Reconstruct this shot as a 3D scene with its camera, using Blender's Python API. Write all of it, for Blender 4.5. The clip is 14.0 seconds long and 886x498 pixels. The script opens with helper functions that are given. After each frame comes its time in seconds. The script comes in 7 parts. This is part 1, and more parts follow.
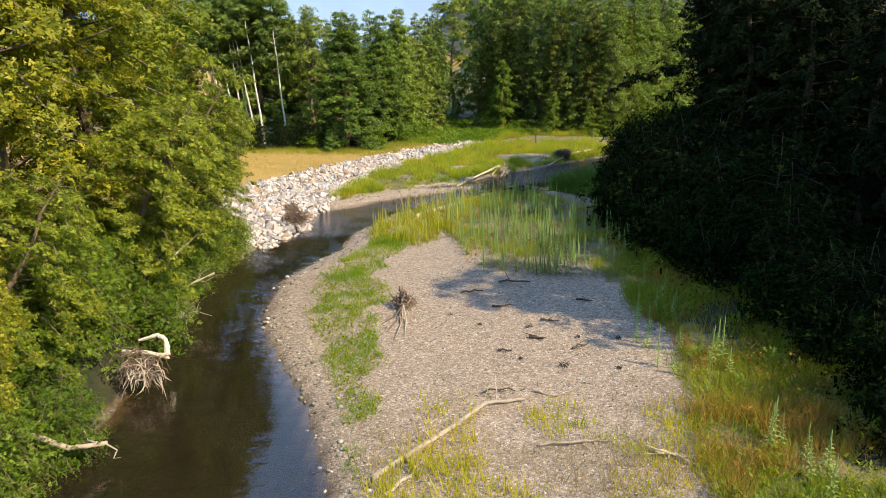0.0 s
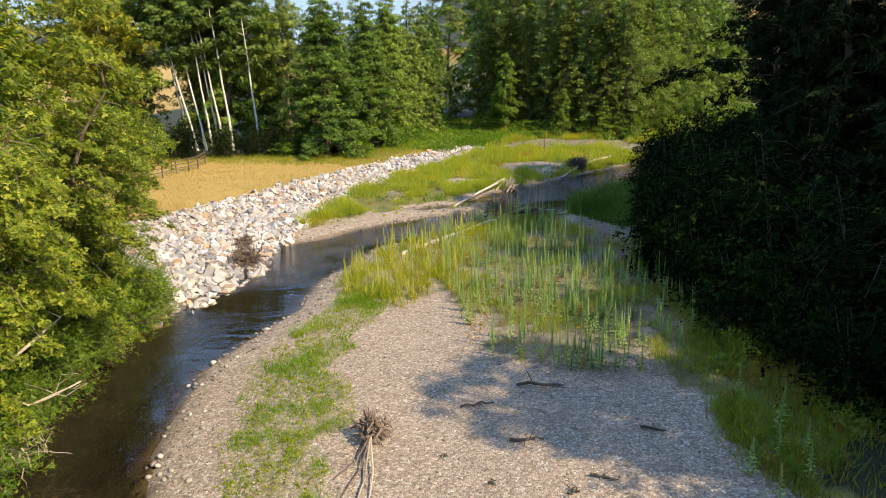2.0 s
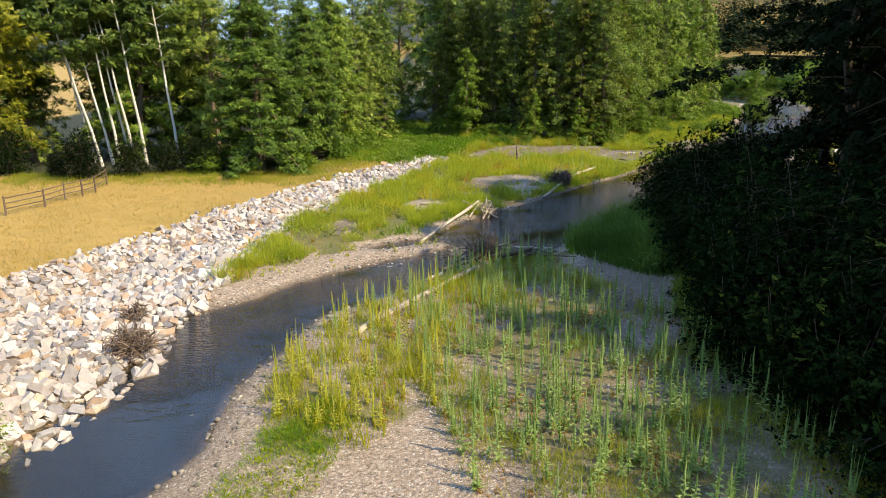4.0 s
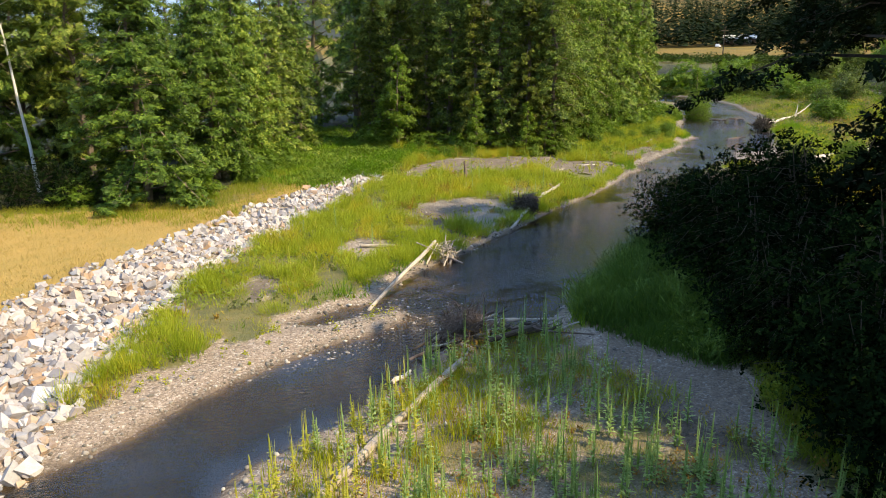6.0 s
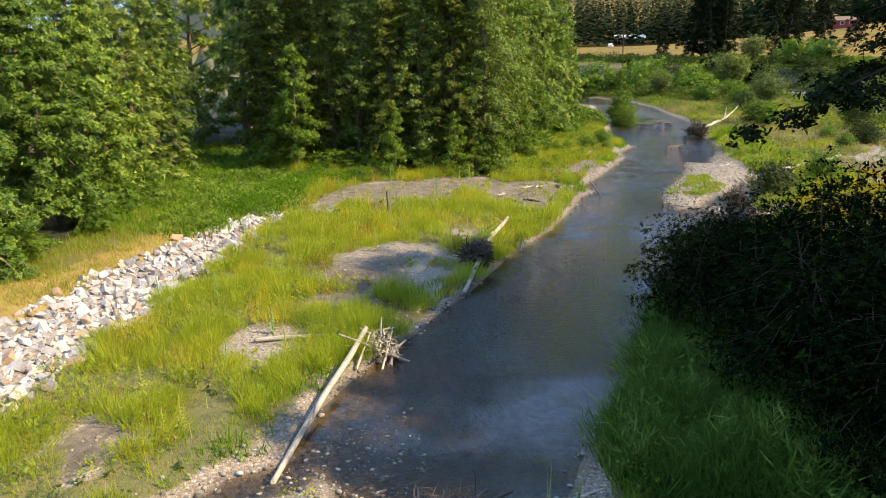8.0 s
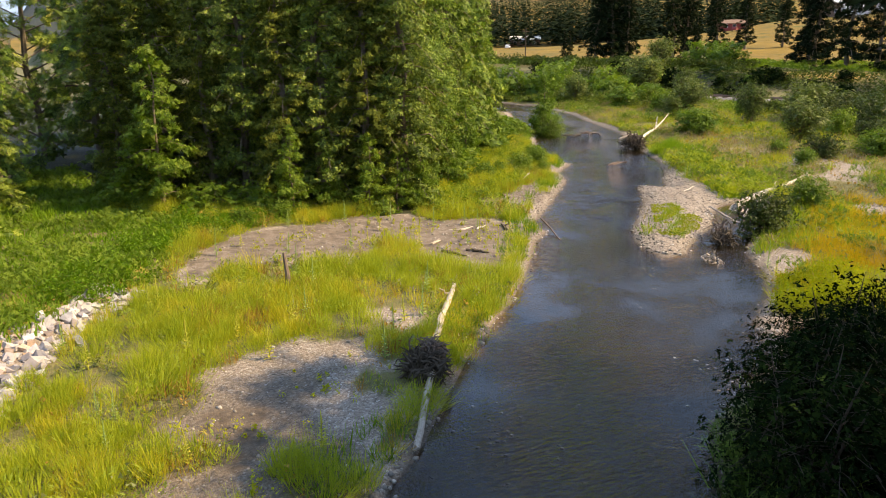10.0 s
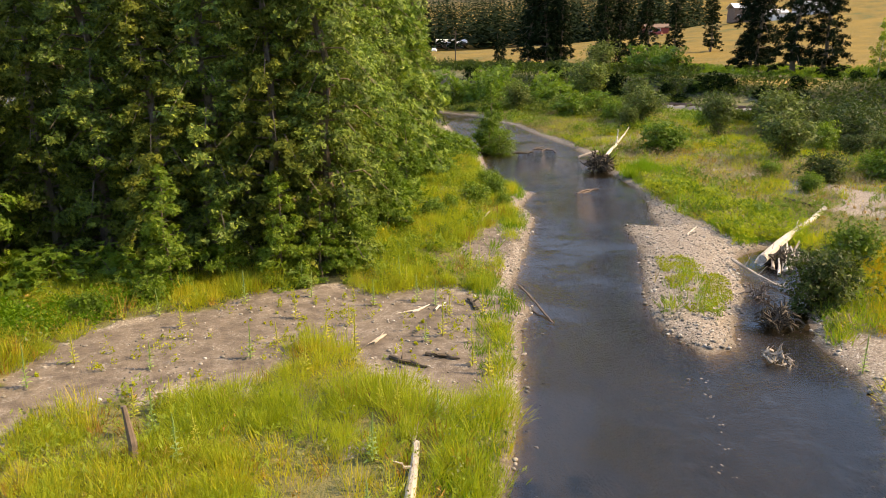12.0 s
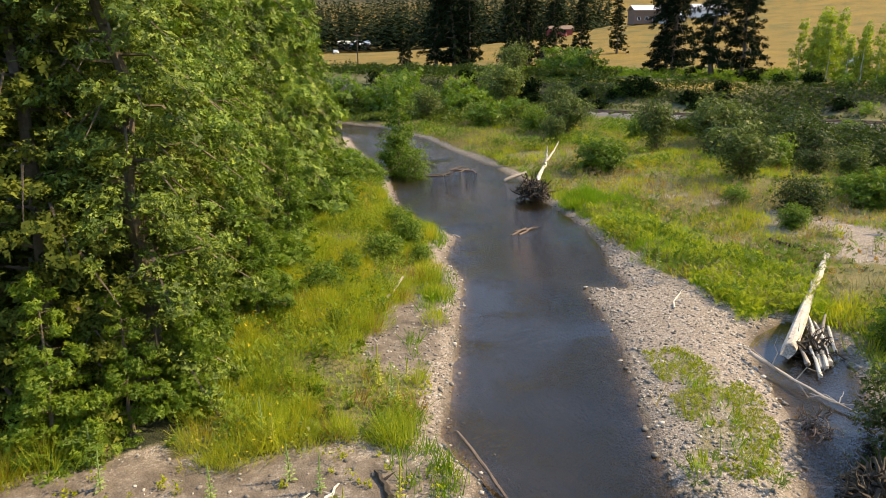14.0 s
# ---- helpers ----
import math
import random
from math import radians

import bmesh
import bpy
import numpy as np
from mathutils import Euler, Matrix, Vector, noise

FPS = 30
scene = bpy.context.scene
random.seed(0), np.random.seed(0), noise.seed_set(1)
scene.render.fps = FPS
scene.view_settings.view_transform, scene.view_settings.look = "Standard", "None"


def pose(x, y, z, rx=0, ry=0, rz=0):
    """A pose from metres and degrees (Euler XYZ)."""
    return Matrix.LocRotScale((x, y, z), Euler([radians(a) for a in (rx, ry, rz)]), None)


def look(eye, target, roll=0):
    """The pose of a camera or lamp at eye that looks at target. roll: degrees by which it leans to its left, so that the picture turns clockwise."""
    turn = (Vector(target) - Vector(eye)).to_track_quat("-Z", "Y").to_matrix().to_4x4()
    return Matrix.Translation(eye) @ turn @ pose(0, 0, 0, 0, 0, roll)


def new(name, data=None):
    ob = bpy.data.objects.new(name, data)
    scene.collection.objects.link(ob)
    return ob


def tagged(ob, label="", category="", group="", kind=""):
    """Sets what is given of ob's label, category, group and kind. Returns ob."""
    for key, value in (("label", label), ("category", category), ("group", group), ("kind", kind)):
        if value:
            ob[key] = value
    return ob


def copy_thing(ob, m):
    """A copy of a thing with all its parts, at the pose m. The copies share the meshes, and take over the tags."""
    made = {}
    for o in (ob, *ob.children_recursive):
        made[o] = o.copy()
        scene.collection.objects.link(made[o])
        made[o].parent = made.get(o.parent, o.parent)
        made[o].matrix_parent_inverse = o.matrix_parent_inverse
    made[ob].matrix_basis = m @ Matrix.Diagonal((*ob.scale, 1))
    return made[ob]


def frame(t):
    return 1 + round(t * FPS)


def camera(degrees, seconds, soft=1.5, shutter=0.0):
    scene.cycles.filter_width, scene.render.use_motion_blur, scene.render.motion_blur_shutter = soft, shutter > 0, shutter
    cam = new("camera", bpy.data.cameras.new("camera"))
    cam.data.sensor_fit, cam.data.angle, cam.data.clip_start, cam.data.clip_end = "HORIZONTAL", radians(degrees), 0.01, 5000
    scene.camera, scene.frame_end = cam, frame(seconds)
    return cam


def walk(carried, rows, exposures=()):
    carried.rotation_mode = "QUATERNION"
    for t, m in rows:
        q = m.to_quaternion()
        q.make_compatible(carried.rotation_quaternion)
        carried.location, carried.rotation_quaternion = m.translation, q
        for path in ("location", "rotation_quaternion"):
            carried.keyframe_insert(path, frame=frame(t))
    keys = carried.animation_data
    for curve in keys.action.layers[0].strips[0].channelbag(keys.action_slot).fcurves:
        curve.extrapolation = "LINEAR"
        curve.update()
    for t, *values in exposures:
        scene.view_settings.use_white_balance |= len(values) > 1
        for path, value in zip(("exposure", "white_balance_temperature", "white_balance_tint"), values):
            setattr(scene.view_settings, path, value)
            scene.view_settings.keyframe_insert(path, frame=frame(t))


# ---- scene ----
cam = camera(64.4, 14.0, 0.8, 0.12)
METRES, EYE, TILT, LEAN, TURN = 65.04, 8.3, 0.0, 0.0, 0.0
ROWS = [
    (0.0, 0.0, 0.0, 0.0, -0.23, -14.79, 0.88),
    (0.5, 0.0024, 0.0334, -0.0, -0.23, -14.92, 0.92),
    (1.0, 0.0038, 0.0671, -0.0, -0.23, -15.05, 0.92),
    (1.5, 0.0043, 0.1013, 0.0, -0.22, -15.14, 0.97),
    (2.0, 0.0035, 0.1348, 0.0002, -0.43, -15.27, 0.99),
    (4.5, -0.0098, 0.3036, 0.0009, -6.5, -15.83, 0.95),
    (5.0, -0.013, 0.3372, 0.001, -8.29, -15.91, 0.93),
    (5.5, -0.0151, 0.3712, 0.0011, -10.11, -16.0, 0.95),
    (6.0, -0.0155, 0.4059, 0.0011, -12.02, -16.05, 0.97),
    (6.5, -0.0137, 0.4409, 0.0011, -14.02, -16.07, 1.01),
    (7.0, -0.0102, 0.4765, 0.0012, -16.23, -16.14, 1.02),
    (7.5, -0.0054, 0.5126, 0.001, -18.4, -16.18, 1.04),
    (8.0, 0.0012, 0.5484, 0.0009, -20.42, -16.2, 1.06),
    (10.5, 0.0572, 0.7254, 0.0027, -31.0, -16.3, 0.68),
    (11.0, 0.0732, 0.7596, 0.0027, -33.07, -16.27, 0.64),
    (11.5, 0.0904, 0.7933, 0.0028, -34.12, -16.22, 0.61),
    (12.0, 0.1094, 0.8265, 0.003, -34.75, -16.14, 0.55),
    (12.5, 0.1302, 0.858, 0.0034, -36.88, -16.14, 0.56),
    (13.0, 0.1524, 0.8881, 0.0034, -39.1, -16.13, 0.58),
    (13.5, 0.1762, 0.9167, 0.0037, -40.87, -16.13, 0.57),
    (14.0, 0.2017, 0.9443, 0.004, -42.26, -16.09, 0.57),
]
walk(cam, [(t, pose(0, 0, EYE, TILT, LEAN, TURN) @ pose(METRES * x, METRES * y, METRES * z, 90 + pitch, roll, yaw)) for t, x, y, z, yaw, pitch, roll in ROWS],
     exposures=[(0.0, 0.55, 7500, 10), (4.5, 0.57, 7300, 10), (7.0, 0.64, 7400, 10), (8.0, 0.71, 7400, 10), (10.5, 0.72, 8600, 17), (12.5, 0.68, 8500, 16), (14.0, 0.58, 7900, 13)])

# ---- light: a clear late-morning sky and the sun from the right bank ----
SUN_AZ, SUN_EL = radians(124), radians(42)
world = bpy.data.worlds.new("sky")
scene.world = world
world.use_nodes = True
wt = world.node_tree
sky = wt.nodes.new("ShaderNodeTexSky")
sky.sky_type, sky.sun_disc = "NISHITA", False
sky.sun_elevation, sky.sun_rotation = SUN_EL, SUN_AZ
sky.air_density, sky.dust_density = 1.0, 0.4
# thin broken cloud over the whole sky
cloud = wt.nodes.new("ShaderNodeTexNoise")
cloud.inputs["Scale"].default_value, cloud.inputs["Detail"].default_value, cloud.inputs["Roughness"].default_value = 2.0, 6.0, 0.6
wt.links.new(wt.nodes.new("ShaderNodeTexCoord").outputs["Generated"], cloud.inputs["Vector"])
veil = wt.nodes.new("ShaderNodeValToRGB")
veil.color_ramp.elements[0].position, veil.color_ramp.elements[0].color = 0.40, (0.30, 0.30, 0.30, 1)
veil.color_ramp.elements[1].position, veil.color_ramp.elements[1].color = 0.62, (0.80, 0.80, 0.80, 1)
wt.links.new(cloud.outputs["Fac"], veil.inputs[0])
over = wt.nodes.new("ShaderNodeMix")
over.data_type = "RGBA"
over.inputs[7].default_value = (7.8, 13.8, 26.0, 1)
wt.links.new(veil.outputs[0], over.inputs[0])
wt.links.new(sky.outputs[0], over.inputs[6])
wt.links.new(over.outputs[2], wt.nodes["Background"].inputs[0])
wt.nodes["Background"].inputs[1].default_value = 0.056
sun = new("sun", bpy.data.lights.new("sun", "SUN"))
sun.data.energy, sun.data.angle, sun.data.color = 5.0, radians(0.6), (1.0, 0.855, 0.60)
SUN_DIR = Vector((math.sin(SUN_AZ) * math.cos(SUN_EL), math.cos(SUN_AZ) * math.cos(SUN_EL), math.sin(SUN_EL)))
sun.matrix_world = look(SUN_DIR * 60 + Vector((0, 40, 0)), (0, 40, 0))


# ---- materials ----
def material(name):
    m = bpy.data.materials.new(name)
    m.use_nodes = True
    return m, m.node_tree, m.node_tree.nodes["Principled BSDF"]


def node(nt, kind, **inputs):
    n = nt.nodes.new("ShaderNode" + kind)
    for key, value in inputs.items():
        n.inputs[key.replace("_", " ")].default_value = value
    return n


def coords(nt):
    return nt.nodes.new("ShaderNodeTexCoord").outputs["Object"]


def noise_tex(nt, scale, detail=4.0, rough=0.6, vec=None):
    n = node(nt, "TexNoise", Scale=scale, Detail=detail, Roughness=rough)
    nt.links.new(vec or coords(nt), n.inputs["Vector"])
    return n.outputs["Fac"]


def ramp(nt, fac, stops):
    n = nt.nodes.new("ShaderNodeValToRGB")
    el = n.color_ramp.elements
    while len(el) < len(stops):
        el.new(0.5)
    for e, (p, c) in zip(el, stops):
        e.position, e.color = p, (*c, 1) if len(c) == 3 else c
    nt.links.new(fac, n.inputs[0])
    return n.outputs[0]


def grey(a):
    return (a, a, a)


def mix(nt, fac, a, b, blend="MIX"):
    n = nt.nodes.new("ShaderNodeMix")
    n.data_type, n.blend_type = "RGBA", blend
    for sock, v in ((n.inputs[0], fac), (n.inputs[6], a), (n.inputs[7], b)):
        if isinstance(v, bpy.types.NodeSocket):
            nt.links.new(v, sock)
        elif isinstance(v, tuple):
            sock.default_value = (*v, 1)
        else:
            sock.default_value = v
    return n.outputs[2]


def math_node(nt, op, a, b=0.0, clamp=False):
    n = nt.nodes.new("ShaderNodeMath")
    n.operation, n.use_clamp = op, clamp
    for sock, v in ((n.inputs[0], a), (n.inputs[1], b)):
        if isinstance(v, bpy.types.NodeSocket):
            nt.links.new(v, sock)
        else:
            sock.default_value = v
    return n.outputs[0]


def bump(nt, height, strength, distance, bsdf, below=None):
    n = node(nt, "Bump", Strength=strength, Distance=distance)
    nt.links.new(height, n.inputs["Height"])
    if below:
        nt.links.new(below, n.inputs["Normal"])
    nt.links.new(n.outputs[0], bsdf.inputs["Normal"])
    return n.outputs[0]


def attribute(nt, name):
    n = nt.nodes.new("ShaderNodeAttribute")
    n.attribute_name = name
    return n.outputs["Fac"]


def island(nt):
    return nt.nodes.new("ShaderNodeNewGeometry").outputs["Random Per Island"]


def object_random(nt):
    return nt.nodes.new("ShaderNodeObjectInfo").outputs["Random"]


def leaf_material(name, stops, through_light=0.35, rough=0.55, patch=0.35, leaflets=0.0, gloss=0.3):
    """Leaves or blades: colour by single leaf and by larger patches, some light passing through.
    leaflets: how many small leaves to the metre each spray is divided into."""
    m, nt, b = material(name)
    fac = math_node(nt, "MULTIPLY", island(nt), 1 - patch)
    big = math_node(nt, "MULTIPLY", noise_tex(nt, 0.45, 2.0), patch)
    fac = math_node(nt, "ADD", fac, big)
    fac = math_node(nt, "ADD", fac, math_node(nt, "MULTIPLY", math_node(nt, "SUBTRACT", object_random(nt), 0.5), 0.3), clamp=True)
    col = ramp(nt, fac, stops)
    nt.links.new(col, b.inputs["Base Color"])
    b.inputs["Roughness"].default_value = rough
    b.inputs["Specular IOR Level"].default_value = gloss
    tr = nt.nodes.new("ShaderNodeBsdfTranslucent")
    nt.links.new(mix(nt, 1.0, col, (1.1, 1.15, 0.65), "MULTIPLY"), tr.inputs[0])
    mx = nt.nodes.new("ShaderNodeMixShader")
    mx.inputs[0].default_value = through_light
    nt.links.new(b.outputs[0], mx.inputs[1])
    nt.links.new(tr.outputs[0], mx.inputs[2])
    last = mx.outputs[0]
    if leaflets:
        cell = node(nt, "TexVoronoi", Scale=leaflets, Randomness=1.0)
        nt.links.new(coords(nt), cell.inputs["Vector"])
        gap = math_node(nt, "GREATER_THAN", cell.outputs["Distance"], 0.56)
        cut = nt.nodes.new("ShaderNodeMixShader")
        nt.links.new(gap, cut.inputs[0])
        nt.links.new(last, cut.inputs[1])
        nt.links.new(nt.nodes.new("ShaderNodeBsdfTransparent").outputs[0], cut.inputs[2])
        last = cut.outputs[0]
    nt.links.new(last, nt.nodes["Material Output"].inputs[0])
    return m


def wood_material(name, stops, scale=9.0, rough=0.85, strength=0.6):
    m, nt, b = material(name)
    grain = noise_tex(nt, scale, 6.0, 0.7)
    stain = noise_tex(nt, 1.3, 3.0)
    fac = math_node(nt, "ADD", math_node(nt, "MULTIPLY", grain, 0.6), math_node(nt, "MULTIPLY", stain, 0.4))
    fac = math_node(nt, "ADD", fac, math_node(nt, "MULTIPLY", math_node(nt, "SUBTRACT", object_random(nt), 0.5), 0.15), clamp=True)
    nt.links.new(ramp(nt, fac, stops), b.inputs["Base Color"])
    b.inputs["Roughness"].default_value = rough
    bump(nt, grain, strength, 0.03, b)
    return m


def plain_material(name, color, rough=0.6, metal=0.0, scale=3.0, spread=0.25):
    m, nt, b = material(name)
    f = noise_tex(nt, scale, 5.0)
    lo, hi = tuple(c * (1 - spread) for c in color), tuple(min(1, c * (1 + spread)) for c in color)
    nt.links.new(ramp(nt, f, [(0.3, lo), (0.7, hi)]), b.inputs["Base Color"])
    b.inputs["Roughness"].default_value, b.inputs["Metallic"].default_value = rough, metal
    return m


def ground_material():
    m, nt, b = material("ground")
    co = coords(nt)
    # pebbles: two sizes of cells with tones of their own
    v1 = node(nt, "TexVoronoi", Scale=9.0, Randomness=1.0)
    v2 = node(nt, "TexVoronoi", Scale=24.0, Randomness=1.0)
    for v in (v1, v2):
        nt.links.new(co, v.inputs["Vector"])
    sep = nt.nodes.new("ShaderNodeSeparateColor")
    nt.links.new(v1.outputs["Color"], sep.inputs[0])
    sep2 = nt.nodes.new("ShaderNodeSeparateColor")
    nt.links.new(v2.outputs["Color"], sep2.inputs[0])
    tones = [(0.0, (0.065, 0.052, 0.040)), (0.25, (0.22, 0.168, 0.126)), (0.55, (0.35, 0.265, 0.198)), (0.8, (0.48, 0.38, 0.30)), (0.93, (0.58, 0.50, 0.42)), (1.0, (0.84, 0.79, 0.72))]
    peb = mix(nt, 0.80, ramp(nt, sep.outputs[0], tones), ramp(nt, sep2.outputs[0], tones))
    gaps = math_node(nt, "MULTIPLY", v1.outputs["Distance"], 6.0, clamp=True)
    peb = mix(nt, math_node(nt, "MULTIPLY", gaps, 0.2), peb, (0.20, 0.17, 0.14))
    peb = mix(nt, math_node(nt, "MULTIPLY", noise_tex(nt, 0.35, 4.0), 0.40), peb, (0.27, 0.208, 0.168))
    sand = ramp(nt, noise_tex(nt, 2.5, 6.0), [(0.3, (0.085, 0.067, 0.053)), (0.7, (0.185, 0.146, 0.114))])
    soil = ramp(nt, noise_tex(nt, 1.2, 8.0, 0.75), [(0.28, (0.035, 0.052, 0.012)), (0.45, (0.095, 0.105, 0.018)), (0.6, (0.17, 0.145, 0.036)), (0.75, (0.26, 0.19, 0.085))])
    dry = ramp(nt, noise_tex(nt, 0.5, 8.0, 0.75), [(0.28, (0.24, 0.21, 0.045)), (0.42, (0.37, 0.255, 0.07)), (0.6, (0.44, 0.29, 0.085)), (0.75, (0.49, 0.345, 0.12))])
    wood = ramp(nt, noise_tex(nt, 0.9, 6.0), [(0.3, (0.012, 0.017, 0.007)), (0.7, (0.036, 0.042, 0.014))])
    ragged = math_node(nt, "MULTIPLY", math_node(nt, "SUBTRACT", noise_tex(nt, 1.7, 5.0, 0.7), 0.5), 1.2)

    def mask(name, sharp=2.5):
        a = math_node(nt, "SUBTRACT", math_node(nt, "ADD", attribute(nt, name), ragged), 0.5)
        return math_node(nt, "ADD", math_node(nt, "MULTIPLY", a, sharp), 0.5, clamp=True)
    # greyer stone in the upper bars
    peb = mix(nt, attribute(nt, "grey_stone"), peb, mix(nt, 1.0, peb, (0.90, 0.95, 0.98), "MULTIPLY"))
    col = mix(nt, mask("sand"), peb, sand)
    col = mix(nt, math_node(nt, "MULTIPLY", mask("veg"), 0.85), col, soil)
    col = mix(nt, mask("dry", 4.0), col, dry)
    field = ramp(nt, noise_tex(nt, 0.09, 9.0, 0.7), [(0.34, (0.07, 0.085, 0.012)), (0.46, (0.17, 0.112, 0.010)), (0.62, (0.235, 0.148, 0.013)), (0.75, (0.28, 0.18, 0.025))])
    col = mix(nt, mask("field", 4.0), col, field)
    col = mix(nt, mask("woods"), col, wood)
    # wet and slimy stones at and under the water line, plus painted gravel shade
    pick = ramp(nt, sep.outputs[1], [(0.0, grey(0.0)), (1.0, grey(1.0))])
    # deep bed darkened for light lost in water; one round patch kept sunlit-bright
    bed = mix(nt, attribute(nt, "deep"), mix(nt, pick, (0.022, 0.016, 0.010), (0.105, 0.074, 0.046)), mix(nt, pick, (0.003, 0.003, 0.0025), (0.017, 0.014, 0.010)))
    col = mix(nt, attribute(nt, "wet_and_shade"), col, bed)
    nt.links.new(col, b.inputs["Base Color"])
    b.inputs["Roughness"].default_value = 0.9
    hgt = math_node(nt, "ADD", math_node(nt, "MULTIPLY", v1.outputs["Distance"], -0.55), math_node(nt, "MULTIPLY", v2.outputs["Distance"], -0.5))
    bump(nt, math_node(nt, "MULTIPLY", hgt, math_node(nt, "SUBTRACT", 1.0, math_node(nt, "MULTIPLY", attribute(nt, "sand"), 0.75))), 0.9, 0.045, b)
    return m


def water_material():
    m, nt, b = material("water")
    b.inputs["Base Color"].default_value = (0.38, 0.32, 0.23, 1)
    b.inputs["Roughness"].default_value = 0.02
    b.inputs["Transmission Weight"].default_value = 1.0
    b.inputs["IOR"].default_value = 1.55
    mp = nt.nodes.new("ShaderNodeMapping")
    mp.inputs["Rotation"].default_value = (0, 0, radians(42))
    mp.inputs["Scale"].default_value = (1.0, 2.4, 1.0)
    nt.links.new(coords(nt), mp.inputs[0])
    # slow swell, short wavelets where the current runs, rough water in the riffles
    swell = noise_tex(nt, 0.9, 3.0, 0.5, mp.outputs[0])
    run = ramp(nt, noise_tex(nt, 0.22, 3.0, 0.6), [(0.42, grey(0.10)), (0.58, grey(1.0))])
    wavelet = math_node(nt, "MULTIPLY", noise_tex(nt, 4.5, 3.0, 0.6, mp.outputs[0]), math_node(nt, "MULTIPLY", run, attribute(nt, "run")))
    riffle = math_node(nt, "MULTIPLY", noise_tex(nt, 3.2, 3.0, 0.6, mp.outputs[0]), attribute(nt, "riffle"))
    first = node(nt, "Bump", Strength=0.18, Distance=0.12)
    nt.links.new(swell, first.inputs["Height"])
    second = node(nt, "Bump", Strength=1.0, Distance=0.07)
    nt.links.new(wavelet, second.inputs["Height"])
    nt.links.new(first.outputs[0], second.inputs["Normal"])
    bump(nt, riffle, 1.0, 0.11, b, second.outputs[0])
    return m


def stone_material(name, stops, rough=0.85):
    m, nt, b = material(name)
    r = object_random(nt)
    isl = island(nt)
    fac = math_node(nt, "FRACT", math_node(nt, "ADD", r, isl))
    col = ramp(nt, fac, stops)
    speck = noise_tex(nt, 6.0, 8.0, 0.7)
    col = mix(nt, 0.55, col, ramp(nt, speck, [(0.3, grey(0.35)), (0.7, grey(1.0))]), "MULTIPLY")
    nt.links.new(col, b.inputs["Base Color"])
    b.inputs["Roughness"].default_value = rough
    bump(nt, speck, 0.5, 0.04, b)
    return m


GROUND, WATER = ground_material(), water_material()
RIPRAP = stone_material("pale_quarry_stone", [(0.0, (0.44, 0.42, 0.42)), (0.25, (0.64, 0.62, 0.63)), (0.45, (0.30, 0.30, 0.33)), (0.62, (0.56, 0.50, 0.49)), (0.76, (0.22, 0.22, 0.25)), (0.88, (0.50, 0.34, 0.22)), (1.0, (0.72, 0.70, 0.71))])
COBBLE = stone_material("river_cobble", [(0.0, (0.13, 0.12, 0.105)), (0.4, (0.27, 0.245, 0.21)), (0.75, (0.38, 0.345, 0.30)), (1.0, (0.62, 0.58, 0.53))])
WET_STONE = stone_material("wet_dark_stone", [(0.0, (0.012, 0.011, 0.010)), (0.6, (0.035, 0.031, 0.027)), (1.0, (0.10, 0.088, 0.075))], 0.35)
LEAF = leaf_material("broad_leaf", [(0.0, (0.020, 0.046, 0.007)), (0.40, (0.090, 0.172, 0.022)), (0.75, (0.23, 0.335, 0.046)), (1.0, (0.43, 0.50, 0.095))], 0.24, leaflets=22.0)
LEAF_OLIVE = leaf_material("olive_leaf", [(0.0, (0.020, 0.040, 0.007)), (0.40, (0.090, 0.148, 0.022)), (0.75, (0.23, 0.305, 0.045)), (1.0, (0.45, 0.49, 0.10))], 0.24, leaflets=22.0)
LEAF_BANK = leaf_material("bank_leaf", [(0.0, (0.040, 0.072, 0.008)), (0.4, (0.125, 0.185, 0.018)), (0.75, (0.27, 0.32, 0.030)), (1.0, (0.44, 0.44, 0.06))], 0.34, leaflets=16.0)
LEAF_BIRCH = leaf_material("birch_leaf", [(0.0, (0.035, 0.072, 0.015)), (0.5, (0.10, 0.175, 0.035)), (1.0, (0.26, 0.34, 0.07))], 0.3, leaflets=14.0)
# leaf colour taken near black, painting in the shade that lies on these shrubs
LEAF_PAINTED_SHADE = leaf_material("painted_shade_leaf", [(0.0, (0.003, 0.008, 0.003)), (0.6, (0.007, 0.017, 0.005)), (1.0, (0.040, 0.068, 0.014))], 0.08, 0.95, leaflets=16.0, gloss=0.01)
LEAF_SUN = leaf_material("yellow_green_leaf", [(0.0, (0.035, 0.060, 0.007)), (0.4, (0.15, 0.185, 0.016)), (0.8, (0.34, 0.34, 0.03)), (1.0, (0.54, 0.48, 0.08))], 0.34, leaflets=16.0)
LEAF_SHRUB = leaf_material("shrub_leaf", [(0.0, (0.05, 0.11, 0.010)), (0.5, (0.12, 0.21, 0.02)), (1.0, (0.25, 0.34, 0.04))], 0.42, leaflets=16.0)
LEAF_PALE = leaf_material("aspen_leaf", [(0.0, (0.18, 0.25, 0.03)), (0.5, (0.31, 0.39, 0.05)), (1.0, (0.46, 0.50, 0.09))], 0.5, leaflets=14.0)
LEAF_GREY = leaf_material("willow_leaf", [(0.0, (0.030, 0.055, 0.010)), (0.5, (0.095, 0.14, 0.026)), (1.0, (0.28, 0.33, 0.07))], 0.3, leaflets=20.0)
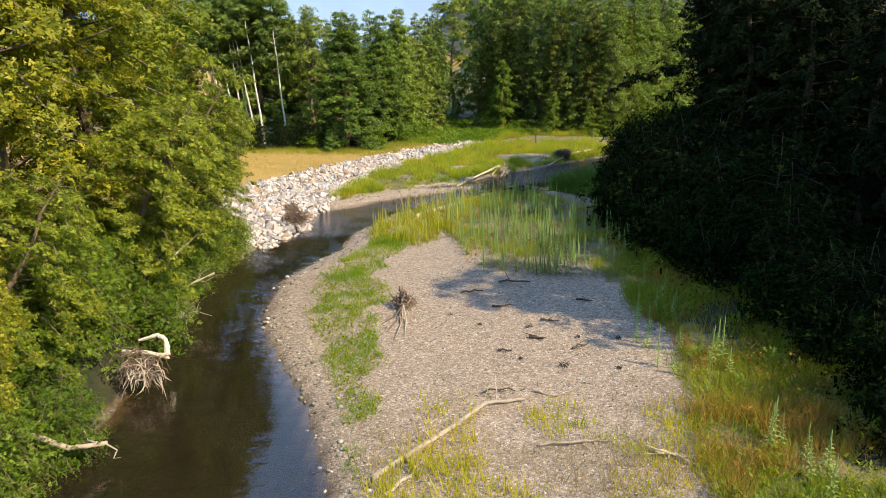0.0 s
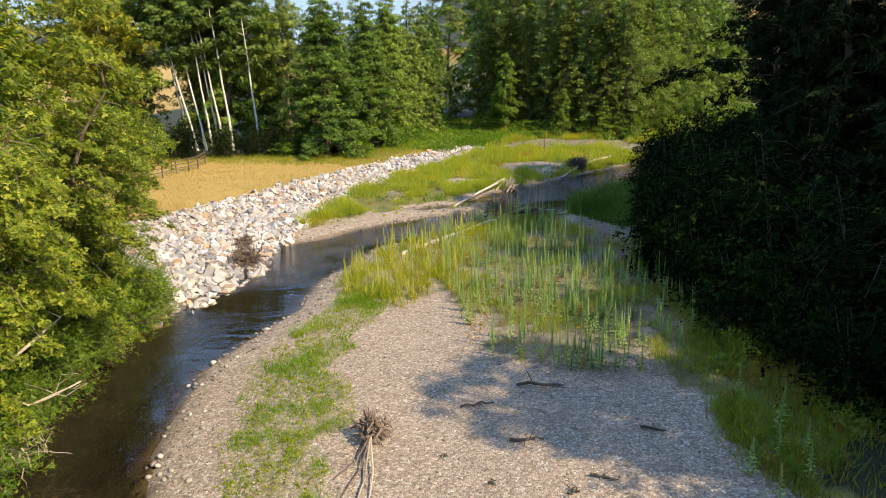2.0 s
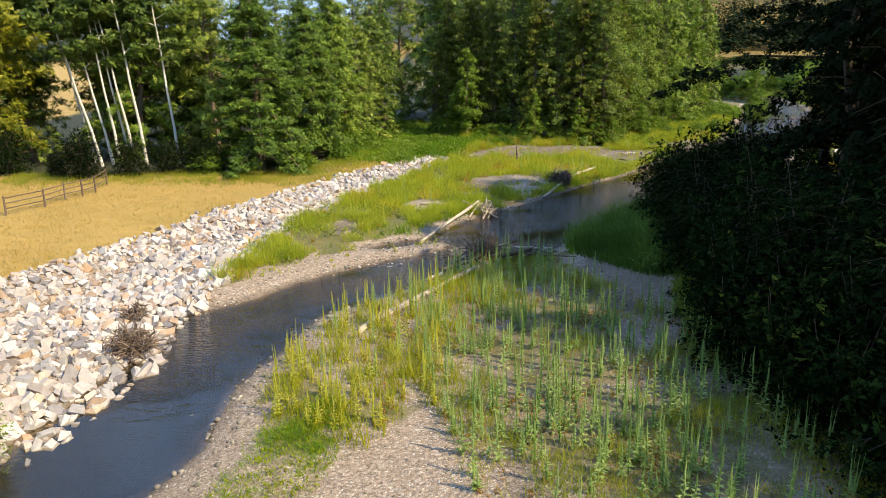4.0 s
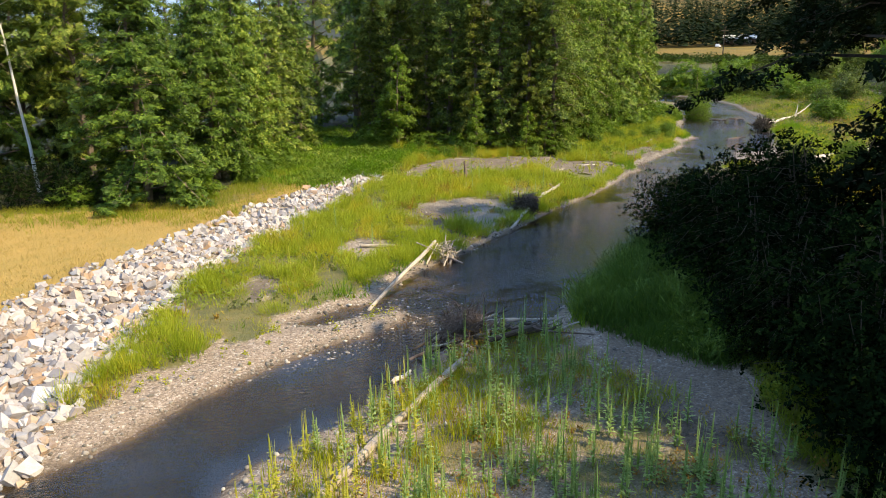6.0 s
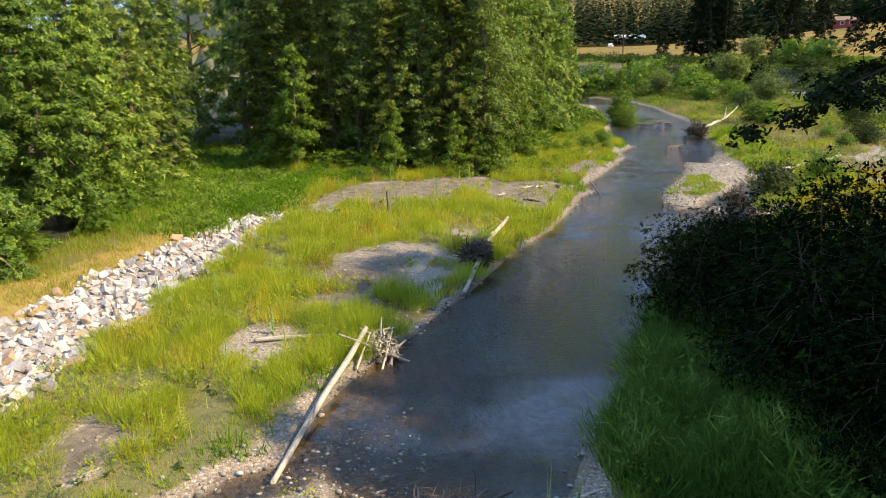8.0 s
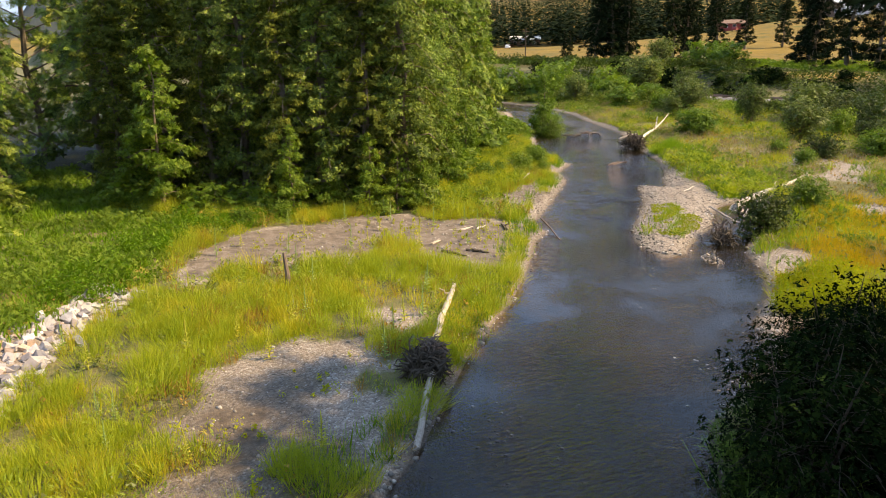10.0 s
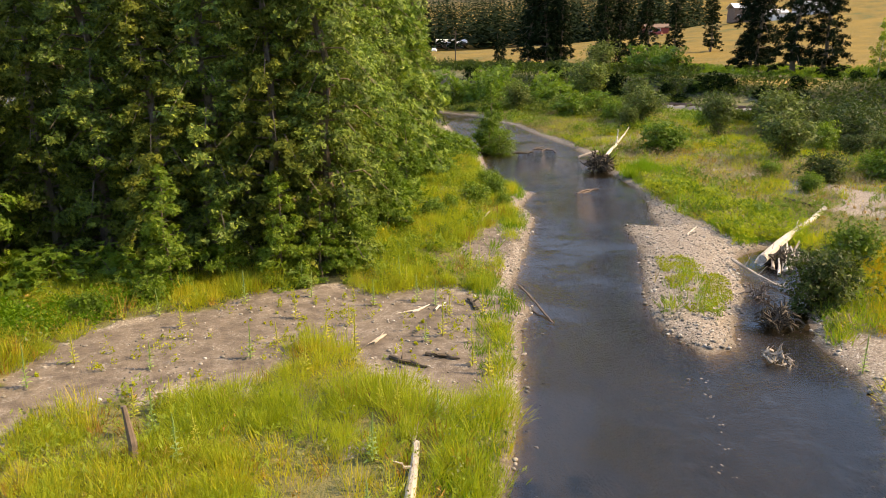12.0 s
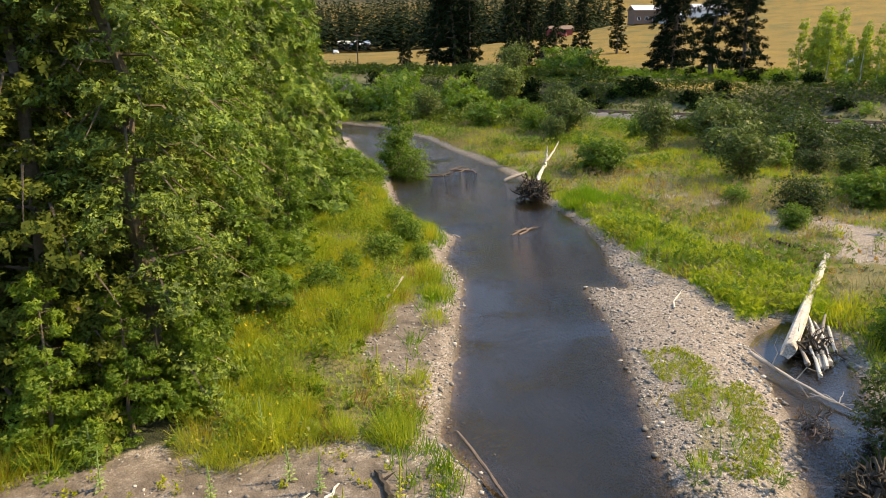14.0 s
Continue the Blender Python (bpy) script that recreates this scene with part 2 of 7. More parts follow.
# needles coloured near black to carry the shade on the firs' unlit side
SHADED_NEEDLE = leaf_material("painted_shade_needle", [(0.0, (0.005, 0.010, 0.004)), (0.6, (0.010, 0.019, 0.006)), (1.0, (0.022, 0.034, 0.010))], 0.05, 0.85, leaflets=9.0, gloss=0.05)
LEAF_CONIFER = leaf_material("spruce_needle", [(0.0, (0.026, 0.042, 0.009)), (0.5, (0.105, 0.135, 0.022)), (1.0, (0.32, 0.34, 0.06))], 0.3, 0.7, 0.4, leaflets=14.0, gloss=0.1)
FAR_NEEDLE = leaf_material("far_conifer", [(0.0, (0.010, 0.020, 0.009)), (0.6, (0.020, 0.036, 0.016)), (1.0, (0.04, 0.06, 0.026))], 0.1, 0.85, 0.4, gloss=0.05)
GRASS = leaf_material("meadow_grass", [(0.0, (0.19, 0.23, 0.012)), (0.36, (0.36, 0.41, 0.020)), (0.62, (0.55, 0.51, 0.040)), (0.82, (0.66, 0.46, 0.055)), (1.0, (0.60, 0.28, 0.04))], 0.55, 0.7, 0.75)
SEDGE = leaf_material("dark_sedge", [(0.0, (0.035, 0.085, 0.014)), (0.5, (0.095, 0.19, 0.030)), (1.0, (0.22, 0.31, 0.05))], 0.35, 0.6, 0.5)
BANK_GRASS = leaf_material("olive_bank_grass", [(0.0, (0.10, 0.16, 0.016)), (0.4, (0.24, 0.30, 0.03)), (0.65, (0.40, 0.38, 0.05)), (0.85, (0.50, 0.33, 0.07)), (1.0, (0.48, 0.20, 0.04))], 0.45, 0.7, 0.75)
PLAIN_GRASS = leaf_material("plain_grass", [(0.0, (0.10, 0.18, 0.014)), (0.4, (0.24, 0.31, 0.028)), (0.7, (0.40, 0.38, 0.05)), (1.0, (0.50, 0.36, 0.09))], 0.5, 0.7, 0.7)
GRASS_LUSH = leaf_material("lush_grass", [(0.0, (0.08, 0.17, 0.012)), (0.5, (0.16, 0.30, 0.02)), (1.0, (0.30, 0.42, 0.04))], 0.5, 0.6, 0.5)
GRASS_DRY = leaf_material("dry_grass", [(0.0, (0.34, 0.27, 0.09)), (0.5, (0.48, 0.36, 0.14)), (1.0, (0.58, 0.46, 0.21))], 0.35, 0.8, 0.8)
GRASS_ORANGE = leaf_material("orange_grass", [(0.0, (0.30, 0.24, 0.02)), (0.5, (0.54, 0.38, 0.03)), (1.0, (0.66, 0.40, 0.05))], 0.5, 0.7, 0.6)
FEATHER = leaf_material("feathery_weed", [(0.0, (0.15, 0.23, 0.026)), (0.4, (0.28, 0.37, 0.045)), (0.75, (0.41, 0.47, 0.07)), (1.0, (0.58, 0.57, 0.12))], 0.45, 0.7, 0.6, leaflets=62.0)
FEATHER_LIME = leaf_material("lime_weed", [(0.0, (0.24, 0.31, 0.022)), (0.5, (0.41, 0.46, 0.045)), (1.0, (0.62, 0.53, 0.09))], 0.45, 0.7, 0.6, leaflets=62.0)
FEATHER_DEEP = leaf_material("green_herb", [(0.0, (0.05, 0.10, 0.012)), (0.5, (0.15, 0.24, 0.026)), (1.0, (0.34, 0.41, 0.05))], 0.38, 0.7, 0.6, leaflets=36.0)
WISP = leaf_material("green_wisp", [(0.0, (0.22, 0.29, 0.026)), (0.4, (0.36, 0.42, 0.042)), (0.75, (0.49, 0.50, 0.06)), (1.0, (0.66, 0.58, 0.11))], 0.5, 0.7, 0.75)
WISP_GOLD = leaf_material("golden_wisp", [(0.0, (0.28, 0.31, 0.02)), (0.5, (0.46, 0.45, 0.04)), (1.0, (0.66, 0.50, 0.09))], 0.5, 0.7, 0.6)
WEED_OLIVE = leaf_material("olive_weed", [(0.0, (0.16, 0.15, 0.03)), (0.5, (0.33, 0.28, 0.06)), (1.0, (0.52, 0.38, 0.10))], 0.4, 0.8, 0.4)
DEAD_STALK = leaf_material("dead_stalk", [(0.0, (0.15, 0.12, 0.075)), (0.5, (0.27, 0.22, 0.14)), (1.0, (0.42, 0.36, 0.24))], 0.3, 0.85, 0.4)
# dark green, coloured darker still for the partial shade on shrubs and thickets
LEAF_DEEP_SHADED = leaf_material("deep_green_shaded_leaf", [(0.0, (0.015, 0.032, 0.005)), (0.5, (0.040, 0.072, 0.010)), (1.0, (0.115, 0.155, 0.024))], 0.3, leaflets=18.0)
GRASS_YELLOW = leaf_material("yellowing_grass", [(0.0, (0.22, 0.28, 0.02)), (0.5, (0.46, 0.44, 0.03)), (1.0, (0.64, 0.55, 0.06))], 0.5, 0.7, 0.5)
WEED = leaf_material("weed_leaf", [(0.0, (0.17, 0.205, 0.010)), (0.5, (0.36, 0.41, 0.022)), (1.0, (0.58, 0.54, 0.055))], 0.5, 0.7, 0.6)
WEED_GREY = leaf_material("grey_weed", [(0.0, (0.13, 0.16, 0.06)), (0.5, (0.22, 0.25, 0.10)), (1.0, (0.34, 0.34, 0.16))], 0.4, 0.8, 0.6)
WEED_RUST = leaf_material("rusty_weed", [(0.0, (0.22, 0.13, 0.04)), (0.5, (0.38, 0.21, 0.05)), (1.0, (0.52, 0.36, 0.10))], 0.4, 0.8, 0.4)
WEED_STRAW = leaf_material("straw_weed", [(0.0, (0.22, 0.18, 0.09)), (0.5, (0.34, 0.28, 0.14)), (1.0, (0.48, 0.40, 0.22))], 0.35, 0.8, 0.5)
BLOOM = leaf_material("yellow_bloom", [(0.0, (0.50, 0.38, 0.02)), (1.0, (0.72, 0.55, 0.04))], 0.3, 0.7, 0.3)
MULLEIN_LEAF = leaf_material("felted_leaf", [(0.0, (0.17, 0.28, 0.08)), (0.6, (0.33, 0.45, 0.16)), (1.0, (0.52, 0.58, 0.25))], 0.38, 0.85)
MULLEIN_YELLOW = leaf_material("yellowed_leaf", [(0.0, (0.34, 0.40, 0.07)), (0.6, (0.50, 0.50, 0.09)), (1.0, (0.68, 0.54, 0.10))], 0.4, 0.85)
BARK = wood_material("grey_brown_bark", [(0.25, (0.06, 0.045, 0.032)), (0.75, (0.24, 0.19, 0.14))])
BIRCH = wood_material("white_birch_bark", [(0.30, (0.10, 0.09, 0.08)), (0.40, (0.60, 0.57, 0.52)), (0.75, (0.80, 0.78, 0.74))], 5.0)
DRIFT = wood_material("weathered_driftwood", [(0.25, (0.20, 0.165, 0.13)), (0.5, (0.42, 0.36, 0.30)), (0.75, (0.62, 0.56, 0.49))])
PALE_WOOD = wood_material("bleached_wood", [(0.28, (0.22, 0.18, 0.14)), (0.45, (0.60, 0.54, 0.46)), (0.75, (0.78, 0.74, 0.67))], 14.0)
DARK_WOOD = wood_material("dark_wet_wood", [(0.25, (0.02, 0.016, 0.012)), (0.75, (0.11, 0.085, 0.06))])
TWIG = wood_material("dead_twigs", [(0.25, (0.065, 0.045, 0.036)), (0.75, (0.23, 0.17, 0.135))])


# ---- geometry helpers ----
def np_mesh(name, verts, faces):
    """A mesh from arrays; all faces have as many corners."""
    me = bpy.data.meshes.new(name)
    n, k = faces.shape
    me.vertices.add(len(verts))
    me.vertices.foreach_set("co", np.asarray(verts, np.float32).ravel())
    me.loops.add(n * k)
    me.loops.foreach_set("vertex_index", np.asarray(faces, np.int32).ravel())
    me.polygons.add(n)
    me.polygons.foreach_set("loop_start", np.arange(0, n * k, k, dtype=np.int32))
    me.update(calc_edges=True)
    return me


def part(name, me, mat, parent=None, label="", smooth=False):
    if not me.materials:
        me.materials.append(mat)
    me.polygons.foreach_set("use_smooth", np.full(len(me.polygons), smooth))
    ob = new(name, me)
    if parent:
        ob.parent = parent
    if label:
        ob["label"] = label
    return ob


def thing(name, label, category, group="", at=None, kind=""):
    ob = new(name)
    ob.empty_display_size = 0.3
    if at is not None:
        ob.location = at
    return tagged(ob, label, category, group, kind)


class Geo:
    """Collects tubes, boxes and slabs into one mesh."""

    def __init__(self):
        self.v, self.f = [], []

    def tube(self, pts, radii, sides=6, cap=True):
        pts = [Vector(p) for p in pts]
        base = len(self.v)
        for i, p in enumerate(pts):
            d = (pts[min(i + 1, len(pts) - 1)] - pts[max(i - 1, 0)]).normalized()
            a = d.orthogonal().normalized() if abs(d.z) > 0.95 else d.cross(Vector((0, 0, 1))).normalized()
            b = d.cross(a)
            for k in range(sides):
                w = 2 * math.pi * k / sides
                self.v.append(p + (a * math.cos(w) + b * math.sin(w)) * radii[i])
        for i in range(len(pts) - 1):
            for k in range(sides):
                q = base + i * sides
                self.f.append((q + k, q + (k + 1) % sides, q + sides + (k + 1) % sides, q + sides + k))
        if cap:
            self.f.append(tuple(base + k for k in reversed(range(sides))))
            self.f.append(tuple(base + (len(pts) - 1) * sides + k for k in range(sides)))
        return self

    def box(self, lo, hi, m=None):
        base = len(self.v)
        for z in (lo[2], hi[2]):
            for x, y in ((lo[0], lo[1]), (hi[0], lo[1]), (hi[0], hi[1]), (lo[0], hi[1])):
                p = Vector((x, y, z))
                self.v.append(m @ p if m else p)
        for q in ((3, 2, 1, 0), (4, 5, 6, 7), (0, 1, 5, 4), (1, 2, 6, 5), (2, 3, 7, 6), (3, 0, 4, 7)):
            self.f.append(tuple(base + i for i in q))
        return self

    def mesh(self, name):
        me = bpy.data.meshes.new(name)
        me.from_pydata([tuple(v) for v in self.v], [], self.f)
        me.update()
        return me


def vnoise(x, y, scale, seed=0):
    """Smooth value noise in 0..1 on arrays of plan places; scale in metres."""
    x, y = np.asarray(x, float) / scale, np.asarray(y, float) / scale
    xi, yi = np.floor(x), np.floor(y)
    fx, fy = x - xi, y - yi
    fx, fy = fx * fx * (3 - 2 * fx), fy * fy * (3 - 2 * fy)

    def h(i, j):
        v = np.sin(i * 127.1 + j * 311.7 + seed * 74.7) * 43758.5453
        return v - np.floor(v)
    a, b, c, d = h(xi, yi), h(xi + 1, yi), h(xi, yi + 1), h(xi + 1, yi + 1)
    return (a * (1 - fx) + b * fx) * (1 - fy) + (c * (1 - fx) + d * fx) * fy


def inside(x, y, poly):
    x, y = np.asarray(x, float), np.asarray(y, float)
    hit = np.zeros(x.shape, bool)
    for (x0, y0), (x1, y1) in zip(poly, poly[1:] + poly[:1]):
        if y0 != y1:
            hit ^= ((y0 > y) != (y1 > y)) & (x < (x1 - x0) * (y - y0) / (y1 - y0) + x0)
    return hit


def away(x, y, line, closed=False):
    """Distance to a plan line, and on which side (positive: left of its run)."""
    x, y = np.asarray(x, float), np.asarray(y, float)
    best, side = np.full(x.shape, 1e9), np.zeros(x.shape)
    for (x0, y0), (x1, y1) in zip(line, line[1:] + (line[:1] if closed else [])):
        dx, dy = x1 - x0, y1 - y0
        t = np.clip(((x - x0) * dx + (y - y0) * dy) / (dx * dx + dy * dy), 0, 1)
        d = np.hypot(x - x0 - t * dx, y - y0 - t * dy)
        near = d < best
        best = np.where(near, d, best)
        side = np.where(near, np.sign(dx * (y - y0) - dy * (x - x0)), side)
    return best, side


def smooth(a, lo, hi):
    t = np.clip((np.asarray(a, float) - lo) / (hi - lo), 0, 1)
    return t * t * (3 - 2 * t)


# ---- plan of the valley floor ----
LEFT_SHORE = [(-10, -60), (-9, 0), (-8.6, 12.6), (-8.2, 15.7), (-9.2, 21.8), (-9.6, 27), (-9.3, 31.4), (-8.5, 33.8), (-7.9, 36.5), (-7.9, 38.8), (-7.6, 40.3),
              (-6.2, 40.7), (-5.2, 41.5), (-3.9, 43.1), (-2.0, 44.6), (0.0, 45.9), (1.0, 46.2), (2.4, 47.4), (1.8, 48.7), (1.6, 49.6), (2.3, 50.6), (3.8, 52.3),
              (5.1, 53.4), (6.6, 54.9), (8.9, 57.1), (11.8, 60.1), (15.3, 63.2), (17.9, 65.8), (20.8, 69.2), (22.2, 70.2), (22.5, 71.8), (25.4, 74.4)]
LEFT_SHORE += [(27.7, 76.7), (29.6, 78.5), (31, 80), (32, 82.1), (34.9, 84.4), (35.6, 89.3), (38.8, 94), (42, 98.5), (45, 104), (49.5, 113), (53, 119), (52, 132), (40, 160), (10, 200)]
RIGHT_SHORE = [(-1.0, -60), (-2.0, 0), (-2.4, 12.5), (-3.7, 16.4), (-5.3, 19.8), (-6.2, 22.2), (-6.6, 26.7), (-5.6, 29.6), (-4.8, 31.5), (-4.6, 34.5), (-4.3, 35.7),
               (-3.7, 36.8), (-2.8, 39.6), (-1.3, 40.7), (0.9, 42.6), (2.6, 44.6), (4.4, 46.0), (6.2, 45.8), (7.0, 46.8), (7.9, 47.5), (9.6, 48.8), (11.4, 50.5),
               (13.3, 52.9), (15.0, 54.8), (17.5, 55.6), (19.5, 56.6), (21.0, 58.3), (23.3, 59.6), (25.5, 61.4), (26.9, 63.4), (29.5, 65.0), (32.0, 66.4)]
RIGHT_SHORE += [(34.8, 68.2), (35.2, 69.6), (33.2, 69.7), (31.1, 68.5), (29.3, 66.9), (28.0, 66.2), (26.1, 65.3), (24.6, 64.2), (23.4, 64.3), (23.9, 66.2), (24.6, 67.6),
                (26.8, 69.6), (30.2, 72.6), (33.2, 76.2), (34.3, 74.9), (35.6, 76.5), (38, 78.7), (40.6, 81.8), (42.6, 85), (44.4, 88), (47.3, 91.5), (50.2, 97),
                (54, 105.8), (57.5, 113), (60.5, 124), (58, 142), (44, 170), (14, 210)]
RIVER = LEFT_SHORE + RIGHT_SHORE[::-1]
INLET = [(1.8, 48.9), (0.1, 48.6), (-1.4, 47.6), (-0.6, 47.4), (0.6, 47.9), (1.7, 48.0)]
POOL = [(19.2, 55.0), (20.4, 56.6), (21.6, 57.3), (22.6, 56.6), (22.2, 55.2), (20.8, 54.0)]
LIME = [(41.8, 84.0), (43.2, 81.2), (41.2, 77.4), (40.2, 73.6), (39.0, 70.4), (35.0, 67.9), (33.2, 68.7), (35.2, 72.3), (37.5, 75.5), (39.5, 79.5)]
RIPRAP_TOP = [(-17.5, 34), (-13.1, 42), (-11.5, 45), (-10.4, 47.5), (-8.2, 52), (-6.3, 55.1), (-4, 59), (-2.8, 61.2), (-1, 63.8), (1.6, 67), (3.6, 69.3)]
RIPRAP_FOOT = [(-10.5, 30), (-8.6, 32.8), (-7.6, 36.5), (-7.7, 39), (-6.9, 42.7), (-6.0, 47), (-5.0, 51.5), (-3.7, 54.9), (-1.7, 57.6), (-0.5, 60.6), (1.2, 63.5), (2.6, 66.7), (4.6, 68.6)]
RAILWAY = [(60, 200), (70, 150), (78, 116), (80.5, 104), (83.5, 92), (90, 70), (102, 40), (125, 0), (160, -50)]
# bare gravel and sand
BARE = [
    [(-1.7, -40), (-1.9, 14.2), (-2.1, 17.9), (-2.1, 21.5), (-2.3, 26.7), (-1.6, 31), (0.2, 33), (0.9, 30.6), (1.0, 26.6), (3.5, 25), (5.7, 24.7), (6.1, 22.5), (6.0, 19), (5.5, 16), (5.3, 11), (5, -40)],
    [(-8, 39.5), (-7, 42.2), (-5.4, 44.0), (-3.4, 46), (-1.5, 47.8), (1.6, 49), (3, 47), (-4, 42)],
    [(6.6, 38), (8.6, 36.5), (9.6, 40), (9.0, 44), (7.2, 45), (6.4, 43)],
    [(4.3, 60.0), (5.6, 62.4), (7.8, 63.0), (9.7, 63.7), (11.9, 65.0), (13.4, 65.6), (12.8, 64.4), (10.8, 62.1), (9.2, 61.7), (10.2, 60.6), (8.4, 58.2), (5.4, 55.0), (3.2, 56.9)],
    [(0.6, 53.8), (0.8, 55.4), (2.2, 56.4), (3.2, 54.8), (1.8, 52.8)],
    [(-3.4, 51), (-1.9, 52.5), (-1.1, 50.2), (-2.8, 49.3)],
    [(5.5, 69.2), (7, 73.2), (9, 74.8), (14.7, 76), (17.4, 75.2), (21, 72.3), (22, 70.6), (19.2, 68.0), (16.4, 65.3), (15.6, 68.6), (13.9, 70.9), (11.9, 69.4), (10.5, 70.6), (8.2, 69.7)],
    [(24, 64), (30, 66.8), (35, 70.5), (36.5, 75), (40.5, 81.5), (36, 77), (33, 77), (27, 71)],
    [(50.6, 85.8), (49.4, 79.8), (47, 70), (41.9, 67.5), (41.5, 72), (42.5, 74.9), (45.3, 80)],
    [(25.4, 78.3), (27.6, 79.3), (27.5, 77), (23.8, 73.9), (22.6, 75.4)],
    [(33, 82.5), (35.6, 88), (35, 84.2)],
    [(34.6, 63.4), (37.4, 65.2), (38.6, 63.6), (36.0, 62.2)],
    [(23.8, 59.6), (26.2, 62.0), (28.8, 63.0), (28.4, 61.4), (25.6, 59.8)],
]
SANDY = [BARE[5], BARE[6], BARE[9], [(0.5, 50), (1, 53), (3, 55.5), (3, 52)], [(3.6, 58.0), (5.0, 60.6), (6.4, 60.4), (5.4, 57.6)]]
BAR_GREEN = [(29.6, 71.3), (30.4, 70.7), (29.8, 69.1), (29.6, 67.9), (27.9, 66.6), (26.4, 66.1), (25.4, 66.5), (26.1, 67.5), (28.0, 69.6)]
BAR = [(-3.4, 32.5), (-1.1, 30.7), (0.2, 33), (0.9, 30.6), (1, 26.6), (3.5, 25), (5.7, 24.8), (8, 28), (8.6, 35), (6.6, 42), (6, 45), (3, 44.5), (0.5, 42), (-2.5, 38.5), (-3.8, 35)]
FOREST_EDGE = [(-40, 66), (-14, 63.5), (-6, 62.5), (-3.4, 70), (-1.5, 77), (1.2, 88), (3.5, 92), (5.3, 83), (10, 79.6), (14.2, 77.5), (17.5, 75.2), (20.8, 79.2), (24.5, 84.2), (28.5, 88), (34, 93.2), (39, 98.5), (46, 112), (48, 125), (35, 155), (-40, 170)]
RIGHT_WOOD = [(9.4, 10.5), (8.8, 20), (9.0, 31), (8.6, 35), (9.6, 39), (12, 43), (13.5, 50), (15, 54), (21, 55), (25, 50), (30, 42), (32, 32), (29, 24), (23, 15), (16, 10.5)]
LEFT_WOOD = [(-8.0, 4), (-7.5, 14), (-8.0, 22), (-8.9, 30), (-14, 33), (-22, 33.5), (-27, 29), (-28, 22), (-24, 12), (-17, 4), (-12, 1)]


def shore(x, y):
    """Distance from the water line: positive on land."""
    d = np.minimum(np.minimum(away(x, y, RIVER, True)[0], away(x, y, INLET, True)[0]), away(x, y, POOL, True)[0])
    return np.where(inside(x, y, RIVER) | inside(x, y, INLET) | inside(x, y, POOL), -d, d)


def height(x, y, sd=None):
    x, y = np.asarray(x, float), np.asarray(y, float)
    sd = shore(x, y) if sd is None else sd
    bed = -0.10 - 0.50 * smooth(-sd, 0, 1.6)
    land = 0.34 * (1 - np.exp(-np.maximum(sd, 0) / 1.1)) + 0.35 * smooth(sd, 3, 14) + 0.12 * (vnoise(x, y, 3.1, 1) - 0.5) * smooth(sd, 0.3, 2)
    # steep earth bank under the trees of the left side
    leftbank = smooth(-x, 8.0, 9.2) * (1 - smooth(y, 29, 33))
    land = land + leftbank * 0.9 * smooth(sd, 0.0, 1.1)
    # stone revetment and the meadow behind it
    d, side = away(x, y, RIPRAP_TOP)
    rev = np.where(side > 0, 1.0 + 0.12 * smooth(d, 0, 10), 1.0 - 0.30 * d)
    rev = rev * (1 - smooth(y, 70, 82) * smooth(x, -2, 4)) * smooth(y, 28, 34)
    land = np.maximum(land, np.where((x < 5) | (side > 0), np.where(x < 12, rev, 0), 0))
    # the railway bank and the slopes beyond
    d, side = away(x, y, RAILWAY)
    dr = d * side
    land = land + np.where(dr > 0, 3.2 * smooth(dr, 3, 12) + 0.00040 * np.clip(dr - 40, 0, 300) ** 2 * (1 - 0.75 * smooth(y, 220, 330)), 0)
    land = land + 0.5 * smooth(dr, -3.2, -1.4) * (1 - smooth(dr, 3, 5))
    r = np.hypot(x, y - 40)
    az = np.degrees(np.arctan2(x, y - 40))
    land = land + np.maximum(0, r - 480) * (0.02 + 0.20 * smooth(az, 3, 20) + 0.03 * smooth(-az, 6, 30)) * (1 - smooth(r, 2500, 3500) * 0.5)
    land = land + np.maximum(0, r - 1500) * 0.15 * smooth(az, -3.2, 3.5) + smooth(r, 250, 900) * 14 * (vnoise(x, y, 160, 5) - 0.4)
    return np.where(sd < 0, bed, land)


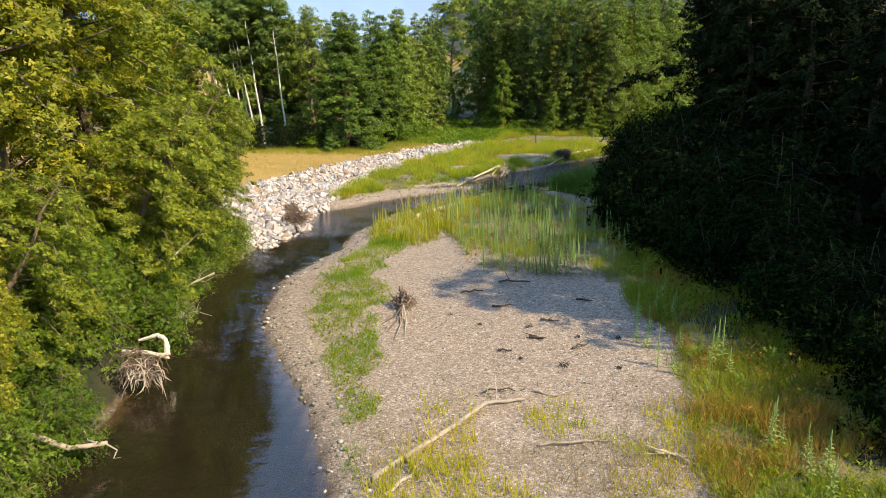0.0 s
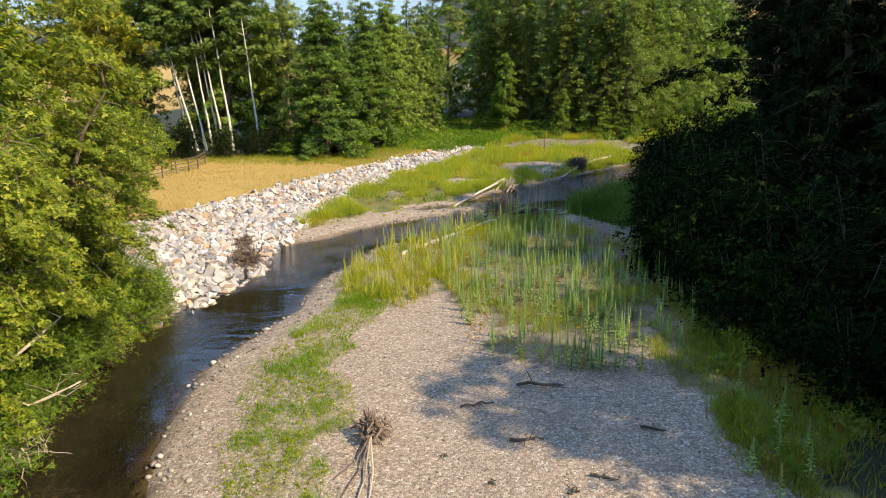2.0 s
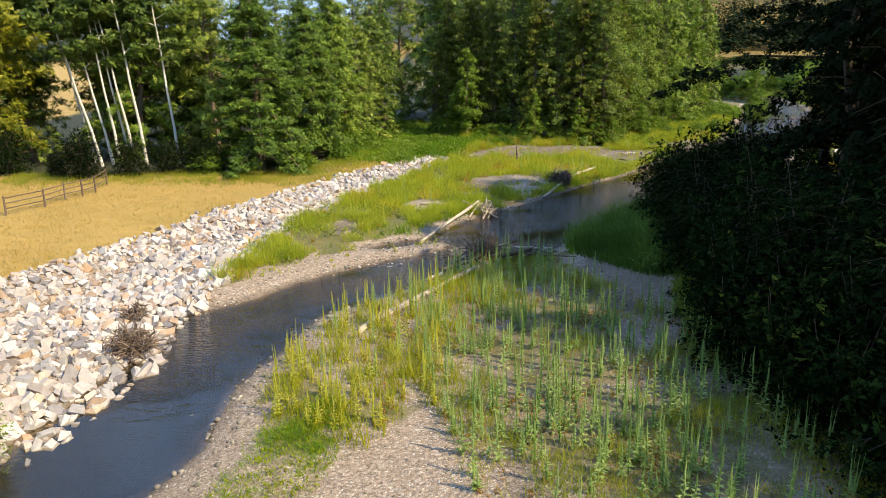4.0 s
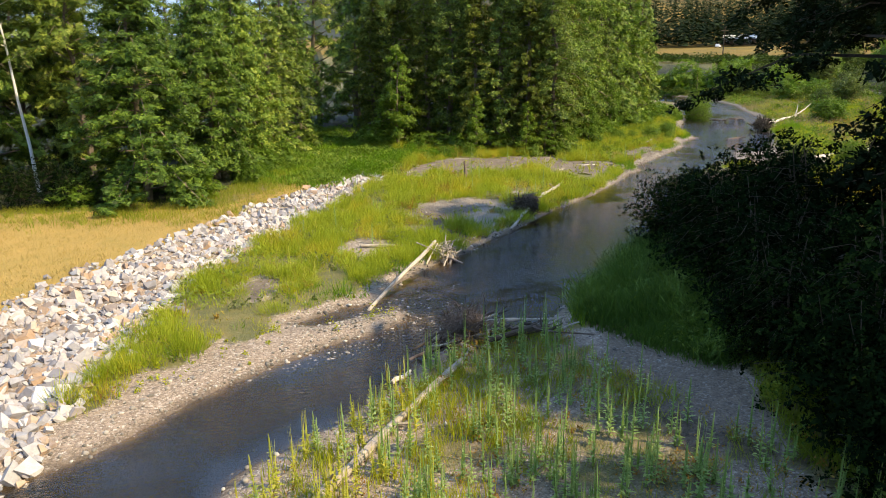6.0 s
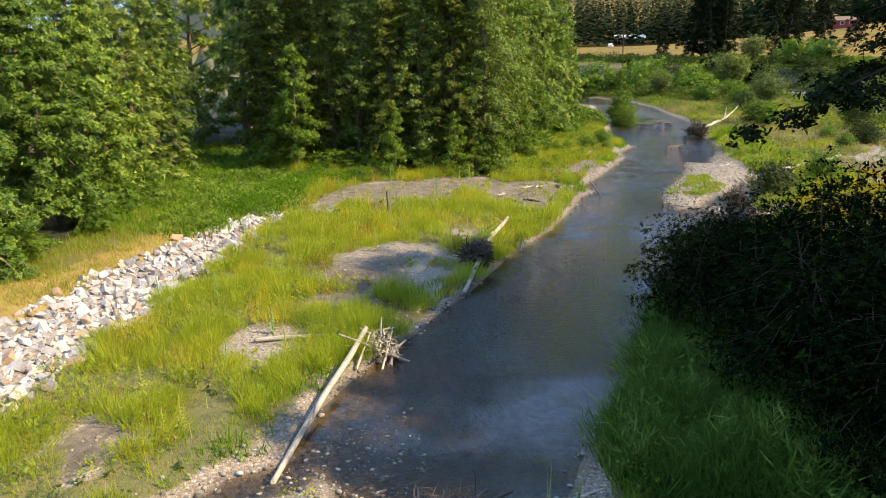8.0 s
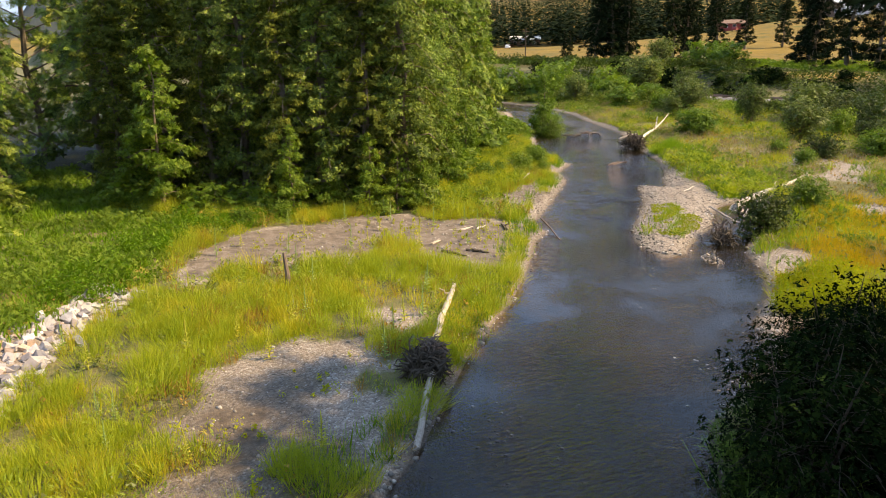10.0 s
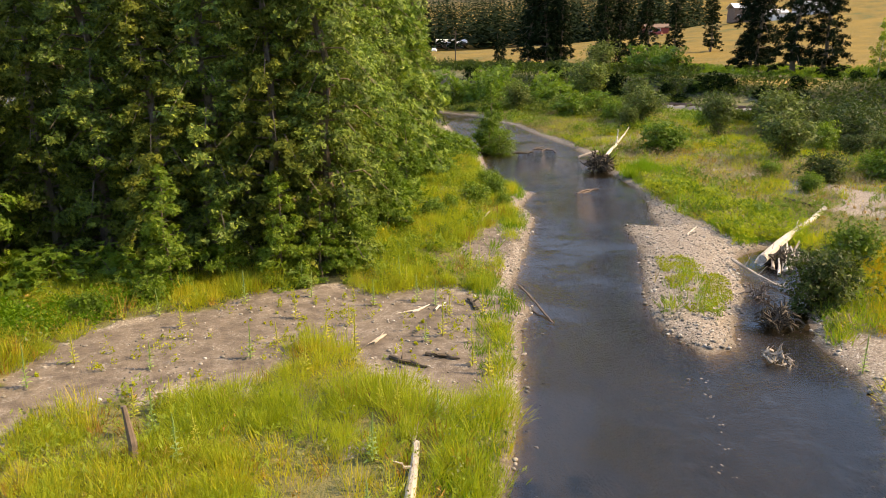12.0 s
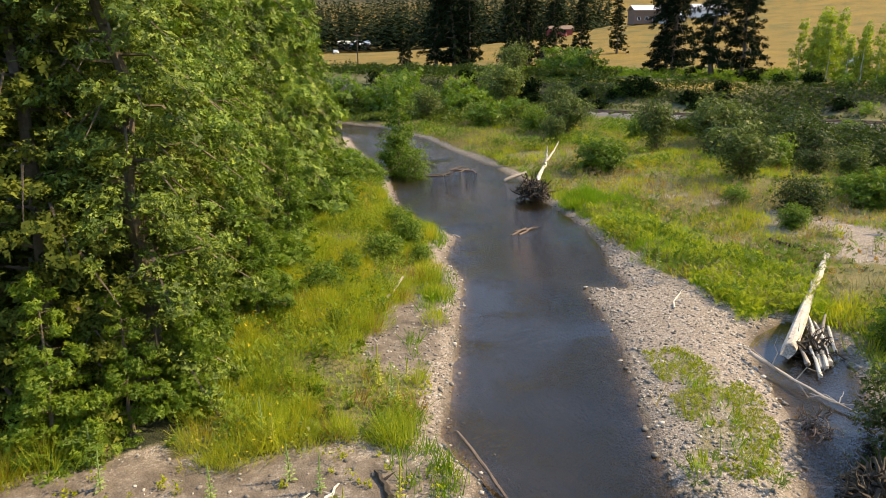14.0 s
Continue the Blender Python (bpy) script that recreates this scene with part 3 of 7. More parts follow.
def growth(x, y, sd=None):
    """How densely low plants cover the land, 0 to 1."""
    x, y = np.asarray(x, float), np.asarray(y, float)
    sd = shore(x, y) if sd is None else sd
    jx, jy = x + 1.4 * (vnoise(x, y, 1.3, 7) - 0.5), y + 1.4 * (vnoise(x, y, 1.3, 8) - 0.5)
    g = np.ones(x.shape)
    for poly in BARE:
        g[inside(jx, jy, poly)] = 0.0
    far_bar = inside(jx, jy, BARE[8])
    g[far_bar] = smooth(vnoise(x, y, 1.6, 46), 0.35, 0.7)[far_bar] * 0.8
    inner = inside(jx, jy, BARE[3])
    g[inner] = smooth(vnoise(x, y, 1.5, 47), 0.56, 0.72)[inner] * 0.8
    g[inside(jx, jy, BAR)] = np.minimum(g, np.where(vnoise(x, y, 1.7, 45) > 0.5, 0.6, 0.1))[inside(jx, jy, BAR)]
    g[inside(jx, jy, BAR_GREEN)] = 0.45
    g[inside(jx, jy, [(16.5, 55.2), (19.4, 56.8), (21.0, 58.8), (23.4, 59.8), (22.6, 58.2), (21.2, 57.2), (19.0, 54.8)])] = 0.0
    strip = 0.55 + 0.8 * vnoise(x, y, 4, 9)
    strip = np.where((x < 0) & (y < 33) & (x > -7), np.interp(y, [12, 17, 24, 32], [0.5, 1.0, 2.1, 1.6]), strip)
    strip = np.where((y > 50) & (x > 4), strip * np.interp(y, [50, 64, 70], [0.35, 0.4, 0.95]), strip)
    g = g * smooth(sd, strip * 0.7, strip * 1.2)
    g = np.where((x < -0.8) & (x > -7) & (y < 31), g * 0.42, g)
    d, side = away(x, y, RIPRAP_TOP)
    rock = inside(x, y, RIPRAP_TOP + RIPRAP_FOOT[::-1])
    return np.where(rock, 0, g)


def ground_sheet():
    def axis(lo, hi, step, far_lo, far_hi):
        mid = list(np.arange(lo, hi, step))
        a, s = [lo], step
        while a[-1] > far_lo:
            s *= 1.22
            a.append(a[-1] - s)
        b, s = [mid[-1]], step
        while b[-1] < far_hi:
            s *= 1.22
            b.append(b[-1] + s)
        return np.array(a[1:][::-1] + mid + b[1:])
    xs, ys = axis(-20, 60, 0.42, -4200, 4200), axis(-2, 122, 0.46, -1200, 4600)
    X, Y = np.meshgrid(xs, ys)
    x, y = X.ravel(), Y.ravel()
    sd = shore(x, y)
    z = height(x, y, sd)
    nx, ny = len(xs), len(ys)
    i = (np.arange(ny - 1)[:, None] * nx + np.arange(nx - 1)[None, :]).ravel()
    me = np_mesh("ground", np.column_stack([x, y, z]), np.column_stack([i, i + 1, i + nx + 1, i + nx]))
    d, side = away(x, y, RIPRAP_TOP)
    meadow = (side > 0) & (x < 6) & (y > 33)
    dry = np.where(meadow, 1 - smooth(d, 5.5, 9.5) * smooth(x, -14, -9), 0.0)
    dry = np.where(meadow & (y > 62), dry * (1 - smooth(d, 1.2, 3.0)), dry)
    dry = np.maximum(dry, 0.9 * smooth(-x + 6 * (vnoise(x, y, 7, 16) - 0.5), 20, 27) * smooth(y + 8 * (vnoise(x, y, 6, 18) - 0.5), 14, 30))
    dr = away(x, y, RAILWAY)
    drs = dr[0] * dr[1]
    bench = smooth(drs, 12, 14) * (1 - smooth(drs, 19, 23)) * (1 - smooth(y, 118, 128)) + smooth(drs, 38, 48) * (0.30 + 0.45 * vnoise(x, y, 26, 3))
    dry = np.maximum(dry, bench)
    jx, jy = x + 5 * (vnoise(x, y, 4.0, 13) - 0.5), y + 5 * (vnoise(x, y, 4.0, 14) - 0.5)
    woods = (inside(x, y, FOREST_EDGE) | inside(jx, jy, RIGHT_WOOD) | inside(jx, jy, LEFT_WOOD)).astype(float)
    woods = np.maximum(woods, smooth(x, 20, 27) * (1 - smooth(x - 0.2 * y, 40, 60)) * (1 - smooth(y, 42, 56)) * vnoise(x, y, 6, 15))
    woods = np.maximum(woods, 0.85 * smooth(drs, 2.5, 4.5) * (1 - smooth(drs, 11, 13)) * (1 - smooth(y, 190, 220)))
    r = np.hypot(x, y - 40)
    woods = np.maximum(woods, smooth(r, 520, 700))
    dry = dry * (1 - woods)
    sand = np.zeros(len(x))
    for poly in SANDY:
        sand[inside(x, y, poly)] = 0.62
    # the last mask also paints the trees' shade onto three gravel patches
    for name, val in (("veg", growth(x, y, sd)), ("field", smooth(drs, 36, 46)), ("dry", dry), ("woods", woods), ("sand", sand), ("grey_stone", smooth(y, 46, 60)), ("deep", smooth(-sd, 0.0, 0.3) * (1 - 0.85 * (1 - smooth(np.hypot(x - 4.4, (y - 50.2) * 1.1), 3.0, 7.0)))), ("wet_and_shade", np.maximum(1 - smooth(sd, -0.05, 0.38), 0.55 * inside(jx * 0.3 + x * 0.7, jy * 0.3 + y * 0.7, BARE[2]) + 0.6 * inside(jx, jy, BARE[3]) * smooth(64.0 - y, 0, 4) + 0.3 * inside(jx * 0.3 + x * 0.7, jy * 0.3 + y * 0.7, BAR) * (x > 1.5)))):
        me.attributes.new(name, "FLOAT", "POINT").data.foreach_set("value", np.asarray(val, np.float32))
    ob = part("ground", me, GROUND, smooth=True)
    return tagged(ob, "river valley floor of gravel bars, sand, weeds and dry meadow", "ground", kind="structure")


def water_sheet():
    xs, ys = np.arange(-14, 66, 0.8), np.arange(-60, 214, 0.8)
    X, Y = np.meshgrid(xs, ys)
    x, y = X.ravel(), Y.ravel()
    sd = shore(x, y)
    nx, ny = len(xs), len(ys)
    i = (np.arange(ny - 1)[:, None] * nx + np.arange(nx - 1)[None, :]).ravel()
    quads = np.column_stack([i, i + 1, i + nx + 1, i + nx])
    quads = quads[(sd[quads] < 0.9).any(axis=1)]
    used, inv = np.unique(quads, return_inverse=True)
    me = np_mesh("river", np.column_stack([x, y, np.zeros(len(x))])[used], inv.reshape(-1, 4))
    # faster, rougher water at the bends and beside the bars
    rif = np.zeros(len(used))
    for cx, cy, r in ((-7.5, 38, 3.0), (11.5, 55.0, 3.6), (3, 46, 3), (14.5, 58.5, 3.5), (10, 52.5, 2.5), (35, 79, 4), (40, 92, 6), (24, 66, 3)):
        rif = np.maximum(rif, 1 - smooth(np.hypot(x[used] - cx, y[used] - cy), r * 0.4, r))
    rif = np.maximum(rif, np.interp(y[used], [30, 40, 60, 90], [0.01, 0.05, 0.08, 0.16]) * (0.2 + 1.6 * vnoise(x[used], y[used], 4.0, 17)))
    me.attributes.new("riffle", "FLOAT", "POINT").data.foreach_set("value", rif.astype(np.float32))
    run = np.interp(y[used], [20, 34, 46, 200], [0.05, 0.4, 1.0, 1.0])
    me.attributes.new("run", "FLOAT", "POINT").data.foreach_set("value", run.astype(np.float32))
    ob = part("river_water", me, WATER, smooth=True)
    ob.visible_shadow = False
    return tagged(ob, "dark clear river water over a stony brown bed", "water", kind="structure")


ground_sheet()
water_sheet()


def zat(x, y):
    return float(height(np.array([x]), np.array([y]))[0])


# ---- plants ----
def leaves(centers, radii, counts, size, rng, flat=0.45, droop=0.0):
    """Small pointed leaves in loose clumps round the centres."""
    c = np.repeat(centers, counts, axis=0)
    r = np.repeat(radii, counts)
    n = len(c)
    d = rng.normal(size=(n, 3))
    d /= np.linalg.norm(d, axis=1)[:, None]
    rad = r * rng.uniform(0.2, 1.0, n) ** 0.6
    p = c + d * rad[:, None] * np.array([1, 1, flat]) + rng.normal(size=(n, 3)) * r[:, None] * 0.14
    p[:, 2] -= 0.45 * (1 - flat) * (d[:, 0] ** 2 + d[:, 1] ** 2) * rad
    out = np.column_stack([c[:, 0], c[:, 1], np.zeros(n)])
    out /= np.linalg.norm(out, axis=1)[:, None] + 0.3
    nor = d * 0.35 + out * 0.45 + rng.normal(size=(n, 3)) * 0.55 + np.array([0, 0, 0.65])
    nor /= np.linalg.norm(nor, axis=1)[:, None]
    t = np.cross(nor, rng.normal(size=(n, 3)))
    t /= np.linalg.norm(t, axis=1)[:, None]
    t[:, 2] -= droop
    b = np.cross(nor, t)
    s = size * rng.uniform(0.6, 1.4, n)[:, None]
    v = np.stack([p - t * s * 0.35 + b * s * 0.34, p - t * s * 0.35 - b * s * 0.34, p + t * s * 0.65], axis=1).reshape(-1, 3)
    return v, np.arange(3 * n).reshape(-1, 3)


PROFILES = {
    "cone": lambda s: (1 - s) ** 0.75 * 0.98 + 0.04,
    "egg": lambda s: max(0.05, math.sin(math.pi * (0.14 + 0.84 * s)) ** 0.8),
    "tall": lambda s: max(0.06, (math.sin(math.pi * (0.10 + 0.86 * s ** 0.9))) ** 0.6),
    "spire": lambda s: max(0.05, min(1.0, 1.22 * (1 - s) ** 0.75) * (0.72 + 0.28 * min(1, s * 5))),
    "bush": lambda s: max(0.08, math.sqrt(max(0.0, 1 - s * s))),
}


def make_tree(name, h, r, clear, shape, n_leaves, leaf, leaf_mat, bark_mat, label, category, seed, step=0.55, clump=0.62, lean=0.0, flat=0.72, trunk_r=None, stems=1, droop=0.15, fall=0.28, reach=(0.72, 1.15), lobes=0.55, sway=0.012, lobing=0.78):
    """A tree or shrub at the origin: tapered trunk with limbs, crown of leafy sprays."""
    rng = np.random.default_rng(seed)
    root = thing(name, label, category)
    g = Geo()
    centers, radii = [], []
    trunk_r = trunk_r or h * 0.016
    for stem in range(stems):
        a0 = 2 * math.pi * stem / max(1, stems) + rng.uniform(0, 1)
        off = 0.0 if stems == 1 else r * 0.42
        top = Vector((math.cos(a0) * off + lean * h, math.sin(a0) * off, h * (1.0 if stem == 0 else rng.uniform(0.7, 0.95))))
        bend = [Vector((rng.normal() * sway * h, rng.normal() * sway * h, 0)) for _ in range(7)]
        trunk = [Vector((0, 0, -0.25))] + [top * (i / 6) + bend[i] * (1 if 0 < i < 6 else 0) for i in range(1, 7)]
        g.tube(trunk, [trunk_r * (1 - 0.88 * i / 6) * (1.25 if i == 0 else 1) for i in range(7)], 7)
        z, ang = clear * h, rng.uniform(0, 6)
        hh = top.z
        while z < hh * 0.99:
            s = (z - clear * h) / (hh - clear * h)
            lobe = float(vnoise(math.cos(ang + 2.4) * 1.7 + 13.7 * seed, math.sin(ang + 2.4) * 1.7 + z * lobes, 1.0, seed))
            length = r * PROFILES[shape](s) * rng.uniform(reach[0], reach[1]) * (1 + lobing * (lobe - 0.5)) * (1 if stems == 1 else 0.7)
            k = z / hh * 6
            i = min(5, int(k))
            p0 = trunk[i].lerp(trunk[i + 1], k - i)
            ang += 2.4 + rng.normal() * 0.25
            rise = (0.55 if shape in ("egg", "tall") else 0.12) * (1 - 0.6 * s) + rng.normal() * 0.08
            d = Vector((math.cos(ang), math.sin(ang), 0))
            p1 = p0 + d * length * 0.5 + Vector((0, 0, rise * length * 0.5))
            p2 = p0 + d * length + Vector((0, 0, (rise - fall) * length))
            if length > (0.5 if stems == 1 else 1.0):
                g.tube([p0, p1, p2], [trunk_r * 0.30 * (1 - 0.7 * s), trunk_r * 0.2 * (1 - 0.7 * s), 0.008], 3, cap=False)
            m = max(1, int(length / (clump * 0.8)))
            for j in range(m):
                f = 1.0 if m == 1 else 0.35 + 0.65 * j / (m - 1)
                q = p0.lerp(p1, f * 2) if f < 0.5 else p1.lerp(p2, f * 2 - 1)
                side = d.cross(Vector((0, 0, 1))) * rng.normal() * clump * 0.7
                centers.append(q + side + Vector((0, 0, rng.normal() * clump * 0.45)))
                radii.append(clump * rng.uniform(0.65, 1.25) * (0.8 if f > 0.9 else 1))
            z += step * rng.uniform(0.6, 1.4) * (0.35 + 0.65 * (1 - s)) / stems ** 0.5
    centers, radii = np.array(centers), np.array(radii)
    w = radii ** 2
    counts = np.maximum(3, (n_leaves * w / w.sum())).astype(int)
    v, f = leaves(centers, radii, counts, leaf, rng, flat, droop)
    part("trunk", g.mesh(name + "_trunk"), bark_mat, root)
    part("crown", np_mesh(name + "_crown", v, f), leaf_mat, root)
    return root


def plant(proto, x, y, scale=1.0, turn=0.0, group="", wide=1.0, tip=0.0, side=0.0):
    m = pose(x, y, zat(x, y), tip, side, turn) @ Matrix.Diagonal((scale * wide, scale * wide, scale, 1))
    ob = copy_thing(proto, m)
    if group:
        ob["group"] = group
    return ob


rng = np.random.default_rng(11)
prototypes = []


def proto(*a, **k):
    ob = make_tree(*a, **k)
    prototypes.append(ob)
    return ob


COTTON_A = proto("cottonwood_tree", 16, 3.5, 0.04, "spire", 5200, 0.47, LEAF, BARK, "tall green cottonwood with layered leafy branches in the riverside wood", "tree", 1, clump=0.52, step=0.36, fall=0.45, flat=0.5)
COTTON_B = proto("cottonwood_tree", 16, 3.0, 0.03, "cone", 5200, 0.46, LEAF_OLIVE, BARK, "pointed olive-green cottonwood of the riverside wood", "tree", 2, clump=0.50, step=0.36, fall=0.5, flat=0.5)
COTTON_C = proto("cottonwood_tree", 15, 3.7, 0.05, "egg", 4800, 0.49, LEAF_OLIVE, BARK, "broad olive-green cottonwood of the riverside wood", "tree", 3, clump=0.55, step=0.36, fall=0.4, flat=0.5)
ALDER = proto("alder_tree", 12, 3.4, 0.01, "cone", 36000, 0.22, LEAF, BARK, "dense conical alder with leaves down to the grass", "tree", 4, clump=0.42, step=0.19, fall=0.5, flat=0.45, lobing=0.45)
NEAR_C = proto("cottonwood_tree", 15, 2.7, 0.01, "spire", 29000, 0.18, LEAF, BARK, "dense cottonwood at the wood's edge, leafy to the ground", "tree", 5, clump=0.42, step=0.2, fall=0.45, flat=0.5, lobing=0.65)
NEAR_D = proto("cottonwood_tree", 15, 2.6, 0.01, "cone", 29000, 0.18, LEAF_OLIVE, BARK, "olive-green spire-shaped cottonwood, leafy to the ground", "tree", 25, clump=0.40, step=0.2, fall=0.5, flat=0.5, lobing=0.65)
NEAR_FIR = proto("spruce_tree", 15, 2.7, 0.01, "cone", 17000, 0.26, LEAF_CONIFER, BARK, "dark olive spruce at the wood's edge", "tree", 31, clump=0.36, step=0.24, fall=0.5, flat=0.4, droop=0.3)
SUNNY = proto("cottonwood_tree", 15, 4.0, 0.01, "tall", 21000, 0.25, LEAF_SUN, BARK, "yellow-green cottonwood leaning over the river bank", "tree", 6, clump=0.55, step=0.40, fall=0.45, flat=0.45, trunk_r=0.30)
BANK_TREE = proto("cottonwood_tree", 15, 4.0, 0.01, "tall", 21000, 0.25, LEAF_BANK, BARK, "olive-green cottonwood leaning over the river bank", "tree", 26, clump=0.52, step=0.40, fall=0.5, flat=0.45, trunk_r=0.28)
SUNNY_FAR = proto("cottonwood_tree", 16, 4.6, 0.04, "tall", 8500, 0.48, LEAF_SUN, BARK, "yellow-green cottonwood behind the river bank", "tree", 16, clump=0.75, step=0.5)
# the bank firs' bark is darkened too, as painted shade
FIR = proto("fir_tree", 18, 4.0, 0.03, "cone", 6400, 0.46, SHADED_NEEDLE, DARK_WOOD, "tall dark fir of the shaded river bank", "tree", 7, clump=0.7, flat=0.3, step=0.42, droop=0.3)
FAR_FIR = proto("fir_tree", 20, 3.5, 0.08, "cone", 5600, 0.56, SHADED_NEEDLE, BARK, "dark lone fir on the bench above the railway", "tree", 8, clump=0.7, flat=0.35, step=0.36, droop=0.3, fall=0.45, reach=(0.7, 1.15), lobing=0.5)
HIGH_FIR = proto("fir_tree", 20, 6.0, 0.50, "cone", 11000, 0.30, SHADED_NEEDLE, DARK_WOOD, "tall dark fir with a bare lower trunk", "tree", 27, clump=0.6, flat=0.3, step=0.42, droop=0.3, reach=(0.5, 1.25))
BIRCH_TREE = proto("birch_tree", 15, 2.3, 0.46, "egg", 4600, 0.36, LEAF_BIRCH, BIRCH, "slim white-barked birch with a high green crown", "tree", 9, clump=0.6, trunk_r=0.10, sway=0.004, flat=0.5)
DARK_BUSH = proto("riverside_shrub", 4.4, 2.5, 0.02, "bush", 6000, 0.21, LEAF_PAINTED_SHADE, DARK_WOOD, "dark green shrub in the shade of the firs", "shrub", 10, clump=0.46, stems=6, step=0.3, flat=0.45, lobes=0.9)
LOW_DARK = proto("riverside_shrub", 2.4, 1.35, 0.02, "bush", 2600, 0.18, LEAF_PAINTED_SHADE, DARK_WOOD, "low dark green shrub at the foot of the shaded bank", "shrub", 28, clump=0.36, stems=5, step=0.26, reach=(0.5, 1.3), flat=0.5, lobes=0.9)
BANK_BUSH = proto("riverside_shrub", 4.4, 2.4, 0.02, "bush", 5000, 0.22, LEAF_SHRUB, BARK, "bright green alder shrub overhanging the water", "shrub", 12, clump=0.46, stems=6, step=0.36, fall=0.5, flat=0.4, lobes=0.9)
SMALL_BUSH = proto("shrub", 2.2, 1.4, 0.02, "bush", 3600, 0.22, LEAF_SHRUB, BARK, "loose green shrub on the flood plain", "shrub", 13, clump=0.34, stems=6, step=0.25, reach=(0.4, 1.35), fall=-0.1)
BACKWATER_BUSH = proto("shrub", 2.7, 2.0, 0.02, "bush", 4000, 0.22, LEAF_DEEP_SHADED, DARK_WOOD, "dark green shrub hanging over the backwater", "shrub", 29, clump=0.36, stems=6, step=0.26, reach=(0.5, 1.25))
WILLOW = proto("willow_shrub", 3.6, 1.6, 0.02, "egg", 4200, 0.24, LEAF_GREY, BARK, "grey-green willow shrub on the flood plain", "shrub", 14, clump=0.42, stems=6, step=0.28, reach=(0.3, 1.5), fall=-0.4, flat=0.8, lobes=1.2)
YOUNG = proto("young_tree", 7.5, 2.0, 0.03, "cone", 5200, 0.28, LEAF_SHRUB, BARK, "young green tree before the wood's edge", "tree", 15, clump=0.5, step=0.35)
FAR_BUSH = proto("shrub", 2.6, 1.9, 0.02, "bush", 1100, 0.46, LEAF_SHRUB, BARK, "green thicket shrub beside the railway", "shrub", 17, clump=0.5, stems=3, step=0.42)
FAR_DARK = proto("shrub", 2.4, 2.0, 0.02, "bush", 1100, 0.46, LEAF_PAINTED_SHADE, BARK, "dark thicket shrub on the railway bank", "shrub", 18, clump=0.5, stems=3, step=0.42)
ASPEN = proto("aspen_tree", 8.5, 1.25, 0.10, "spire", 1400, 0.38, LEAF_PALE, BIRCH, "pale green young aspen above the railway", "tree", 19, clump=0.42, step=0.4, fall=-0.3, reach=(0.5, 1.3), trunk_r=0.09)

FRONT_LEFT = [(ALDER, -8.6, 64.2, 0.98, 1.25), (ALDER, -5.6, 69.5, 0.98, 1.0), (ALDER, -4.2, 74, 1.05, 1.0), (COTTON_B, -2.6, 79, 0.78, 1.1), (COTTON_B, -1.4, 85, 0.80, 1.1), (COTTON_A, -0.4, 92, 0.8, 1.0)]
BACK_LEFT = [(-9.5, 71), (-12.5, 70), (-15, 74), (-7.5, 79), (-4.5, 89), (-10, 86), (-17, 82), (-21, 76), (-14, 92), (-33, 78), (-6, 100), (-20, 96), (-2, 106), (-34, 86), (-20.2, 71.5), (-17.6, 70.2), (-27.5, 72.5), (-25.4, 70.5), (-19.4, 74.5), (-16.4, 73.2), (-13.2, 72.6)]
FRONT_RIGHT = [(5.8, 86, 0.85), (7.8, 84.4, 0.95), (9.6, 82.6, 0.8), (11.2, 81.8, 1.02), (13.0, 80.0, 0.9), (14.8, 79.4, 1.08), (16.4, 78.0, 0.92), (18.2, 77.6, 0.98), (19.2, 79.8, 1.08), (20.8, 81.6, 0.9), (22.2, 83.8, 1.02), (23.6, 86.0, 0.88), (25.4, 88.4, 1.05), (27.6, 90.6, 0.9),
               (29.6, 93, 1.0), (31.8, 95.4, 0.88), (34.2, 97.8, 0.95), (37.5, 101.6, 0.9), (40.6, 107, 0.85)]
BACK_RIGHT = [(9, 92), (14, 88), (18, 88), (22, 94), (27, 99), (32, 106), (12, 97), (5.5, 98), (17, 99), (38, 114), (24, 108), (43, 120), (2, 106), (8, 106), (34, 118), (14, 110), (28, 118), (46, 130)]
WOOD = "trees of the wood beyond the river"
for p, x, y, s, w in FRONT_LEFT:
    plant(p, x, y, s, rng.uniform(0, 360), WOOD, w)
for i, (x, y) in enumerate(BACK_LEFT):
    plant((COTTON_A, COTTON_C, COTTON_B)[i % 3], x, y, rng.uniform(0.74, 0.84) if -0.23 < x / y < 0.02 else rng.uniform(0.85, 1.1), rng.uniform(0, 360), WOOD)
for i, (x, y, s) in enumerate(FRONT_RIGHT):
    plant(NEAR_FIR if i in (0, 1, 2, 4, 6, 9) else (NEAR_C, NEAR_D)[i % 2] if 3 <= i <= 13 else (COTTON_A, COTTON_B)[i % 2], x, y, s, rng.uniform(0, 360), WOOD)
for i, (x, y) in enumerate(BACK_RIGHT):
    plant((COTTON_C, COTTON_A, COTTON_B)[i % 3], x, y, rng.uniform(1.05, 1.3), rng.uniform(0, 360), WOOD)
for x, y, s in ((7.0, 81.5, 1.0), (12.3, 77.4, 0.55), (15.8, 76.2, 0.5), (22.5, 80.5, 0.6), (27, 86, 0.6), (17.3, 76.3, 0.42), (18.9, 76.9, 0.46), (20.2, 78.7, 0.45), (14.2, 77.4, 0.4), (43.5, 99.5, 0.75)):
    plant(YOUNG, x, y, s, rng.uniform(0, 360), "young trees at the wood's edge")
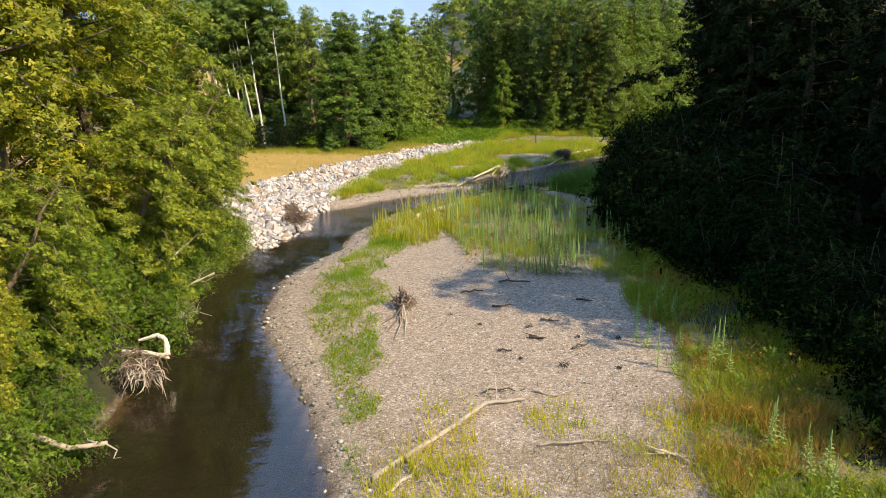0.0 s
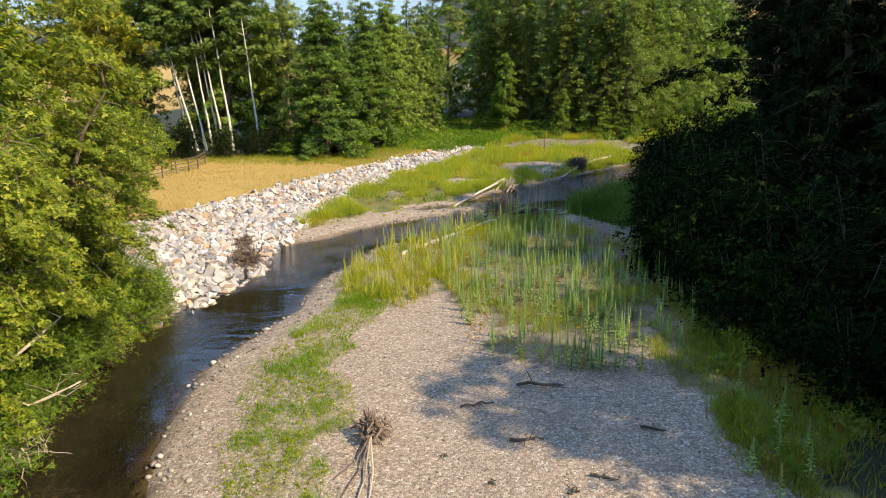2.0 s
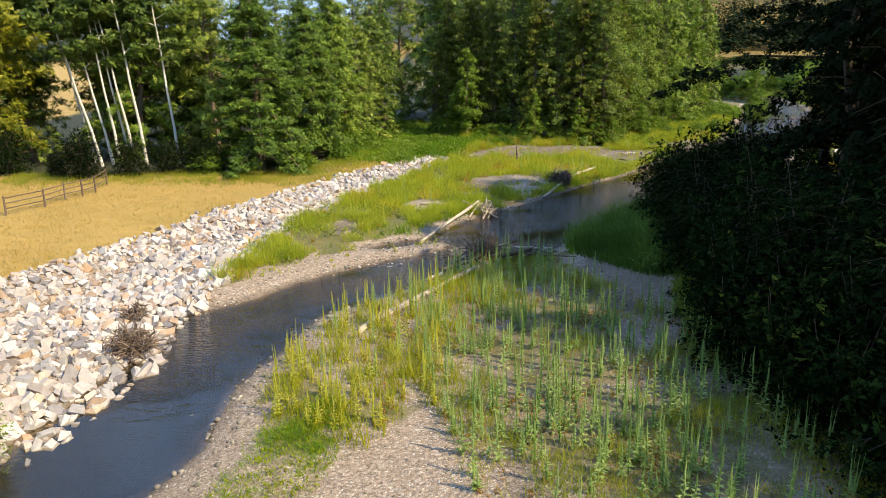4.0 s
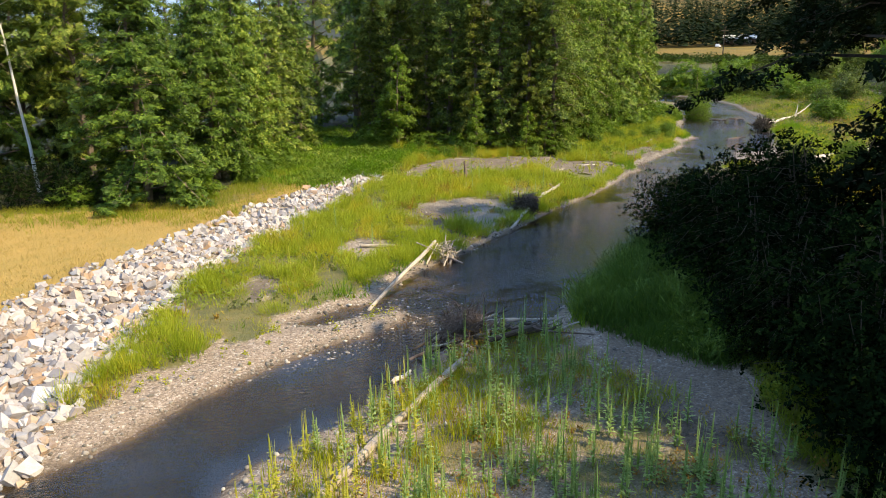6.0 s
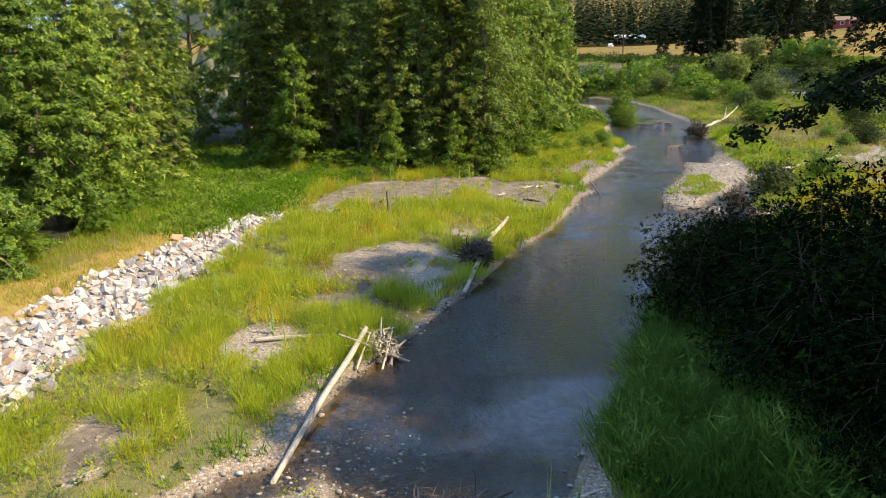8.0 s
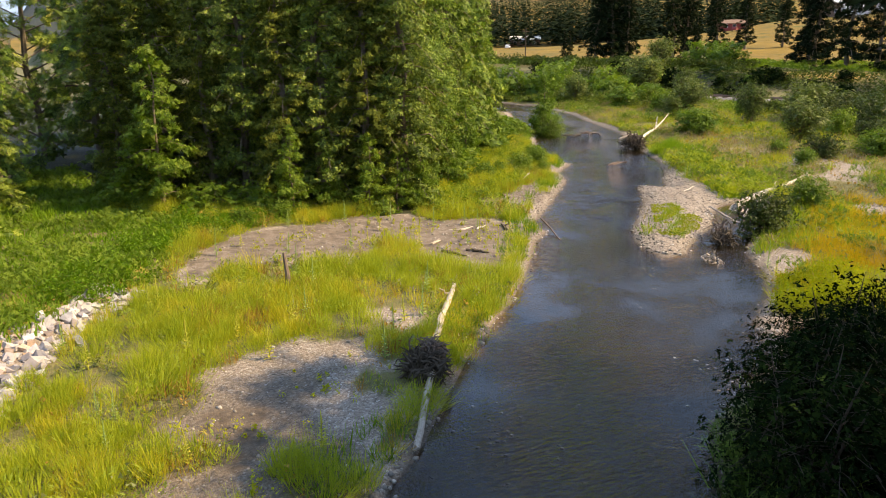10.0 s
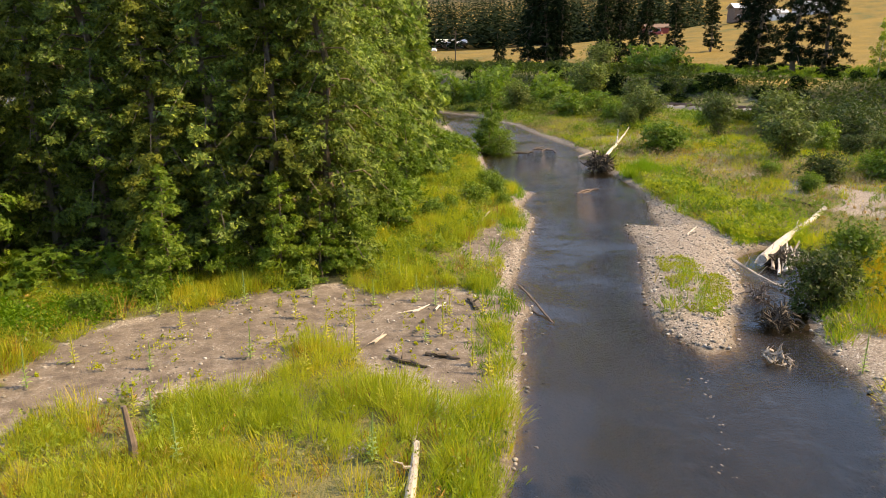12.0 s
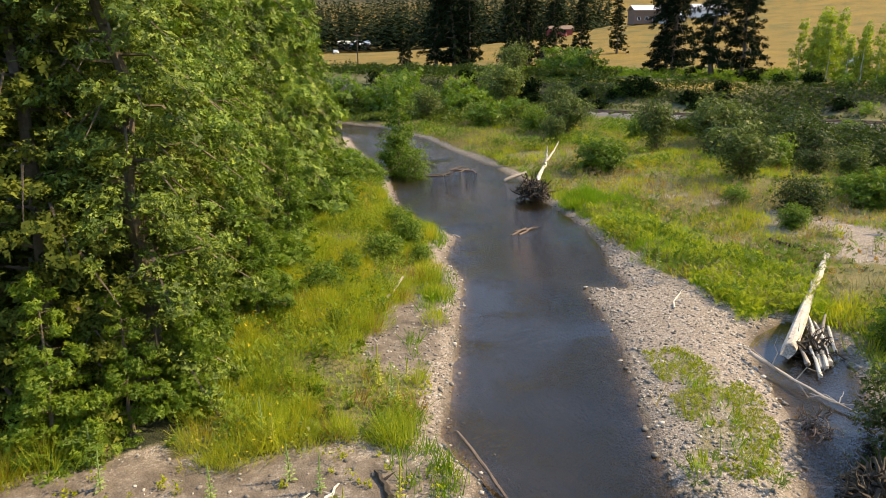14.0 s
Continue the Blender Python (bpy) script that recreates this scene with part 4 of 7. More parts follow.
for x, y, s, lean in ((-19.8, 67.4, 1.0, -10), (-19.2, 67.8, 0.96, -8), (-18.5, 67.2, 1.0, -5), (-18.1, 67.9, 0.98, -6), (-17.6, 67.5, 1.03, -7), (-16.9, 67.6, 1.08, -4), (-14.8, 67.9, 1.0, -3), (-21.0, 69.4, 0.95, -9)):
    plant(BIRCH_TREE, x, y, s, 0, "birches at the meadow's edge", tip=rng.uniform(-2, 2), side=lean)
for x, y, s in ((-19, 62.5, 0.7), (-16.5, 63, 0.6), (-14.2, 63.4, 0.55), (-12.2, 63.6, 0.6), (-21.2, 63.5, 0.35), (-24.8, 65, 0.8)):
    plant(DARK_BUSH, x, y, s, rng.uniform(0, 360), "shrubs under the birches")

LEFT = "trees on the overgrown bank"
for x, y, s in ((-12.4, 29.4, 0.92), (-12.5, 25.2, 1.0), (-12.7, 20.6, 1.02), (-12.6, 15.6, 1.0), (-12.8, 10.6, 0.95)):
    plant(SUNNY if y < 24 else BANK_TREE, x, y, s, rng.uniform(0, 360), LEFT)
for x, y, s in ((-18.5, 24, 1.0), (-17.5, 31.5, 0.9), (-18, 17, 1.0), (-17, 8, 1.0), (-24, 30, 0.95), (-25, 22, 1.0), (-26, 66, 0.8), (-30, 70, 0.9)):
    plant(SUNNY_FAR, x, y, s, rng.uniform(0, 360), LEFT)
for i in range(15):
    y = 9.0 + 1.6 * i
    x = float(np.interp(y, [p[1] for p in LEFT_SHORE[:8]], [p[0] for p in LEFT_SHORE[:8]])) + rng.uniform(-0.35, 0.1)
    if not 15.2 < y < 19.8:
        plant(BANK_BUSH, x, y, rng.uniform(0.36, 0.6), rng.uniform(0, 360), "shrubs on the overgrown bank", tip=rng.uniform(-6, 6), wide=rng.uniform(1.0, 1.3))
    plant(BANK_BUSH, x - 1.5, y + 0.6, rng.uniform(0.5, 0.8), rng.uniform(0, 360), "shrubs on the overgrown bank", tip=rng.uniform(-6, 6))
for x, y, s, tip in ((-10.6, 11.6, 0.30, 32), (-10.8, 14.6, 0.36, 28), (-11.0, 22.2, 0.46, 30), (-11.0, 25.6, 0.48, 26), (-11.2, 28.8, 0.45, 22)):
    plant(SUNNY if y < 14 else BANK_TREE, x, y, s, 90 + rng.uniform(-25, 25), "trees leaning over the water", wide=1.25, tip=tip)

RIGHT = "firs on the shaded bank"
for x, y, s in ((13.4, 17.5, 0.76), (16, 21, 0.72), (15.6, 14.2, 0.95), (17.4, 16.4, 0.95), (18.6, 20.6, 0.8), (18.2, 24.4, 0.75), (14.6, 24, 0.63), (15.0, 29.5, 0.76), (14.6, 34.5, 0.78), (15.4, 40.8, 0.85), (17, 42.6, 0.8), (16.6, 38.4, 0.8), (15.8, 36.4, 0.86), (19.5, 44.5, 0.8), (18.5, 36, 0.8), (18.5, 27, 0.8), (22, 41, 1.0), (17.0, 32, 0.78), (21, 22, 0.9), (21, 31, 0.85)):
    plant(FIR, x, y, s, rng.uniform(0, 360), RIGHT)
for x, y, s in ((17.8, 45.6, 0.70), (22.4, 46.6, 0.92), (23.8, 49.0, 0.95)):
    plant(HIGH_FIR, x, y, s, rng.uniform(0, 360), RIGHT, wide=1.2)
for x, y, s in ((27, 24, 1.0), (28, 33, 1.0), (27, 42, 0.95), (31, 28, 1.0), (31, 38, 0.95)):
    plant(COTTON_A, x, y, s, rng.uniform(0, 360), "trees behind the firs")
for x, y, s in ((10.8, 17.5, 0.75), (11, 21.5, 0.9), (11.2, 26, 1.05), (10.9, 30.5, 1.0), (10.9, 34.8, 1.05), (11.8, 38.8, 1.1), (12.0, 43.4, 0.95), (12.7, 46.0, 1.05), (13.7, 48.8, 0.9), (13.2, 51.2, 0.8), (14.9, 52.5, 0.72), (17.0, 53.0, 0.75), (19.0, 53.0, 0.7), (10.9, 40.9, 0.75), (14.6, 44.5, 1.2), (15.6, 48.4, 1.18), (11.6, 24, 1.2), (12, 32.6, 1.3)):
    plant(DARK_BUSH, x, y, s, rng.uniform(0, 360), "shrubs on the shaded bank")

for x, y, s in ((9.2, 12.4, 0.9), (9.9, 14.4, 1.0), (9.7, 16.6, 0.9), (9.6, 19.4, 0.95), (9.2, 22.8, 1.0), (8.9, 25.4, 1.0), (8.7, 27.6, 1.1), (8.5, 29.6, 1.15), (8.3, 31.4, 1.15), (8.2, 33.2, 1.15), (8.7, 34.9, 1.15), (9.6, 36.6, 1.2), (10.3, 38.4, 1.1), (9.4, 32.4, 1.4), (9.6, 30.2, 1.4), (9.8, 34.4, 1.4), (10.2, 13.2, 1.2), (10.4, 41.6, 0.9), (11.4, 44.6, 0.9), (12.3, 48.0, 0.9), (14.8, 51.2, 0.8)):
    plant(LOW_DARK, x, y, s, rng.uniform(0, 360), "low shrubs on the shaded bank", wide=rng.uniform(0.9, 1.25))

# flood plain on the right side of the river, railway bank and bench
PLAIN = "shrubs on the flood plain"
for p, x, y, s in ((SMALL_BUSH, 51.9, 88.8, 1.1), (WILLOW, 54.4, 80.4, 0.95), (WILLOW, 61.2, 90.3, 1.1), (SMALL_BUSH, 45.3, 73.6, 0.5), (WILLOW, 64.8, 101.8, 1.0), (SMALL_BUSH, 59.8, 80.7, 1.0), (WILLOW, 58.4, 75.6, 0.6),
                   (WILLOW, 66.6, 88.6, 1.1), (SMALL_BUSH, 64.7, 105, 1.1), (WILLOW, 70.5, 107, 1.2), (SMALL_BUSH, 66, 95, 0.9), (BANK_BUSH, 43.2, 97.6, 0.72), (BANK_BUSH, 46.6, 103.5, 0.9), (BACKWATER_BUSH, 29.5, 64.5, 0.84), (SMALL_BUSH, 51.5, 72.2, 0.9), (BACKWATER_BUSH, 48.4, 74.4, 0.7), (BACKWATER_BUSH, 67, 84.2, 0.7), (BACKWATER_BUSH, 59.8, 78.4, 0.6), (BACKWATER_BUSH, 71, 86, 0.75), (BACKWATER_BUSH, 74, 81, 0.75), (BACKWATER_BUSH, 68, 79, 0.7), (BACKWATER_BUSH, 64, 74, 0.65),
                   (BACKWATER_BUSH, 61.5, 85, 0.95), (BACKWATER_BUSH, 64, 80.5, 1.1), (BACKWATER_BUSH, 66.5, 87, 1.1), (BACKWATER_BUSH, 69.5, 83, 1.15), (BACKWATER_BUSH, 62, 75.5, 1.0), (BACKWATER_BUSH, 72.5, 89, 1.1), (BACKWATER_BUSH, 66.5, 77, 1.1), (BACKWATER_BUSH, 75, 85.5, 1.1), (SMALL_BUSH, 34.8, 66.2, 0.75), (SMALL_BUSH, 25.6, 81.5, 0.5), (SMALL_BUSH, 31.4, 84.0, 0.6), (SMALL_BUSH, 27.4, 82.4, 0.4), (SMALL_BUSH, 29.4, 83.2, 0.5), (SMALL_BUSH, 30.6, 82.0, 0.35), (SMALL_BUSH, 33.0, 86.6, 0.45), (SMALL_BUSH, 24.0, 78.4, 0.28), (SMALL_BUSH, 11.4, 76.6, 0.42), (SMALL_BUSH, 9.6, 76.4, 0.35), (SMALL_BUSH, 48, 77.5, 0.45), (SMALL_BUSH, 53, 74, 0.6), (WILLOW, 60, 99, 0.7)):
    plant(p, x, y, s, rng.uniform(0, 360), PLAIN, wide=rng.uniform(0.8, 1.3), tip=rng.uniform(-9, 9))
for i in range(64):
    k = rng.uniform(0.5, 5.6)
    (x0, y0), (x1, y1) = RAILWAY[int(k)], RAILWAY[int(k) + 1]
    f = k - int(k)
    d = Vector((x1 - x0, y1 - y0)).normalized()
    off = (rng.uniform(-14, -5), rng.uniform(4, 12))[i % 2]
    x, y = x0 + (x1 - x0) * f - d.y * off, y0 + (y1 - y0) * f + d.x * off
    if i % 2 == 0 and 94 < y < 112:
        continue
    p = FAR_BUSH if i % 2 == 0 else (FAR_DARK, FAR_DARK, FAR_BUSH)[i % 3]
    plant(p, x, y, rng.uniform(0.6, 1.15) * ((1.25 if y > 105 else 0.6) if off < 0 else 0.75), rng.uniform(0, 360), "thicket along the railway", wide=rng.uniform(0.9, 1.5))
for x, y, s in ((66, 128, 1.9), (72, 124, 1.7), (62, 134, 2.0), (77, 121, 1.5), (58, 141, 1.8), (70, 132, 2.0), (82, 126, 1.6), (64, 120, 1.1), (96, 128, 1.7), (101, 127, 1.6), (106, 133, 1.7), (92, 133, 1.4)):
    plant(FAR_BUSH if s > 1.55 else WILLOW, x, y, s, rng.uniform(0, 360), "tall willows at the bend", wide=rng.uniform(0.9, 1.2))
for x, y, s in ((112, 167.4, 1.1), (110.7, 170.5, 1.0), (114.5, 165, 0.95), (116.5, 170, 0.9), (135.3, 172.2, 1.05), (139.7, 171.8, 1.1), (156.7, 178, 0.95), (172.8, 181.8, 0.9), (182, 177, 0.85), (109, 117, 1.0), (110.5, 119.5, 0.9), (104, 108.5, 1.05), (106, 105.6, 0.95),
                (98, 166, 0.35), (101, 168, 0.3), (121, 152, 0.45), (124, 158, 0.35)):
    plant(FAR_FIR, x, y, s, rng.uniform(0, 360), "lone firs above the railway")
for i in range(34):
    a = rng.uniform(0, 1)
    plant(ASPEN, 103 + 16 * rng.uniform(0, 1) ** 1.3, 101 - 17 * a + rng.uniform(-2, 2), rng.uniform(0.55, 1.1), rng.uniform(0, 360), "young aspens above the railway")
for x, y in ((100, 101), (98, 97), (97.5, 93), (98, 90), (99.5, 87), (103, 103), (101, 95)):
    plant(FAR_DARK if y > 92 else FAR_BUSH, x, y, rng.uniform(0.45, 0.7), rng.uniform(0, 360), "low shrubs beside the track")
# brambles along the foot of the wood
for i in range(len(FOREST_EDGE) - 4):
    (x0, y0), (x1, y1) = FOREST_EDGE[i], FOREST_EDGE[i + 1]
    for k in range(max(1, int(math.hypot(x1 - x0, y1 - y0) / 2.4))):
        f = rng.uniform(0, 1)
        x, y = x0 + (x1 - x0) * f + rng.normal() * 0.5, y0 + (y1 - y0) * f + rng.normal() * 0.5
        if x > -16 and not (0 < x < 5 and y > 80):
            plant(FAR_BUSH, x, y, rng.uniform(0.35, 0.65), rng.uniform(0, 360), "brambles at the foot of the wood", wide=rng.uniform(1.0, 1.7))
for ob in prototypes:
    for o in (*ob.children, ob):
        bpy.data.objects.remove(o)


def far_wood():
    """Conifer forest on the distant slopes, one mass of sprays."""
    rng = np.random.default_rng(5)
    poly = [(120, 365), (205, 322), (240, 290), (268, 258), (360, 300), (360, 440), (150, 500)]
    x, y = rng.uniform(110, 360, 3000), rng.uniform(255, 500, 3000)
    keep = inside(x, y, poly) & (rng.uniform(0, 1, 3000) < np.where(x * 0.45 + y < 470, 1.0, 0.45))
    x, y = x[keep][:1000], y[keep][:1000]
    z, h = height(x, y), rng.uniform(17, 30, len(x))
    n = 38
    s = np.tile(np.linspace(0.06, 1, n), (len(x), 1)) + rng.uniform(-0.01, 0.01, (len(x), n))
    a = rng.uniform(0, 2 * math.pi, s.shape)
    rad = (1 - s) * h[:, None] * 0.24 * rng.uniform(0.5, 1.1, s.shape) + 0.1
    p = np.stack([x[:, None] + np.cos(a) * rad, y[:, None] + np.sin(a) * rad, z[:, None] + s * h[:, None]], axis=2).reshape(-1, 3)
    a, w = a.ravel(), rng.uniform(0.8, 1.7, p.shape[0]) * (1.2 - 0.7 * s.ravel())
    t = np.column_stack([np.cos(a), np.sin(a), np.full(len(a), -0.30)]) * w[:, None]
    b = np.column_stack([-np.sin(a), np.cos(a), np.zeros(len(a))]) * w[:, None] * 0.75
    v = np.stack([p - t, p + b + (0, 0, -0.3), p + t, p - b + (0, 0, -0.3)], axis=1).reshape(-1, 3)
    ob = part("far_forest", np_mesh("far_forest", v, np.arange(len(v)).reshape(-1, 4)), FAR_NEEDLE)
    return tagged(ob, "dark conifer forest on the distant hillside", "forest", kind="stuff")


far_wood()


def thicket(name, label, mat, n, lo, hi, ys, tall, seed, leaf=0.36):
    """Dense scrub on a band beside the railway, between two distances from it."""
    rng = np.random.default_rng(seed)
    x, y = rng.uniform(55, 135, n * 6), rng.uniform(ys[0], ys[1], n * 6)
    d, side = away(x, y, RAILWAY)
    dr = d * side
    keep = (dr > lo) & (dr < hi) & (vnoise(x, y, 4.5, seed) > 0.25)
    x, y = x[keep][:n], y[keep][:n]
    mound = tall * (0.25 + 0.75 * vnoise(x, y, 3.4, seed + 1)) * (0.6 + 0.4 * vnoise(x, y, 1.1, seed + 2))
    c = np.column_stack([x, y, height(x, y) + mound * rng.uniform(0.35, 1.0, len(x)) ** 0.5])
    v, f = leaves(c, np.full(len(c), 0.3), np.ones(len(c), int), leaf, rng, 0.8)
    return tagged(part(name, np_mesh(name, v, f), mat), label, "thicket", kind="stuff")


thicket("bank_thicket", "low dark scrub on the railway cutting", LEAF_DEEP_SHADED, 46000, 3.5, 12, (62, 150), 1.0, 3, 0.34)
thicket("bank_brambles", "olive brambles on the railway cutting", LEAF_OLIVE, 18000, 3.5, 12.5, (62, 130), 0.6, 4, 0.30)
thicket("river_thicket", "dark green thicket between river plain and railway", LEAF_DEEP_SHADED, 52000, -15, -3.6, (62, 96), 2.4, 6, 0.30)
thicket("river_scrub", "green thicket between river plain and railway", LEAF_GREY, 24000, -15, -3.6, (107, 180), 2.6, 7)
thicket("bench_scrub", "tall green scrub on the bench above the railway", LEAF_DEEP_SHADED, 20000, 14, 27, (118, 210), 2.6, 9, 0.5)
thicket("bench_weeds", "green scrub on the bench above the railway", LEAF_SHRUB, 26000, 18, 44, (70, 190), 1.5, 8, 0.5)


# ---- low plants ----
def blades(name, label, mat, n, box, accept, tall, width, k=7, spread=0.16, lean=0.35, seed=0, category="grass", patch=3.0):
    """Tufts of single blades where accept(x, y) gives their chance; tall: lowest and highest."""
    rng = np.random.default_rng(seed)
    x, y = rng.uniform(box[0], box[1], n), rng.uniform(box[2], box[3], n)
    keep = rng.uniform(0, 1, n) < accept(x, y)
    x, y = x[keep], y[keep]
    z = height(x, y)
    hh = tall[0] + (tall[1] - tall[0]) * vnoise(x, y, patch, seed + 20) * rng.uniform(0.5, 1.2, len(x))
    x, y, z, hh = (np.repeat(a, k) for a in (x, y, z, hh))
    m = len(x)
    bx, by = x + rng.normal(size=m) * spread * 0.7, y + rng.normal(size=m) * spread * 0.7
    h = hh * rng.uniform(0.55, 1.15, m)
    tip = np.column_stack([bx + rng.normal(size=m) * h * lean, by + rng.normal(size=m) * h * lean, z + h])
    a = rng.uniform(0, math.pi, m)
    w = width * rng.uniform(0.6, 1.4, m)
    dx, dy = np.cos(a) * w, np.sin(a) * w
    base = z - 0.03
    v = np.stack([np.column_stack([bx - dx, by - dy, base]), np.column_stack([bx + dx, by + dy, base]), tip], axis=1).reshape(-1, 3)
    ob = part(name, np_mesh(name, v, np.arange(3 * m).reshape(-1, 3)), mat)
    return tagged(ob, label, category, kind="stuff")


def open_land(x, y):
    """Growth outside the woods and the meadow behind the stones."""
    sd = shore(x, y)
    g = growth(x, y, sd)
    d, side = away(x, y, RIPRAP_TOP)
    g = np.where((side > 0) & (x < 4.2), 0, g)
    for poly in (FOREST_EDGE, LEFT_WOOD):
        g = np.where(inside(x, y, poly), 0, g)
    d, side = away(x, y, RAILWAY)
    return np.where((d * side > -2), 0, g)


LANE = [(-3.6, 68), (0, 65), (5, 70), (8, 77.5), (5, 82), (3.5, 98), (0.5, 98), (0, 86), (-2, 76)]


def near_bar(x, y):
    return (shore(x, y) > 0.8) * inside(x, y, BAR) * (0.10 + 0.90 * (vnoise(x, y, 1.6, 31) > 0.5)) * np.where(x < 0.3 + 0.1 * (y - 34), 0.35, 1)


def yellow_edge(x, y):
    return (shore(x, y) > 0.8) * inside(x, y, BAR) * (1 - smooth(x - 0.32 * (y - 34), 0.0, 1.6)) * (0.1 + 0.9 * (vnoise(x, y, 1.0, 32) > 0.35))


def right_strip(x, y):
    return open_land(x, y) * (x > 5) * (x < 13.5) * (y < 53) * (1 - inside(x, y, BAR)) * np.where(y > 42, 0.15, 1) * (0.12 + 0.88 * (vnoise(x, y, 1.5, 33) > 0.36))


def green_strip(x, y):
    return np.minimum(1, open_land(x, y) * 2.2) * (x < -1.5) * (y < 33) * (0.16 + 0.55 * smooth(vnoise(x, y, 0.7, 41), 0.5, 0.75))


def left_plain(x, y):
    return open_land(x, y) * (y > 43) * (x < 38) * (away(x, y, LEFT_SHORE)[1] > 0) * (0.10 + 0.90 * smooth(vnoise(x, y, 3.2, 51) + 0.5 * vnoise(x, y, 1.1, 52), 0.36, 0.66)) * (1 - inside(x, y, LANE)) * smooth(np.hypot(x - 10.2, y - 59.4), 0.6, 1.5)


ORANGE = [(27.4, 58.2), (28.8, 62.2), (32.5, 64.2), (37, 67.2), (40, 65), (36.5, 61), (31, 58.2)]
TAN = [(45.5, 88.5), (52, 92), (57, 85), (56, 78), (54, 70), (50, 66.5), (47.5, 72), (45.5, 79), (43.8, 84.5)]


def right_plain(x, y):
    return open_land(x, y) * (1 - inside(x, y, BAR_GREEN)) * (away(x, y, LEFT_SHORE)[1] < 0) * (y > 54) * (0.12 + 0.88 * smooth(vnoise(x, y, 3.6, 61) + 0.5 * vnoise(x, y, 1.3, 62), 0.40, 0.74))


def open_plain(x, y):
    return right_plain(x, y) * (1 - 0.75 * inside(x, y, TAN))


def shore_green(x, y):
    sd = shore(x, y)
    d, side = away(x, y, RIPRAP_TOP)
    return open_land(x, y) * (y > 41) * (1 - smooth(sd, 1.2, 2.6)) * (vnoise(x, y, 2.2, 71) > 0.3)


def fringe(x, y):
    sd = shore(x, y)
    return ((sd > 0.45) & (sd < 1.5) & (y > 49)) * (away(x, y, LEFT_SHORE)[0] < 2.2) * (vnoise(x, y, 2.4, 73) > 0.33) * 1.0


def lane(x, y):
    return inside(x, y, LANE) * 1.0


def grassy_bank(x, y):
    return (inside(x, y, [(6.8, 46.2), (7.3, 44.8), (8.0, 43.0), (8.9, 41.2), (10.2, 39.8), (11.5, 41), (13, 49), (14.5, 54), (12, 51), (9.4, 48.4)])) * 1.0


def meadow(x, y):
    d, side = away(x, y, RIPRAP_TOP)
    return (side > 0) * (x < 4) * (d < 22) * (1 - inside(x, y, FOREST_EDGE)) * (y > 36) * 1.0


blades("bar_weeds", "green weeds between the mulleins on the gravel bar", PLAIN_GRASS, 7000, (-4, 9, 24, 46), near_bar, (0.12, 0.55), 0.008, 14, 0.2, 0.5, seed=1, patch=1.2)
blades("yellow_weeds", "yellowing weeds along the sunny edge of the bar", GRASS_YELLOW, 1500, (-4, 3, 29, 44), yellow_edge, (0.25, 0.8), 0.010, 10, 0.16, 0.3, seed=2, patch=1.4)
blades("bank_weeds", "tall olive and rusty weeds before the shaded bank", BANK_GRASS, 9000, (5, 13.5, 8, 53), right_strip, (0.15, 0.7), 0.013, 13, 0.22, 0.5, seed=3, patch=1.5)
blades("bar_sprouts", "short green sprouts among the cobbles", GRASS_LUSH, 10000, (-6, -1.2, 8, 33), green_strip, (0.08, 0.32), 0.0085, 10, 0.14, 0.7, seed=4, patch=0.9)
blades("flood_plain_weeds", "soft yellow-green weeds on the flood plain", GRASS, 14000, (-7, 38, 43, 100), left_plain, (0.10, 0.45), 0.009, 13, 0.3, 0.5, seed=5, patch=1.7)
blades("grey_stalks", "grey-brown seeding stalks across the river", WEED_STRAW, 15000, (24, 76, 56, 120), lambda x, y: right_plain(x, y) * smooth(vnoise(x, y, 5.0, 64) + 0.4 * vnoise(x, y, 1.4, 65), 0.62, 0.78), (0.2, 0.9), 0.016, 10, 0.34, 0.45, seed=15, patch=1.6)
blades("green_patches", "fresh green grass patches across the river", GRASS_LUSH, 9000, (24, 76, 56, 120), lambda x, y: open_plain(x, y) * (vnoise(x, y, 3.4, 66) > 0.62), (0.2, 0.8), 0.016, 10, 0.3, 0.45, seed=16, patch=1.6)
blades("far_weeds", "mixed green and yellow weeds across the river", PLAIN_GRASS, 6000, (22, 80, 54, 132), lambda x, y: open_plain(x, y) * (1 - 0.85 * smooth(vnoise(x, y, 5.0, 64) + 0.4 * vnoise(x, y, 1.4, 65), 0.58, 0.72)), (0.2, 0.85), 0.024, 11, 0.36, 0.55, seed=6, patch=2.0)
blades("shore_grass", "lush green grass along the water", GRASS_LUSH, 34000, (-8, 55, 41, 110), shore_green, (0.12, 0.6), 0.013, 11, 0.18, 0.4, seed=7, patch=1.2)
blades("shore_fringe", "bright green grass fringe beside the cobbles", GRASS_LUSH, 36000, (0, 50, 49, 110), fringe, (0.2, 0.7), 0.014, 10, 0.16, 0.4, seed=14, patch=1.0)
blades("glade_grass", "bright green grass of the glade in the wood", GRASS_LUSH, 7000, (-4, 8, 65, 98), lane, (0.15, 0.4), 0.035, 6, 0.25, 0.4, seed=8)
blades("reed_bank", "tall dark green grass on the shaded bank", SEDGE, 4600, (7.3, 14.5, 41, 54), grassy_bank, (0.1, 1.5), 0.016, 16, 0.24, 0.45, seed=9, patch=0.8)
blades("meadow_grass", "dry tan grass behind the stones", GRASS_DRY, 22000, (-30, 4, 36, 72), meadow, (0.06, 0.26), 0.009, 7, 0.2, 0.7, seed=10, patch=4.0)
